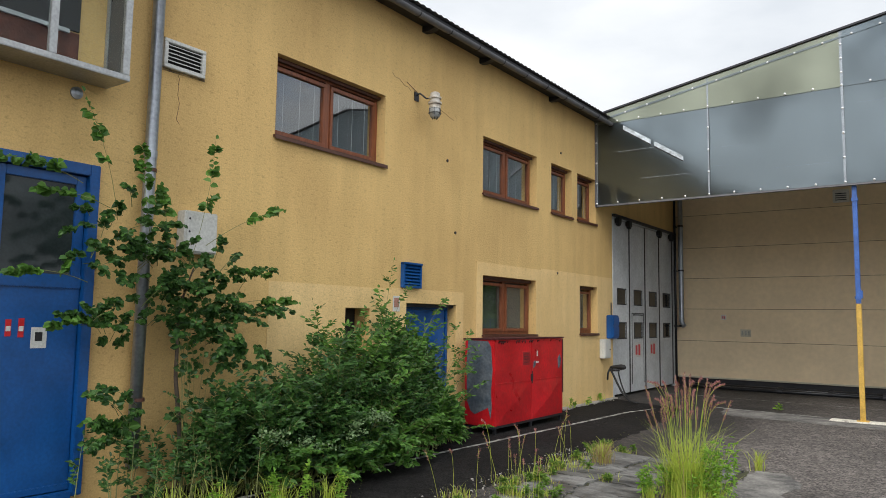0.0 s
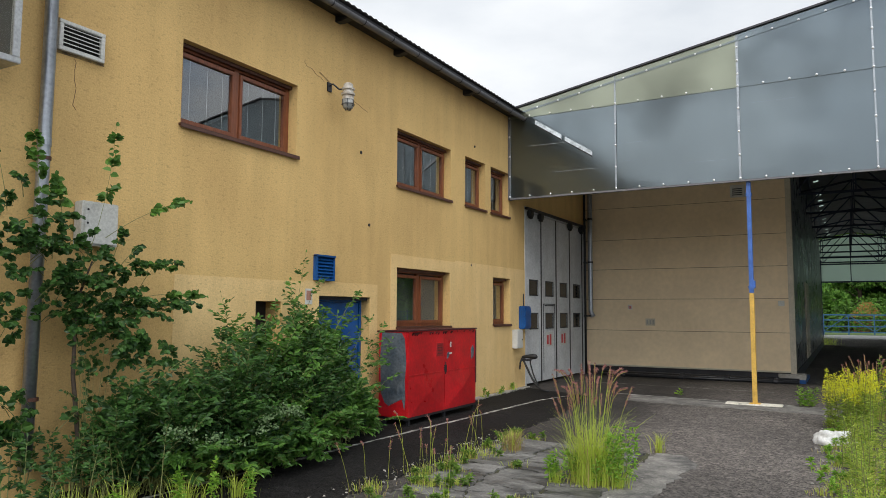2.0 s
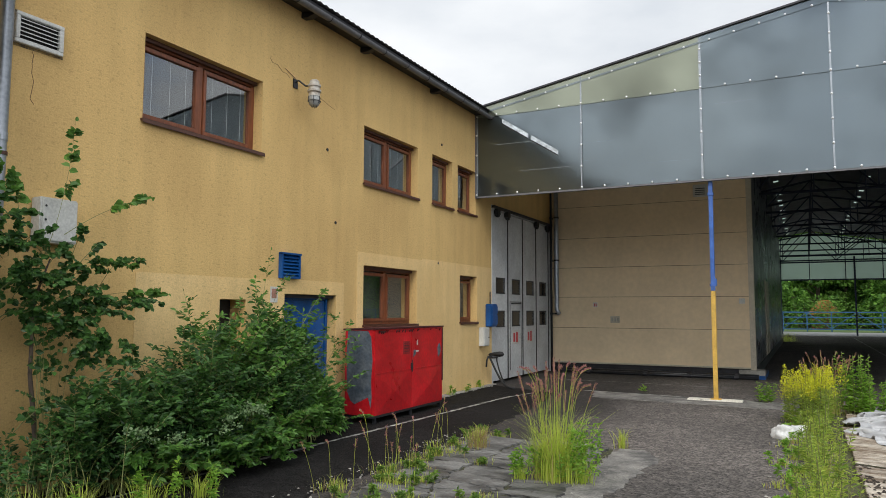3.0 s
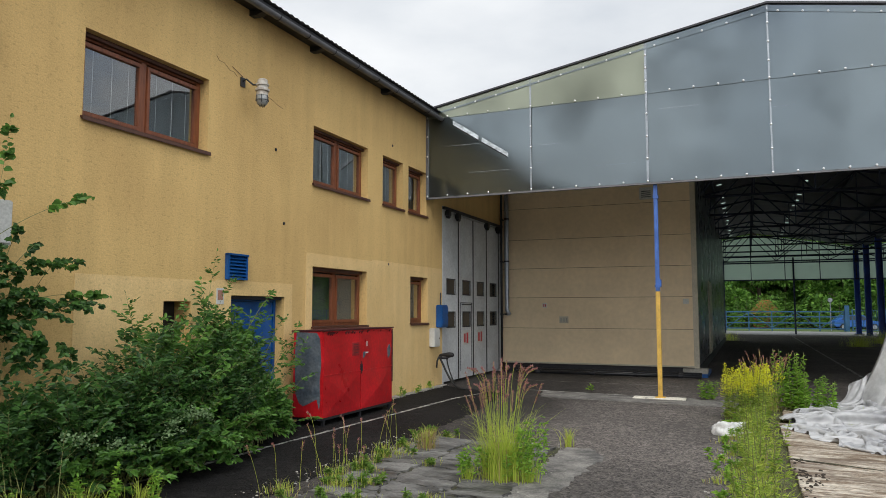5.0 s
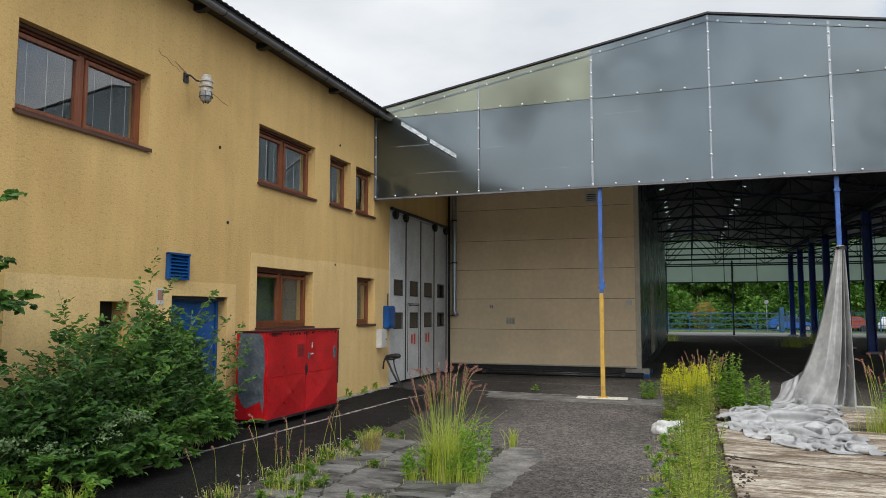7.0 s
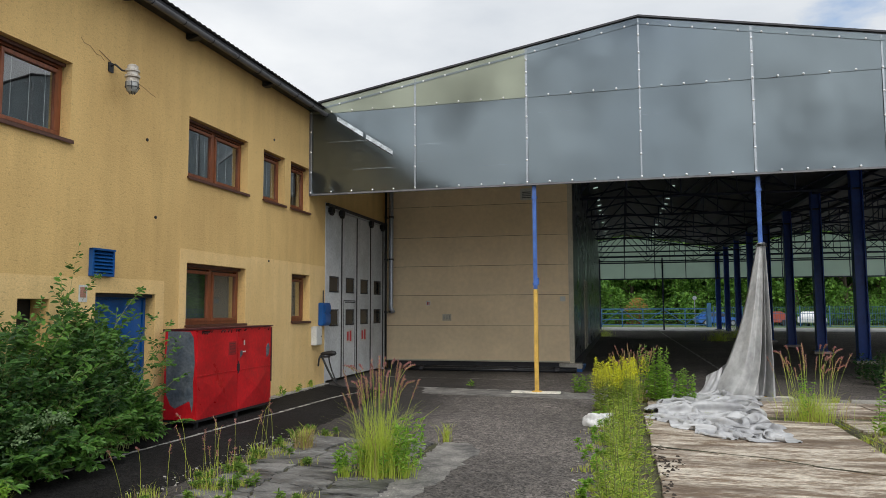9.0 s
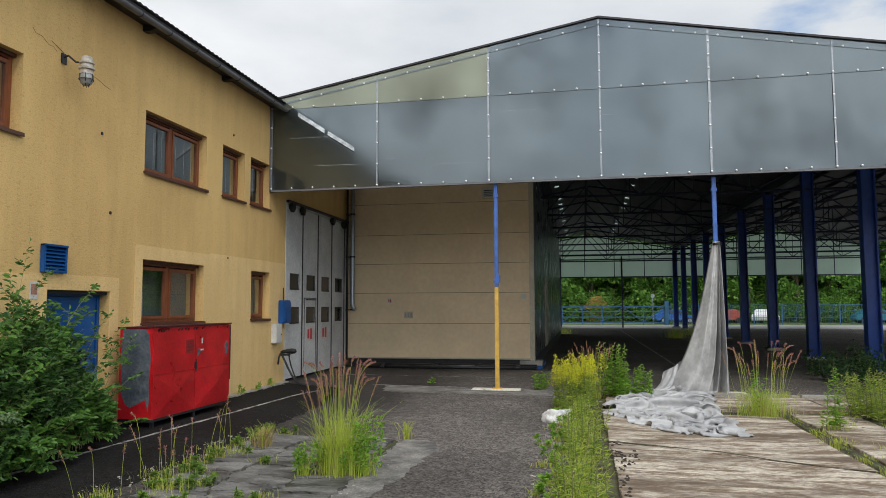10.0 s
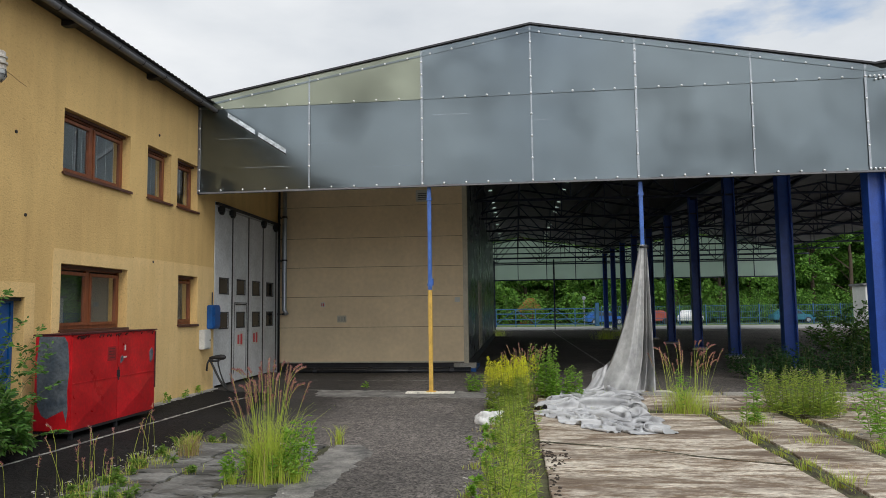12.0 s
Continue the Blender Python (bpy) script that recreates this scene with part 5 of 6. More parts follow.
def leafy_shrub(name, loc, canes, label, material, size, twigs, leaves, reach, seed, aspect=0.52, first=0.3, droop=0.35, stem_r=0.007, face=(0.45, -0.3, 0.85)):
    """A shrub of arching canes with side twigs, each twig set with two rows of flat-held leaves and a leaf at its tip."""
    rng = np.random.default_rng(seed)
    th = thing(name, loc, label, "shrub")
    stems, pts_all, dir_all, size_all = Geo(), [], [], []

    def set_leaves(line, n, scale):
        axis = line[-1] - line[0]
        axis = axis / max(1e-6, np.linalg.norm(axis))
        side = np.cross(axis, np.array([0, 0, 1.0]) + rng.normal(0, 0.25, 3))
        side = side / max(1e-6, np.linalg.norm(side))
        for k in range(n):
            u = 0.18 + 0.82 * k / max(1, n - 1)
            p = line[min(len(line) - 1, int(u * (len(line) - 1)))]
            last = k == n - 1
            sgn = 0.0 if last else (1.0 if k % 2 else -1.0)
            pts_all.append(p)
            dir_all.append(axis * (1.0 if last else 0.55) + side * sgn * 0.85 + rng.normal(0, 0.16, 3))
            size_all.append(size * scale * rng.uniform(0.75, 1.2) * (1.05 - 0.35 * u))

    for base, tip, bend in canes:
        pts = shoot(base, tip, bend, 7, rng)
        stems.tube([tuple(p) for p in pts], [stem_r * (1 - 0.75 * i / 6) for i in range(7)], 4, caps=False)
        fine = shoot(base, tip, bend, 40, rng)
        grow = np.linalg.norm(fine[-1] - fine[0])
        for k in range(twigs):
            u = first + (1 - first) * (k + rng.random()) / twigs
            i = min(38, int(u * 39))
            ax = fine[i + 1] - fine[i]
            ax = ax / max(1e-6, np.linalg.norm(ax))
            a = rng.uniform(0, 2 * np.pi)
            d = np.array([math.cos(a), math.sin(a), rng.uniform(-0.1, 0.35)]) + ax * 0.7
            ln = reach * rng.uniform(0.6, 1.25) * (1.2 - 0.6 * u) * min(1.2, grow)
            end = fine[i] + d / np.linalg.norm(d) * ln
            line = shoot(fine[i], end, (0, 0, 0.12 * ln), 12, rng)
            stems.tube([tuple(p) for p in line[::5]] + [tuple(line[-1])], 0.0025, 3, caps=False)
            set_leaves(line, max(3, int(leaves * rng.uniform(0.7, 1.2))), 1.0)
        set_leaves(fine[int(40 * max(first, 0.6)):], leaves, 0.9)
    v, f = leaf_cloud(np.array(pts_all), np.array(dir_all), np.array(size_all), rng, aspect, droop, face=face)
    tagged(part("stem_tangle", stems, STEM if stem_r < 0.012 else BARK, th, fix=False), kind="stuff")
    tagged(part("foliage", raw_mesh("foliage", v, f, material), None, th), kind="stuff")
    return th


HEIGHT = [(4.9, 0.95), (5.5, 1.32), (6.2, 1.46), (7.0, 1.48), (7.5, 1.74), (8.2, 1.84), (8.7, 1.50), (9.2, 1.12), (9.6, 0.65)]
REACH = [(4.9, 1.25), (6.0, 1.55), (7.0, 1.45), (7.8, 1.22), (8.5, 0.98), (9.0, 0.75), (9.6, 0.45)]


def hedge_canes(count, y0, y1, low, high, inside):
    """Arching canes that fill the hedge's uneven body between y0 and y1."""
    canes = []
    for i in range(count):
        y = rng0.uniform(y0, y1)
        H, R = lerp_table(HEIGHT, y), lerp_table(REACH, y)
        out = R * (0.12 + 0.88 * rng0.random() ** 0.75) * inside
        lump = 0.95 + 0.55 * noise.noise(Vector((y * 1.3, out * 1.5, 2.0))) + 0.25 * noise.noise(Vector((y * 3.3, out * 3.0, 5.0)))
        h = H * math.sqrt(max(0.06, 1 - (out / (R * 1.06)) ** 2.4)) * rng0.uniform(low, high) * min(1.2, max(0.5, lump)) * inside
        base = (0.2 + 0.45 * out + rng0.uniform(-0.1, 0.25), y - 7.6 + rng0.uniform(-0.3, 0.3), 0.0)
        tip = (out, y - 7.6 + rng0.uniform(-0.3, 0.3), max(0.12, h))
        canes.append((base, tip, (rng0.uniform(-0.1, 0.12), rng0.uniform(-0.15, 0.15), 0.3 * h)))
    return canes


# inner leaves coloured darker, so the hedge's gaps read as shaded
shrub("shrub", (0.05, 7.6, 0), hedge_canes(210, 4.95, 9.35, 0.5, 0.9, 0.86), LEAFDARK, 46, 0.085, "inner growth of the hedge against the yellow wall, coloured dark for shade", LEAFDARK, seed=2, spread=0.13)
leafy_shrub("shrub", (0.05, 7.6, 0), hedge_canes(120, 4.95, 9.3, 0.75, 1.1, 1.0), "dense green leafy shrub growing against the yellow wall", LEAF, 0.098, 8, 11, 0.34, 12)
leafy_shrub("shrub", (0.05, 7.6, 0), hedge_canes(68, 6.6, 9.5, 0.9, 1.12, 1.02), "lighter broad-leaved shrub mixed into the hedge by the wall", LEAFMID, 0.112, 7, 10, 0.36, 13)
leafy_shrub("shrub", (0.05, 7.6, 0), hedge_canes(30, 4.9, 6.6, 0.7, 0.95, 1.0), "round-leaved greyish bramble at the front of the hedge", LEAF, 0.075, 8, 11, 0.32, 14, aspect=0.8)
skirt = []
for i in range(60):
    y = rng0.uniform(5.2, 9.1)
    R = lerp_table(REACH, y)
    skirt.append(((R * 0.6, y - 7.6, 0.05), (R * rng0.uniform(0.85, 1.08), y - 7.6 + rng0.uniform(-0.2, 0.45), rng0.uniform(0.08, 0.5)), (0, 0, rng0.uniform(0.1, 0.35))))
leafy_shrub("shrub", (0.05, 7.6, 0), skirt, "low leafy branches hanging over the asphalt edge", LEAFMID, 0.10, 6, 9, 0.28, 15)
# thin shoots above and beside the hedge
tall = [((0.45, -0.2, 1.2), (0.40, 0.10, 2.62), (0.02, -0.06, 0.1)), ((0.45, -0.1, 1.2), (0.42, 0.42, 2.30), (0, -0.1, 0.2)), ((0.5, 0.5, 1.3), (0.45, 1.35, 2.10), (0, 0, 0.25)),
        ((0.5, -1.3, 1.0), (0.42, -1.45, 2.02), (0, 0.08, 0)), ((0.45, -1.2, 1.0), (0.42, -0.85, 1.75), (0, 0, 0.1)), ((0.5, 1.0, 0.6), (0.5, 1.95, 1.62), (0, 0, 0.2)),
        ((0.5, 1.2, 0.5), (0.45, 2.10, 1.05), (0, 0, 0.25)), ((0.5, 1.2, 0.3), (0.5, 2.02, 0.62), (0, 0, 0.2)), ((0.5, 1.1, 0.6), (0.5, 1.85, 1.30), (0, 0, 0.2)), ((0.6, 1.4, 0.1), (0.75, 2.25, 0.14), (0, 0, 0.14)),
        ((0.5, -0.6, 1.2), (0.42, -0.5, 1.95), (0, 0, 0)), ((0.45, 1.3, 0.3), (0.5, 2.15, 1.38), (0, 0, 0.2)), ((0.45, 1.4, 0.2), (0.55, 2.2, 0.82), (0, 0, 0.25)), ((0.5, 1.0, 0.8), (0.7, 1.7, 1.0), (0, 0, 0.25)), ((0.5, 0.9, 0.9), (0.5, 1.6, 1.75), (0, 0, 0.2))]
leafy_shrub("shrub", (0.05, 8.0, 0), tall, "tall thin leafy shoots rising out of the hedge", LEAFMID, 0.085, 5, 7, 0.16, 3, first=0.35, stem_r=0.005)
# climbers round the downpipe: short leafy runners in bands, then the long free shoots
vine = []
for y0, y1, z0, z1, count, n_out in ((4.2, 4.8, 1.7, 2.75, 30, 0.42), (4.7, 5.5, 1.6, 2.35, 46, 0.5), (3.7, 4.3, 2.2, 2.9, 18, 0.4), (3.65, 4.2, 1.55, 1.8, 10, 0.35), (5.0, 6.0, 1.1, 1.9, 30, 0.45), (4.0, 4.6, 0.4, 0.95, 16, 0.4)):
    for i in range(count):
        y, z = rng0.uniform(y0, y1), rng0.uniform(z0, z1)
        vine.append(((0.28 + rng0.uniform(-0.05, 0.15), y - 5, z), (0.30 + rng0.uniform(-0.05, 0.35), y - 5 + rng0.uniform(-n_out, n_out), z + rng0.uniform(-0.12, 0.28)), (0.04, 0, rng0.uniform(0.03, 0.15))))
for i in range(8):
    y = rng0.uniform(4.6, 5.2)
    vine.append(((0.38, -0.12, 0.0), (0.33, y - 5, rng0.uniform(1.6, 2.3)), (0.06, rng0.uniform(-0.12, 0.12), 0.2)))
leafy_shrub("climbing_vine", (0.05, 5.0, 0), vine, "tangle of dark green bindweed climbing the downpipe", LEAF, 0.074, 5, 7, 0.17, 4, aspect=0.82, first=0.25, droop=0.8, stem_r=0.004, face=(1.0, -0.35, 0.35))
ext = [((0.34, -0.95, 2.7), (0.32, -1.33, 3.85), (0, 0.12, 0)), ((0.34, -0.9, 2.75), (0.36, -1.72, 2.88), (0, 0, 0.14)), ((0.33, -0.55, 2.4), (0.32, -0.70, 3.45), (0, -0.06, 0)),
       ((0.34, -0.16, 2.3), (0.32, 0.13, 3.72), (0, 0.1, -0.1)), ((0.34, 0.05, 2.55), (0.34, 1.10, 3.06), (0, 0, 0.13)), ((0.34, 0.1, 2.1), (0.36, 0.85, 2.28), (0, 0, 0.22)), ((0.34, 0.3, 1.9), (0.36, 1.38, 1.98), (0, 0, 0.12)),
       ((0.34, -1.3, 3.0), (0.36, -2.0, 3.12), (0, 0, 0.1)), ((0.34, -1.2, 2.1), (0.36, -1.95, 2.15), (0, 0, 0.12)), ((0.34, -0.7, 1.75), (0.36, -1.5, 1.72), (0, 0, 0.08)), ((0.34, -0.4, 2.6), (0.34, -0.5, 3.1), (0, 0, 0)),
       ((0.4, -0.5, 0.6), (0.42, -1.2, 0.85), (0, 0, 0.1))]
leafy_shrub("climbing_vine", (0.05, 5.0, 0), ext, "long bindweed shoots reaching over the wall and blue door", LEAFMID, 0.10, 4, 13, 0.12, 5, aspect=0.85, first=0.35, droop=0.9, stem_r=0.004, face=(1.0, -0.35, 0.35))
trunk = thing("vine_stem", (0.38, 4.82, 0), "brown woody stem in the tangle of climbers", "stem")
part("stem", Geo().tube([(0, 0.05, 0), (0.02, 0.02, 0.6), (0.0, -0.05, 1.2), (0.02, -0.06, 1.9), (0, 0.1, 2.3)], [0.028, 0.024, 0.02, 0.014, 0.008], 8), BARK, trunk, smooth=True)
low_w = []
for i in range(60):
    y, x = rng0.uniform(3.7, 5.9), rng0.uniform(0.2, 1.3)
    low_w.append(((x, y - 5, 0), (x + rng0.uniform(-0.15, 0.15), y - 5 + rng0.uniform(-0.15, 0.15), rng0.uniform(0.3, 0.75)), (0, 0, 0.1)))
leafy_shrub("shrub", (0, 5.0, 0), low_w, "low dark weeds at the foot of the wall", LEAF, 0.07, 5, 7, 0.2, 6)
# pale blossom heads on the hedge
brng = np.random.default_rng(9)
clouds = []
for k in range(30):
    by = 5.0 + 2.0 * brng.random()
    c = np.array([1.42 + 0.2 * math.sin((by - 5) * 1.5) + brng.uniform(-0.12, 0.12), by, 0.62 + 0.12 * math.sin(by * 4.1) + brng.uniform(-0.07, 0.07)])
    p = c + brng.normal(0, 0.028, (24, 3)) * np.array([1, 1, 0.7])
    clouds.append(leaf_cloud(p, brng.normal(0, 1, (24, 3)) + np.array([0, 0, 1.0]), np.full(24, 0.028), brng, 0.9, 0, True))
bl = tagged(part("blossom", raw_mesh("blossom", *merge(clouds), BLOSSOM), None), "pale greenish-white berry heads on the hedge", "blossom", kind="stuff")


def blade_cloud(n, radius, height, rng, lean=0.65, width=0.0062, bunch=0.9):
    """Curved tapering grass blades out of one tuft."""
    a, r = rng.uniform(0, 2 * np.pi, n), radius * np.minimum(1.6, np.abs(rng.normal(0, 0.55, n))) * bunch
    base = np.stack([r * np.cos(a), r * np.sin(a), np.zeros(n)], 1)
    a2 = a + rng.normal(0, 0.7, n)
    h = height * (0.3 + 0.8 * rng.random(n))
    out = np.stack([np.cos(a2), np.sin(a2), np.zeros(n)], 1) * (lean * h * rng.random(n))[:, None]
    side = np.stack([-np.sin(a2 + rng.normal(0, 1, n)), np.cos(a2), np.zeros(n)], 1)
    rows = []
    for t, w in ((0, 1), (0.35, 0.9), (0.7, 0.6), (1.0, 0.1)):
        c = base + out * t ** 2
        c[:, 2] += h * (t - 0.26 * t ** 3)
        rows += [c - side * width * w * 0.5, c + side * width * w * 0.5]
    v = np.stack(rows, 1).reshape(-1, 3)
    q = np.array([(0, 1, 3, 2), (2, 3, 5, 4), (4, 5, 7, 6)])
    f = (np.arange(n)[:, None, None] * 8 + q[None]).reshape(-1, 4)
    return v, f


def plume_cloud(n, radius, height, rng, lean=0.30, size=0.022, length=0.26, per=120):
    """Thin stalks with feathery heads. Returns stalks and heads."""
    stalks, heads = Geo(), []
    per = max(18, int(per * min(1.0, height / 1.1) ** 1.6))
    for i in range(n):
        a, r = rng.uniform(0, 2 * np.pi), radius * math.sqrt(rng.random())
        h, l = height * rng.uniform(0.75, 1.1), lean * height * rng.random()
        b = np.array([r * math.cos(a), r * math.sin(a), 0])
        tip = b + np.array([math.cos(a) * l, math.sin(a) * l, h])
        nod = 0.45 if rng.random() < 0.7 else 0.05
        top = b + np.array([math.cos(a) * l * nod, math.sin(a) * l * nod, h * (1.05 - 0.9 * nod)])
        pts = shoot(b, tip, top - (b + tip) / 2, 80, rng)
        stalks.tube([tuple(p) for p in pts[::13]] + [tuple(pts[-1])], 0.0019, 3, caps=False)
        k0 = int(80 * (1 - min(0.30, length / h)))
        idx = rng.integers(max(1, k0), 80, per)
        p = pts[idx] + rng.normal(0, 0.005, (per, 3))
        heads.append(leaf_cloud(p, rng.normal(0, 0.4, (per, 3)) + np.array([math.cos(a) * 0.5, math.sin(a) * 0.5, 0.9]), np.full(per, size), rng, 0.24, 0.5, True))
    return stalks, merge(heads)


def grass_tuft(loc, radius, height, n, label, material=None, plumes=0, plume_h=0.0, straw=0, seed=1, leaf_n=0, leaf_h=0.4, weed=None):
    rng = np.random.default_rng(seed)
    th = thing("grass_tuft", loc, label, "grass")
    tagged(part("grass_mass", raw_mesh("grass_mass", *blade_cloud(n, radius, height, rng), material or GRASS), None, th), kind="stuff")
    if straw:
        tagged(part("dry_grass", raw_mesh("dry_grass", *blade_cloud(straw, radius * 1.1, height * 0.9, rng, 0.6), STRAW), None, th, "dry straw blades"), kind="stuff")
    if plumes:
        s, (v, f) = plume_cloud(plumes, radius * 0.8, plume_h, rng)
        tagged(part("stalk_mass", s, GRASS, th, fix=False), kind="stuff")
        tagged(part("plume_mass", raw_mesh("plume_mass", v, f, PLUME), None, th, "reddish feathery seed heads"), kind="stuff")
    if leaf_n:
        sh = []
        for i in range(leaf_n):
            a, r = rng.uniform(0, 6.28), radius * rng.random()
            sh.append(((r * math.cos(a), r * math.sin(a), 0), (r * 1.25 * math.cos(a), r * 1.25 * math.sin(a), leaf_h * rng.uniform(0.7, 1.1)), (0, 0, 0.03)))
        cl = []
        for b, t, m in sh:
            fine = shoot(b, t, m, 30, rng)
            idx = rng.integers(5, 30, 34)
            o = rng.normal(0, 1, (34, 3)) * np.array([1, 1, 0.4])
            cl.append(leaf_cloud(fine[idx], o + np.array([0, 0, 0.35]), 0.06 * (0.7 + 0.5 * rng.random(34)), rng, 0.42, 0.2))
        tagged(part("weed_foliage", raw_mesh("weed_foliage", *merge(cl), weed or LEAFBRIGHT), None, th, "green weed leaves"), kind="stuff")
    return th


grass_tuft((4.50, 7.95, 0.01), 0.23, 0.58, 900, "tall green grass tuft with reddish plumes in the paving", plumes=46, plume_h=1.16, straw=240, seed=21, leaf_n=26, leaf_h=0.34)
grass_tuft((4.50, 7.95, 0.01), 0.23, 0.98, 420, "taller thin grass rising from the tuft", straw=60, seed=26)
grass_tuft((4.80, 7.95, 0.01), 0.16, 0.4, 120, "bright green weed at the edge of the grass tuft", leaf_n=15, leaf_h=0.62, seed=22)
grass_tuft((4.2, 7.75, 0.01), 0.12, 0.25, 80, "low bright green weed beside the grass tuft", leaf_n=6, leaf_h=0.34, seed=23)
grass_tuft((4.72, 10.15, 0.0), 0.09, 0.36, 90, "small thin grass tuft in a crack", seed=24, straw=20)
grass_tuft((3.05, 9.25, 0.0), 0.14, 0.42, 60, "dry yellow-brown grass tuft in a crack", straw=220, seed=25)
for i, (x, y, n) in enumerate(((2.75, 8.0, 3), (2.7, 7.4, 3), (2.9, 8.7, 2), (3.1, 7.0, 4), (2.6, 6.6, 3), (3.5, 6.4, 4), (2.55, 8.9, 2))):
    grass_tuft((x, y, 0.0), 0.28, 0.16, 60, "thin grass stalks with reddish plumes in the paving crack", plumes=n, plume_h=0.62, straw=25, seed=30 + i, leaf_n=3 if x > 3 else 0, leaf_h=0.12, weed=CREEPER)
crack = [(2.6, 10.0), (2.72, 9.3), (2.78, 8.5), (2.85, 7.8), (2.95, 7.0), (3.3, 7.2), (3.5, 8.3), (3.3, 6.2), (4.1, 6.8), (2.55, 10.4), (3.0, 10.1)]
for i, (x, y) in enumerate(crack):
    grass_tuft((x, y, 0.0), 0.16, 0.13, 70, "low green weeds in a paving joint", straw=30, seed=50 + i, leaf_n=3, leaf_h=0.09, weed=CREEPER)
for i in range(12):
    y = 5.6 + i * 0.36
    grass_tuft((3.02 - 0.06 * (y - 6) + 0.16 * math.sin(i * 2.3), y, 0.0), 0.15, 0.10 + 0.05 * (i % 3), 24, "low leafy weeds creeping along the paving edge", straw=26, seed=600 + i, leaf_n=2, leaf_h=0.09, weed=CREEPER)
for i, (x, y, h) in enumerate(((1.35, 4.6, 0.45), (1.5, 5.2, 0.4), (1.25, 4.2, 0.5), (1.65, 5.7, 0.35))):
    grass_tuft((x, y, 0.0), 0.25, h, 110, "bright green grass at the foot of the hedge", seed=70 + i)
for i, (x, y) in enumerate(((1.75, 5.3), (1.95, 5.6), (1.85, 4.8), (1.7, 4.3))):
    grass_tuft((x, y, 0.0), 0.06, 0.1, 20, "young upright bright green weed", leaf_n=3, leaf_h=0.42, seed=80 + i)
for i in range(7):
    y = 12.95 + i * i * 0.085
    grass_tuft((0.10 + 0.05 * (i % 3), y, 0.03), 0.1, 0.12 + 0.05 * (i % 4), 34, "small weeds along the foot of the wall", seed=90 + i, leaf_n=2, leaf_h=0.15)
grass_tuft((0.16, 13.15, 0.02), 0.08, 0.35, 60, "weed with thin tall stalks by the locker", plumes=4, plume_h=1.3, seed=104, leaf_n=3, leaf_h=0.3)


def goldenrod(loc, n, radius, height, flower, label, seed, narrow=0.16):
    rng = np.random.default_rng(seed)
    th = thing("goldenrod" if flower else "weed", loc, label, "plant")
    stems, lv, fl = Geo(), [], []
    for i in range(n):
        a, r = rng.uniform(0, 6.28), radius * math.sqrt(rng.random())
        b = (r * math.cos(a), r * math.sin(a), 0)
        h = height * rng.uniform(0.7, 1.05)
        t = (b[0] * 1.2 + rng.normal(0, 0.04), b[1] * 1.2 + rng.normal(0, 0.04), h)
        fine = shoot(b, t, (0, 0, 0), 40, rng)
        stems.tube([tuple(p) for p in fine[::13]] + [tuple(fine[-1])], 0.0035, 4, caps=False)
        per = int(72 * height / 0.8)
        idx = rng.integers(3, 30 if flower else 38, per)
        ang = idx * 2.4 + rng.normal(0, 0.3, per)
        d = np.stack([np.cos(ang), np.sin(ang), 0.45 + 0.3 * rng.random(per)], 1)
        lv.append(leaf_cloud(fine[idx], d, 0.10 * (1.15 - 0.7 * idx / 40) * (0.8 + 0.4 * rng.random(per)), rng, narrow, 0.5))
        if flower:
            per = 130
            u = rng.random(per)
            p = fine[-1] + np.stack([rng.normal(0, 0.055, per) * (1 - u * 0.8), rng.normal(0, 0.055, per) * (1 - u * 0.8), -0.22 + 0.3 * u], 1)
            fl.append(leaf_cloud(p, rng.normal(0, 1, (per, 3)) + np.array([0, 0, 0.6]), np.full(per, 0.026), rng, 0.6, 0, True))
    tagged(part("stem_mass", stems, STEM, th, fix=False), kind="stuff")
    tagged(part("foliage", raw_mesh("foliage", *merge(lv), RODLEAF if flower or narrow < 0.2 else LEAFBRIGHT), None, th), kind="stuff")
    if flower:
        tagged(part("flower_mass", raw_mesh("flower_mass", *merge(fl), GOLD), None, th, "yellow flower heads"), kind="stuff")
    return th


goldenrod((6.98, 13.6, 0), 44, 0.36, 0.86, True, "goldenrod in yellow flower at the slab edge", 120)
for i, y in enumerate((12.6, 11.8, 11.0, 10.2, 9.4, 8.7, 8.0, 7.3, 6.7)):
    goldenrod((7.08 + 0.05 * ((i * 7) % 3 - 1), y, 0), 9, 0.24, 0.34 + 0.11 * ((i * 5) % 3), False, "narrow-leaved green weeds in the slab joint", 130 + i, 0.19)
    grass_tuft((7.05, y + 0.4, 0), 0.25, 0.28, 130, "mixed grass along the slab joint", straw=40, seed=140 + i)
for i in range(18):
    grass_tuft((6.75 + 0.12 * math.sin(i * 2.1), 6.6 + i * 0.42, 0), 0.15, 0.12, 40, "low sparse weeds at the asphalt edge", straw=20, seed=160 + i, leaf_n=2, leaf_h=0.12)
grass_tuft((7.25, 15.0, 0.02), 0.32, 0.6, 320, "rusty brown grass with plumes by the hall edge", plumes=46, plume_h=0.98, straw=200, seed=180)
goldenrod((7.75, 14.9, 0.02), 16, 0.3, 1.1, False, "tall leafy bright green weed by the hall edge", 181, 0.42)
goldenrod((8.1, 15.1, 0.02), 12, 0.3, 0.75, False, "leafy bright green weed by the hall edge", 182, 0.42)
goldenrod((6.15, 16.35, 0), 7, 0.16, 0.44, False, "small green weed at the foot of the post", 183, 0.35)
goldenrod((3.6, 17.2, 0), 2, 0.05, 0.16, False, "tiny weed in the asphalt", 184, 0.35)
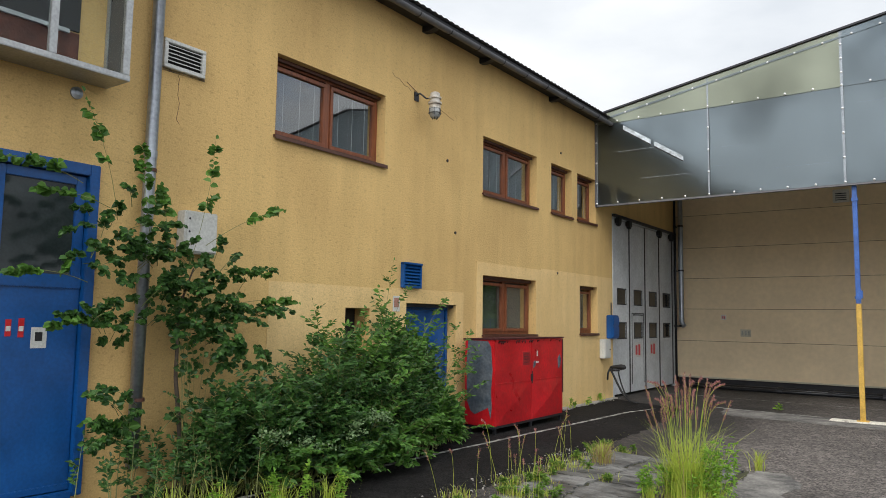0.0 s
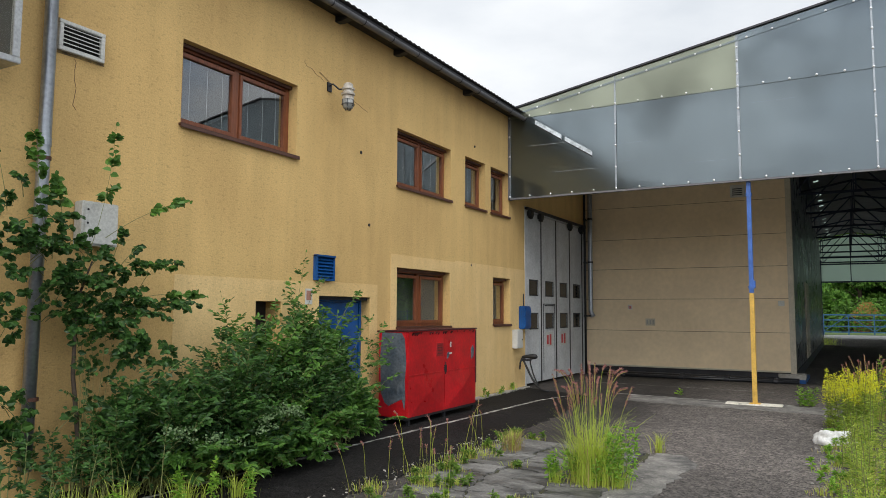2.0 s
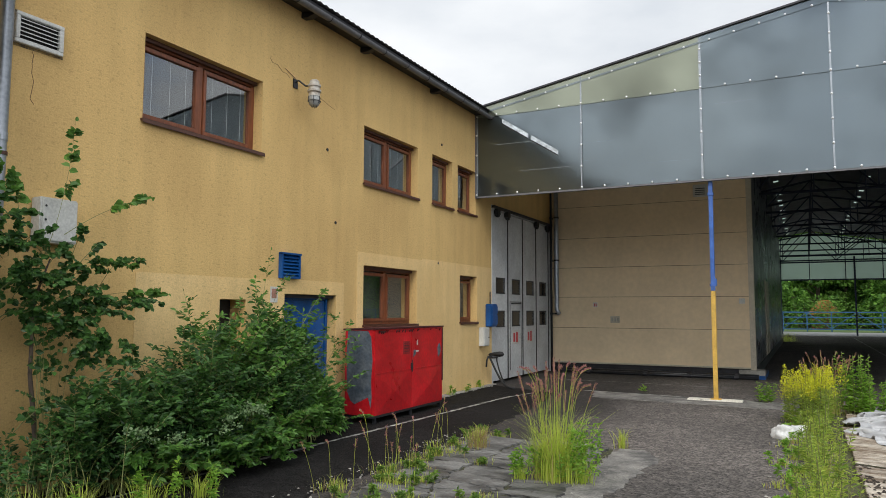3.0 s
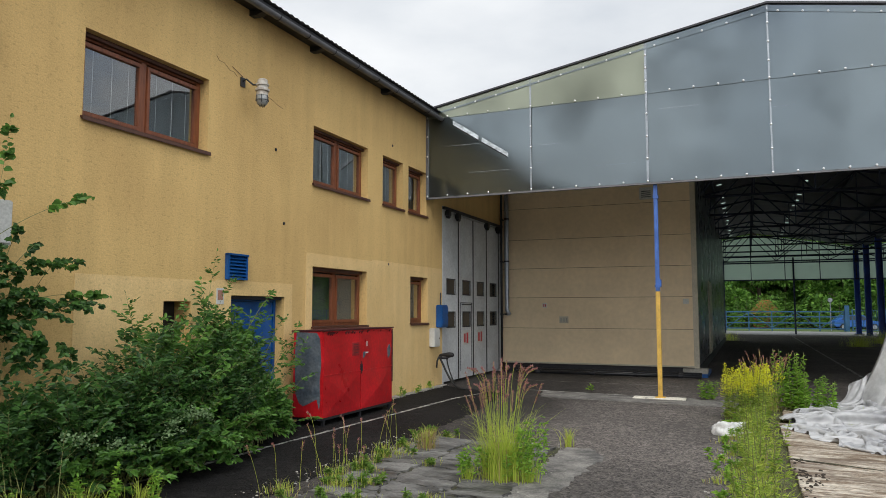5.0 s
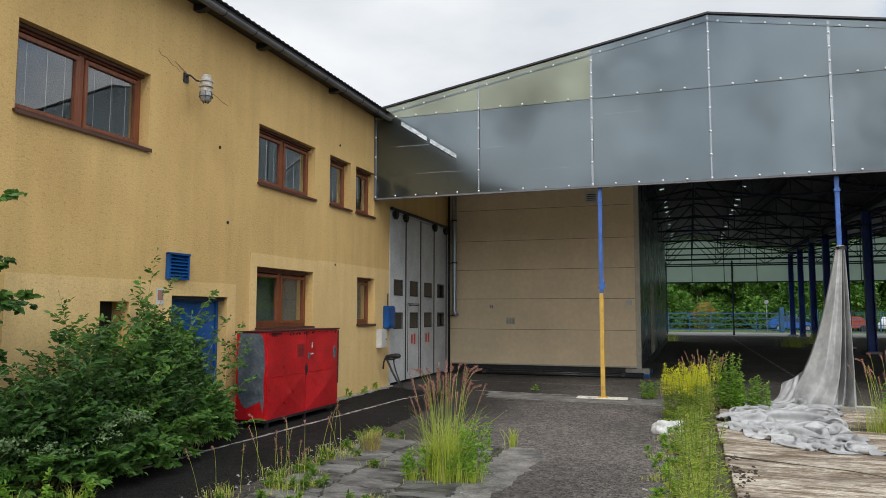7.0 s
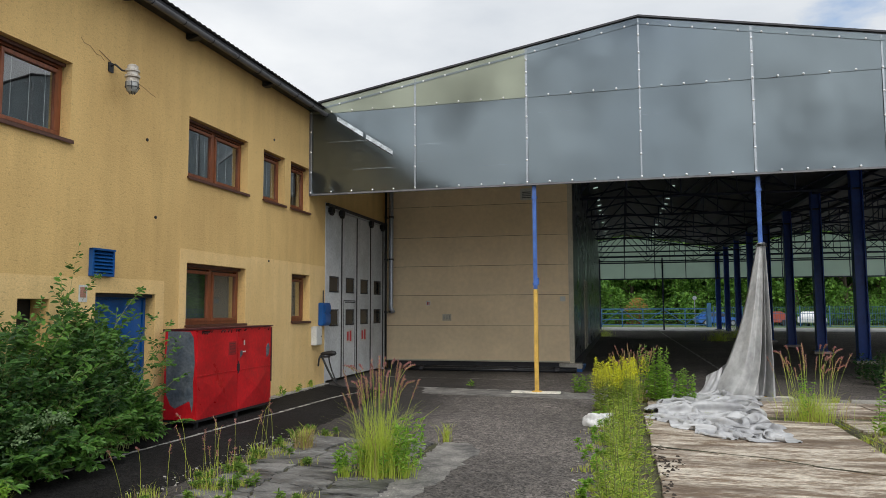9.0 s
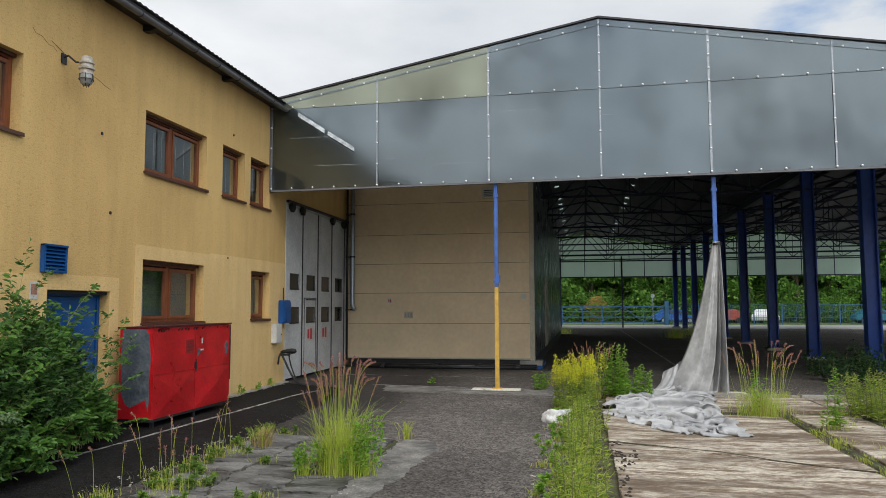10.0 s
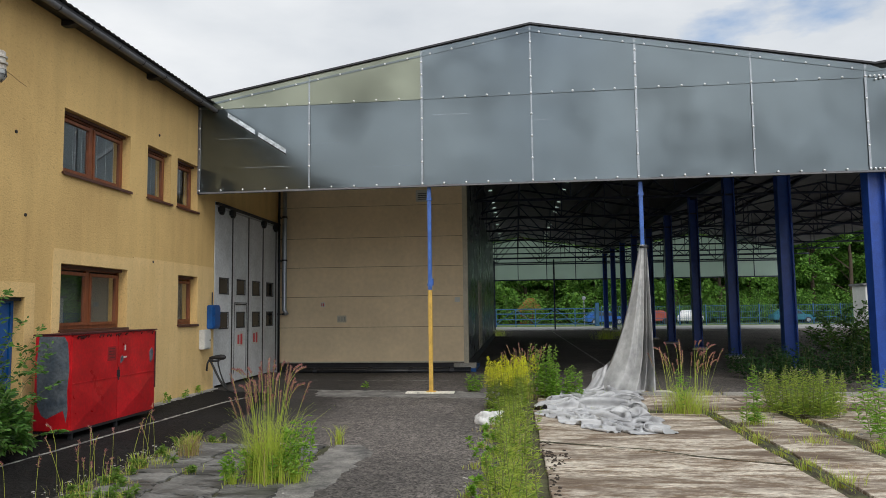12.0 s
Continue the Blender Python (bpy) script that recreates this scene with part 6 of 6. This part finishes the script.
grass_tuft((9.9, 12.85, 0.03), 0.42, 0.62, 500, "green grass tuft with rusty plumes among the slabs", plumes=34, plume_h=1.12, straw=120, seed=190, leaf_n=6, leaf_h=0.7)
goldenrod((10.55, 11.6, 0.03), 4, 0.12, 1.02, False, "upright leafy weed in a slab joint", 191, 0.25)
grass_tuft((10.6, 11.7, 0.03), 0.3, 0.3, 160, "grass in a slab joint", seed=192)
goldenrod((11.75, 12.7, 0.03), 95, 0.55, 0.74, False, "bushy narrow-leaved willow herb among the slabs", 193, 0.14)
goldenrod((12.0, 10.4, 0.03), 10, 0.35, 0.95, False, "tall weeds at the edge of the slabs", 194, 0.28)
goldenrod((12.6, 11.6, 0.03), 14, 0.5, 0.7, False, "leafy weeds at the edge of the slabs", 195, 0.2)
goldenrod((11.6, 9.2, 0.03), 8, 0.3, 0.6, False, "leafy weeds at the edge of the slabs", 196, 0.2)
for i, (x, y) in enumerate(((10.28, 12.4), (10.27, 11.2), (10.26, 10.4), (10.28, 9.6), (10.3, 8.8), (10.3, 8.0), (11.5, 12.0), (11.5, 10.8), (11.5, 9.8), (9.2, 13.3), (11.2, 13.3), (12.4, 13.3), (8.4, 13.35), (13.3, 12.2), (10.9, 10.2), (12.9, 15.3), (9.0, 15.4), (10.9, 15.4), (11.9, 15.35), (14.0, 15.3))):
    grass_tuft((x, y, 0.01), 0.25, 0.10 + 0.05 * (i % 3), 110, "short grass in the joints of the slabs", straw=60, seed=200 + i)
dark_w = []
for i in range(110):
    x, y = rng0.uniform(-1.8, 3.6), rng0.uniform(-1.5, 2.2)
    dark_w.append(((x, y, 0), (x + rng0.uniform(-0.2, 0.2), y + rng0.uniform(-0.2, 0.2), rng0.uniform(0.4, 0.95) + max(0.0, x - 0.6) * 0.35), (0, 0, 0.1)))
# takes the same shade-darkened leaf colour as the hedge's inside
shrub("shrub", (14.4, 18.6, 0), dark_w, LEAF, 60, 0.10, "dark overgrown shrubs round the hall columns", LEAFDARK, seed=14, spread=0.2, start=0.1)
edge_b = []
for i in range(64):
    x, y = rng0.uniform(-1.3, 1.6), rng0.uniform(-1.5, 1.5)
    edge_b.append(((x * 0.4, y * 0.4, 0), (x, y, 2.0 * rng0.uniform(0.4, 1.0) * math.sqrt(max(0.1, 1 - (x / 2.0) ** 2))), (0, 0, 0.2)))
leafy_shrub("shrub", (16.4, 20.6, 0), edge_b, "tall green elder shrub beyond the hall columns", LEAFMID, 0.12, 7, 9, 0.32, 15)
grass_tuft((12.2, 43.0, 0), 0.8, 0.9, 500, "green grass tuft on the far hall floor", seed=16)
grass_tuft((14.1, 47.5, 0), 1.1, 1.1, 700, "tall bright grass at the far end of the hall", seed=17)
grass_tuft((5.9, 49.0, 0), 0.7, 0.8, 300, "tall bright grass behind the cabin", seed=18)


# ---- tarpaulin ----
def settle(rest_x, rest_y, p, floor, steps):
    """Lets a sheet of cloth, laid out tighter than its own size, buckle and sink on to the ground."""
    nj, ni = p.shape[:2]
    old, top_row = p.copy(), p[0].copy()
    links = []
    for dj, di, rest, k in ((0, 1, rest_x, 0.5), (1, 0, rest_y, 0.5), (1, 1, None, 0.25), (1, -1, None, 0.25), (0, 2, None, 0.16), (2, 0, None, 0.16), (0, 4, None, 0.07), (4, 0, None, 0.07)):
        if rest is None:
            rest = math.hypot(di * rest_x, dj * rest_y) * (0.97 if abs(di) + abs(dj) > 1 and di * dj == 0 else 1.0)
        links.append((dj, di, rest, k))
    for it in range(steps):
        vel = (p - old) * 0.90
        old = p.copy()
        p = p + vel
        p[:, :, 2] -= 0.0016
        for _ in range(3):
            for dj, di, rest, k in links:
                a = (slice(0, nj - dj), slice(max(0, -di), ni - max(0, di)))
                b = (slice(dj, nj), slice(max(0, di), ni + min(0, di)))
                d = p[b] - p[a]
                ln = np.maximum(np.linalg.norm(d, axis=2, keepdims=True), 1e-6)
                c = d * (0.5 * k * (1 - rest / ln))
                move = np.zeros_like(p)
                move[a] += c
                move[b] -= c
                p = p + move
            p[0] = top_row
            low = p[:, :, 2] < floor
            p[:, :, 2] = np.maximum(p[:, :, 2], floor)
            p[low, :2] = old[low, :2] + (p[low, :2] - old[low, :2]) * 0.35
    return p


def tarpaulin():
    th = thing("tarpaulin", (9.86, 16.1, 0), "dirty grey-white tarpaulin hanging from the post and heaped on the slabs", "tarpaulin")
    g, nu, nv = Geo(), 150, 90
    pleats = [(0.0, 0.0), (0.28, 0.75), (0.46, 0.45), (0.60, 0.80), (0.69, -0.75), (0.78, 0.25), (0.85, -0.25), (0.94, 0.45), (1.0, 0.0)]
    v = []
    for j in range(nv + 1):
        t = j / nv
        z = 3.06 * (1 - t) + 0.06
        x_l, x_r = -0.075 - 0.62 * t - 0.42 * t ** 4, 0.05 + 0.09 * t ** 0.7
        amp = 0.05 + 0.55 * t ** 0.9
        for i in range(nu + 1):
            u = i / nu
            w = u + 0.03 * math.sin(5 * t + 1) * math.sin(math.pi * u) + 0.02 * noise.noise(Vector((u * 4, t * 3, 1)))
            w = min(1, max(0, w))
            k = next(q for q in range(len(pleats) - 1) if pleats[q][0] <= w <= pleats[q + 1][0])
            (wa, da), (wb, db) = pleats[k], pleats[k + 1]
            e = (w - wa) / (wb - wa)
            e = 0.4 * e + 0.6 * e * e * (3 - 2 * e)
            dep = da + (db - da) * e + 0.16 * noise.noise(Vector((u * 5, t * 2.2, 3))) * min(1, 2 * t)
            hem = 0.05 * t ** 8 * noise.noise(Vector((u * 7, 0, 2)))
            v.append((x_l + (x_r - x_l) * u, -0.10 - amp * dep + 0.04 * noise.noise(Vector((u * 3, t * 7, 6))) * t, z + hem))
    n_front = len(v)
    for j in range(nv + 1):
        t = j / nv
        for i in (0, nu):
            p = v[j * (nu + 1) + i]
            v.append((p[0], p[1] + 0.14 + 0.1 * t, p[2]))
    row = nu + 1
    f = [(j * row + i, j * row + i + 1, (j + 1) * row + i + 1, (j + 1) * row + i) for j in range(nv) for i in range(nu)]
    for j in range(nv):
        a, b = n_front + 2 * j, n_front + 2 * j + 2
        f += [(a, j * row, (j + 1) * row, b), (j * row + nu, a + 1, b + 1, (j + 1) * row + nu), (a + 1, a, b, b + 1)]
    g.add(v, f)
    part("hanging_sheet", g, TARPDARK, th, smooth=True, fix=False)

    # sheet heaped on the ground, running from the post towards the yard
    def heap(name, rows, ni, nj, slack, lift, seed, label):
        pts = np.zeros((nj + 1, ni + 1, 3))
        for j in range(nj + 1):
            y = rows[0][0] + (rows[-1][0] - rows[0][0]) * j / nj
            k = next(q for q in range(len(rows) - 1) if rows[q][0] >= y - 1e-6 >= rows[q + 1][0] - 1e-5)
            (ya, la, ra), (yb, lb, rb) = rows[k], rows[k + 1]
            e = (y - ya) / (yb - ya)
            left, right = la + (lb - la) * e, ra + (rb - ra) * e
            for i in range(ni + 1):
                u = i / ni
                x = left + (right - left) * u + 0.10 * noise.noise(Vector((u * 3, j * 0.06, seed)))
                yy = y + 0.22 * noise.noise(Vector((u * 3.0, j * 0.04, seed + 7)))
                h = lift * max(0.0, 0.45 + noise.noise(Vector((x * 1.5, yy * 0.9, seed))) + 0.6 * noise.noise(Vector((x * 3.4, yy * 2.2, seed + 3)))) * math.sin(math.pi * (0.06 + 0.88 * u)) * (1.25 - 0.75 * j / nj) + 0.34 * max(0.0, 1 - j / nj * 6)
                pts[j, i] = (x, yy, 0.07 + h)
        span_x = np.linalg.norm(np.diff(pts[:, :, :2], axis=1), axis=2).mean()
        span_y = np.linalg.norm(np.diff(pts[:, :, :2], axis=0), axis=2).mean()
        pts = settle(span_x * slack, span_y * slack, pts, 0.068, 70)
        pts[:, :, 0] -= 9.86
        pts[:, :, 1] -= 16.1
        for axis in (0, 1):
            pts = np.moveaxis(pts, axis, 0)
            mid_rows = (pts[:-1] + pts[1:]) / 2
            mid_rows[1:-1] = (9 * (pts[1:-2] + pts[2:-1]) - pts[:-3] - pts[3:]) / 16
            wide = np.zeros((2 * len(pts) - 1, *pts.shape[1:]))
            wide[::2], wide[1::2] = pts, mid_rows
            pts = np.moveaxis(wide, 0, axis)
        nj, ni = pts.shape[0] - 1, pts.shape[1] - 1
        r = ni + 1
        geo = Geo().add(pts.reshape(-1, 3).tolist(), [(j * r + i, j * r + i + 1, (j + 1) * r + i + 1, (j + 1) * r + i) for j in range(nj) for i in range(ni)])
        part(name, geo, TARP, th, label, smooth=True, fix=False)

    heap("heaped_sheet", [(16.2, 8.75, 9.75), (15.2, 8.0, 9.45), (13.6, 7.5, 9.3), (12.5, 7.55, 9.15), (11.7, 7.85, 9.2), (10.85, 8.45, 9.25)], 64, 160, 1.36, 0.34, 5, "crumpled lighter sheet lying on the slabs")
    part("tie_rope", Geo().tube([(0.085 * math.cos(a), -0.1 + 0.09 * math.sin(a), 3.04 + 0.004 * a) for a in [k * 0.5 for k in range(26)]], 0.012, 5), RUBBER, th)
    return th


tarpaulin()
lump = thing("plastic_sack", (6.72, 12.0, 0), "crumpled white plastic sack lying on the asphalt", "sack")
g, v = Geo(), []
for j in range(17):
    for i in range(28):
        a, p = 2 * math.pi * i / 28, math.pi / 2 * j / 16
        r = 1 + 0.3 * noise.noise(Vector((math.cos(a) * 2, math.sin(a) * 2, p * 2)))
        v.append((0.26 * math.cos(a) * math.cos(p) ** 0.5 * r, 0.15 * math.sin(a) * math.cos(p) ** 0.5 * r, 0.17 * math.sin(p) * r))
g.add(v, [(j * 28 + i, j * 28 + (i + 1) % 28, (j + 1) * 28 + (i + 1) % 28, (j + 1) * 28 + i) for j in range(16) for i in range(28)])
part("sack", g, mat("white_plastic_film", (0.72, 0.72, 0.70), 0.4, scale=6, var=0.2, bump=0.2), lump, smooth=True, fix=False)



def clods(name, spots, size, material, label, seed, flat=0.6):
    """Loose lumps scattered over (x0, x1, y0, y1, z, count) rectangles of ground."""
    rng = random.Random(seed)
    g = Geo()
    for x0, x1, y0, y1, z, n in spots:
        for i in range(n):
            x, y, r = rng.uniform(x0, x1), rng.uniform(y0, y1), size * rng.uniform(0.4, 1.3)
            ring = [(x + r * rng.uniform(0.7, 1.2) * math.cos(a), y + r * rng.uniform(0.7, 1.2) * math.sin(a), z) for a in (0, 1.05, 2.1, 3.14, 4.2, 5.25)]
            top = [(x + (p[0] - x) * 0.55, y + (p[1] - y) * 0.55, z + r * flat * rng.uniform(0.6, 1.1)) for p in ring]
            g.add(ring + top, [(k, (k + 1) % 6, 6 + (k + 1) % 6, 6 + k) for k in range(6)] + [(6, 7, 8, 9, 10, 11)])
    return tagged(part(name, g, material, fix=False), label, "debris", kind="stuff")


SOIL = mat("dark_soil", (0.05, 0.038, 0.028), 0.95, scale=8, fine=40, var=0.4, bump=0.4)
clods("soil_clods", [(7.42, 7.55, 7.0, 10.2, 0.058, 70), (7.42, 7.75, 8.7, 9.5, 0.058, 40)], 0.02, SOIL, "dark clods of soil on the slab edge", 41)
clods("gravel", [(2.2, 2.6, 5.0, 10.3, 0.0, 160), (2.6, 4.7, 9.9, 10.3, 0.0, 60), (4.6, 4.9, 6.0, 10.0, 0.0, 70), (6.5, 7.2, 6.0, 15.2, 0.002, 200), (0.05, 0.3, 12.9, 17.0, 0.02, 60)], 0.016, CONCRETE, "loose pale gravel along the edges of the asphalt", 42)
clods("paving_rubble", [(2.5, 4.6, 5.0, 7.4, 0.02, 60), (11.0, 14.0, 9.5, 13.0, 0.05, 50)], 0.03, PATCH, "small broken pieces of paving", 43, 0.4)

# ---- beyond the hall ----
ROAD = mat("pale_far_road", (0.30, 0.30, 0.29), 0.9, scale=0.3, fine=8, var=0.25, bump=0.2)
tagged(part("far_road", flat_poly([(-30, 64.0), (70, 57.0), (70, 72), (-30, 72)], 0.0, 0.02), ROAD), "pale concrete road beyond the hall", "road", kind="structure")
GRASSGROUND = mat("rough_grass_ground", (0.10, 0.16, 0.04), 0.95, scale=0.8, fine=12, var=0.5, bump=0.5)
tagged(part("verge", flat_poly([(-60, 72.0), (110, 72), (110, 140), (-60, 140)], 0.0, 0.03), GRASSGROUND), "rough green verge beyond the fence", "grass", kind="structure")

FENCEBLUE = mat("faded_blue_fence", (0.03, 0.11, 0.22), 0.5, scale=2, var=0.3, bump=0.05)
fg = thing("sliding_gate", (3.2, 73.0, 0), "faded blue steel sliding gate with diagonal bracing", "gate")
Lg = 11.6
for z in (0.25, 0.75, 1.3, 1.75):
    part("rail", Geo().box(0, Lg, -0.04, 0.04, z - 0.05, z + 0.05), FENCEBLUE, fg)
for k in range(7):
    x = Lg * k / 6
    part("upright", Geo().box(x - 0.05, x + 0.05, -0.05, 0.05, 0.0, 1.8), FENCEBLUE, fg)
    if k < 6:
        part("brace", Geo().tube([(x, 0, 0.3), (x + Lg / 6, 0, 1.7)] if k % 2 else [(x, 0, 1.7), (x + Lg / 6, 0, 0.3)], 0.035, 5), FENCEBLUE, fg)
part("gate_post", Geo().box(Lg + 0.05, Lg + 0.4, -0.2, 0.2, 0, 2.3), FENCEBLUE, fg)
fn = thing("mesh_fence", (15.5, 73.5, 0), "blue wire mesh fence along the road", "fence")
for k in range(17):
    part("fence_post", Geo().box(k * 2.5 - 0.05, k * 2.5 + 0.05, -0.05, 0.05, 0, 2.0), FENCEBLUE, fn)
for k in range(16):
    m = Geo()
    for i in range(1, 12):
        m.box(k * 2.5 + i * 0.208 - 0.012, k * 2.5 + i * 0.208 + 0.012, -0.012, 0.012, 0.1, 1.9)
    for z in (0.12, 0.7, 1.3, 1.88):
        m.box(k * 2.5 + 0.05, k * 2.5 + 2.45, -0.018, 0.018, z - 0.02, z + 0.02)
    tagged(part("wire_mesh", m, FENCEBLUE, fn), kind="stuff")


def car(loc, turn, body_col, label):
    th = thing("car", loc, label, "car")
    paint = mat("car_paint", body_col, 0.3, 0, scale=2, var=0.1, bump=0)
    part("body", Geo().prism([(-2.0, 0.3), (2.0, 0.3), (2.05, 0.55), (1.95, 0.78), (1.1, 0.9), (-1.7, 0.95), (-2.05, 0.85), (-2.1, 0.5)], "y", -0.82, 0.82), paint, th, bevel=0.06)
    part("cabin", Geo().prism([(1.1, 0.9), (0.5, 1.4), (-1.1, 1.42), (-1.75, 0.93)], "y", -0.7, 0.7), paint, th, bevel=0.06)
    part("side_window", Geo().prism([(0.85, 0.95), (0.42, 1.32), (-1.0, 1.34), (-1.45, 0.97)], "y", -0.72, -0.705), DARKPANEL, th)
    part("headlight", Geo().box(1.9, 2.03, -0.75, -0.4, 0.6, 0.74), PLASTIC_WHITE, th)
    for x in (-1.3, 1.3):
        w = part("wheel", Geo().tube([(x, -0.86, 0.31), (x, -0.64, 0.31)], 0.31, 18), RUBBER, th)
        part("rim", Geo().tube([(x, -0.875, 0.31), (x, -0.86, 0.31)], 0.19, 14), ZINC, w)
        part("wheel", Geo().tube([(x, 0.64, 0.31), (x, 0.86, 0.31)], 0.31, 18), RUBBER, th)
    th.rotation_euler = (0, 0, radians(turn))
    return th


car((25.2, 78.5, 0.03), 62, (0.7, 0.7, 0.7), "white small car parked beyond the fence")
car((35.5, 79.0, 0.03), 0, (0.03, 0.16, 0.22), "dark teal car parked beyond the fence")
car((21.5, 80.0, 0.03), 180, (0.35, 0.08, 0.05), "rusty red car parked beyond the fence")
car((16.3, 78.0, 0.03), 10, (0.03, 0.12, 0.4), "blue car parked beyond the fence")
hut = thing("wooden_hut", (8.6, 85, 0), "orange wooden hut roof among the trees", "hut")
part("walls", Geo().box(-1.1, 1.1, 0, 2.4, 0, 1.5), WOOD, hut)
ROOFORANGE = mat("orange_shingle", (0.38, 0.19, 0.05), 0.8, scale=4, var=0.3, bump=0.3)
for i in range(10):
    part("roof_board", Geo().box(-1.6 + i * 0.14, 1.7 - i * 0.12, -0.3, 2.6, 1.5 + i * 0.15, 1.64 + i * 0.15), ROOFORANGE, hut)
kiosk = thing("white_kiosk", (37.9, 66.0, 0), "small white gatehouse with a flat roof", "hut")
part("walls", Geo().box(-1.5, 1.5, -1.2, 1.2, 0, 3.4), PLASTIC_WHITE, kiosk, bevel=0.03)
part("roof", Geo().box(-1.7, 1.7, -1.4, 1.4, 3.4, 3.6), ROOFTOP, kiosk, bevel=0.03)
part("window", Geo().box(-1.0, 0.4, -1.23, -1.2, 1.3, 2.4), DARKPANEL, kiosk)
sgn = thing("road_sign", (13.9, 74.5, 0), "white round road sign on a thin pole", "sign")
part("pole", Geo().tube([(0, 0, 0), (0, 0, 3.0)], 0.04, 8), ZINC, sgn)
part("disc", Geo().tube([(0, -0.06, 2.8), (0, -0.03, 2.8)], 0.2, 18), ZINC, sgn)


def tree(loc, height, spread, seed, n=9500, leaf=0.42):
    rng = np.random.default_rng(seed)
    th = thing("tree", loc, "tall leafy green deciduous tree at the edge of the wood", "tree", "trees behind the fence")
    limbs = Geo().tube([(0, 0, 0), (rng.normal(0, 0.2), rng.normal(0, 0.2), height * 0.35), (rng.normal(0, 0.4), rng.normal(0, 0.4), height * 0.85)], [0.26, 0.18, 0.04], 8)
    clumps = []
    for i in range(46):
        a, u = rng.uniform(0, 6.28), rng.random()
        z = height * (0.10 + 0.86 * u)
        r = spread * math.sqrt(max(0.06, 1 - (abs(u - 0.38) / 0.66) ** 2)) * rng.uniform(0.45, 1.0)
        c = np.array([r * math.cos(a), r * math.sin(a), z])
        clumps.append((c, rng.uniform(0.7, 1.5)))
        if i < 16:
            limbs.tube([(0, 0, z * 0.7), tuple(c * np.array([0.5, 0.5, 0.92])), tuple(c)], [0.09, 0.05, 0.015], 5)
    part("trunk", limbs, BARK, th, fix=False)
    per = n // len(clumps)
    cl = []
    for c, s in clumps:
        o = rng.normal(0, 1, (per, 3))
        o /= np.linalg.norm(o, axis=1, keepdims=True)
        p = c + o * s * (0.55 + 0.5 * rng.random((per, 1))) * np.array([1.1, 1.1, 0.75])
        cl.append(leaf_cloud(p, o + rng.normal(0, 0.5, (per, 3)), leaf * (0.6 + 0.7 * rng.random(per)), rng, 0.6, 0.4, True))
    tagged(part("crown", raw_mesh("crown", *merge(cl), TREELEAF), None, th), kind="stuff")
    return th


trng = random.Random(77)
src = [tree((3.0 + 5.2 * k, 86 + (k % 3) * 3.0, 0.03), 15 + 2.5 * (k % 3), 4.2, 300 + k) for k in range(4)]
k = 4
for row, yy in enumerate((86, 93, 101)):
    for i in range(17):
        if row == 0 and i < 4:
            continue
        s = src[(i + row) % 4]
        copy_thing(s, pose(-4 + 4.9 * i + trng.uniform(-1, 1), yy + trng.uniform(-2, 3), 0.03, 0, 0, trng.uniform(0, 360)))
wood = Geo()
wv = []
for i in range(131):
    for j in range(41):
        x, z = -60 + 1.4 * i, j * 0.65
        wv.append((x, 108 + 2.2 * noise.noise(Vector((x * 0.25, z * 0.3, 0))) + 0.8 * noise.noise(Vector((x * 1.1, z * 1.1, 4))), z * (1 + 0.15 * noise.noise(Vector((x * 0.2, 3, 0))))))
wood.add(wv, [(i * 41 + j, (i + 1) * 41 + j, (i + 1) * 41 + j + 1, i * 41 + j + 1) for i in range(130) for j in range(40)])
tagged(part("far_wood", wood, mat("distant_foliage", (0.09, 0.18, 0.04), 0.9, scale=0.9, fine=3.5, col2=(0.02, 0.045, 0.014), lo=0.4, hi=0.62, bump=0.8, dist=0.3, fvar=0.5), fix=False), "dense dark green wood behind the trees", "backdrop", kind="structure")
under = []
for i in range(260):
    x, y = rng0.uniform(-14, 40), rng0.uniform(-1.0, 2.0)
    under.append(((x, y, 0), (x + rng0.uniform(-0.6, 0.6), y + rng0.uniform(-0.5, 0.5), rng0.uniform(1.0, 3.6)), (0, 0, 0.4)))
shrub("shrub", (14, 82.5, 0.03), under, LEAF, 90, 0.30, "green undergrowth along the edge of the wood", TREELEAF, seed=16, spread=0.7, start=0.05, stem_r=0.02)

# plain buildings that close the yard behind and beside the camera
SHED = mat("grey_shed_cladding", (0.22, 0.23, 0.25), 0.7, scale=1.0, var=0.2, bump=0.1)
es = thing("opposite_shed", (34, -2, 0), "plain grey shed across the yard", "building", kind="structure")
part("walls", Geo().prism([(0, 0), (12, 0), (12, 5.0), (6, 7.4), (0, 5.0)], "x", 0, 20), SHED, es)
# unseen block, added so the fascia sheets reflect something darker than sky
es2 = thing("rear_hall", (-8, -34, 0), "plain grey block added out of view to darken the fascia's reflections", "building", kind="structure")
part("walls", Geo().box(0, 48, -10, 0, 0, 6.5), SHED, es2)
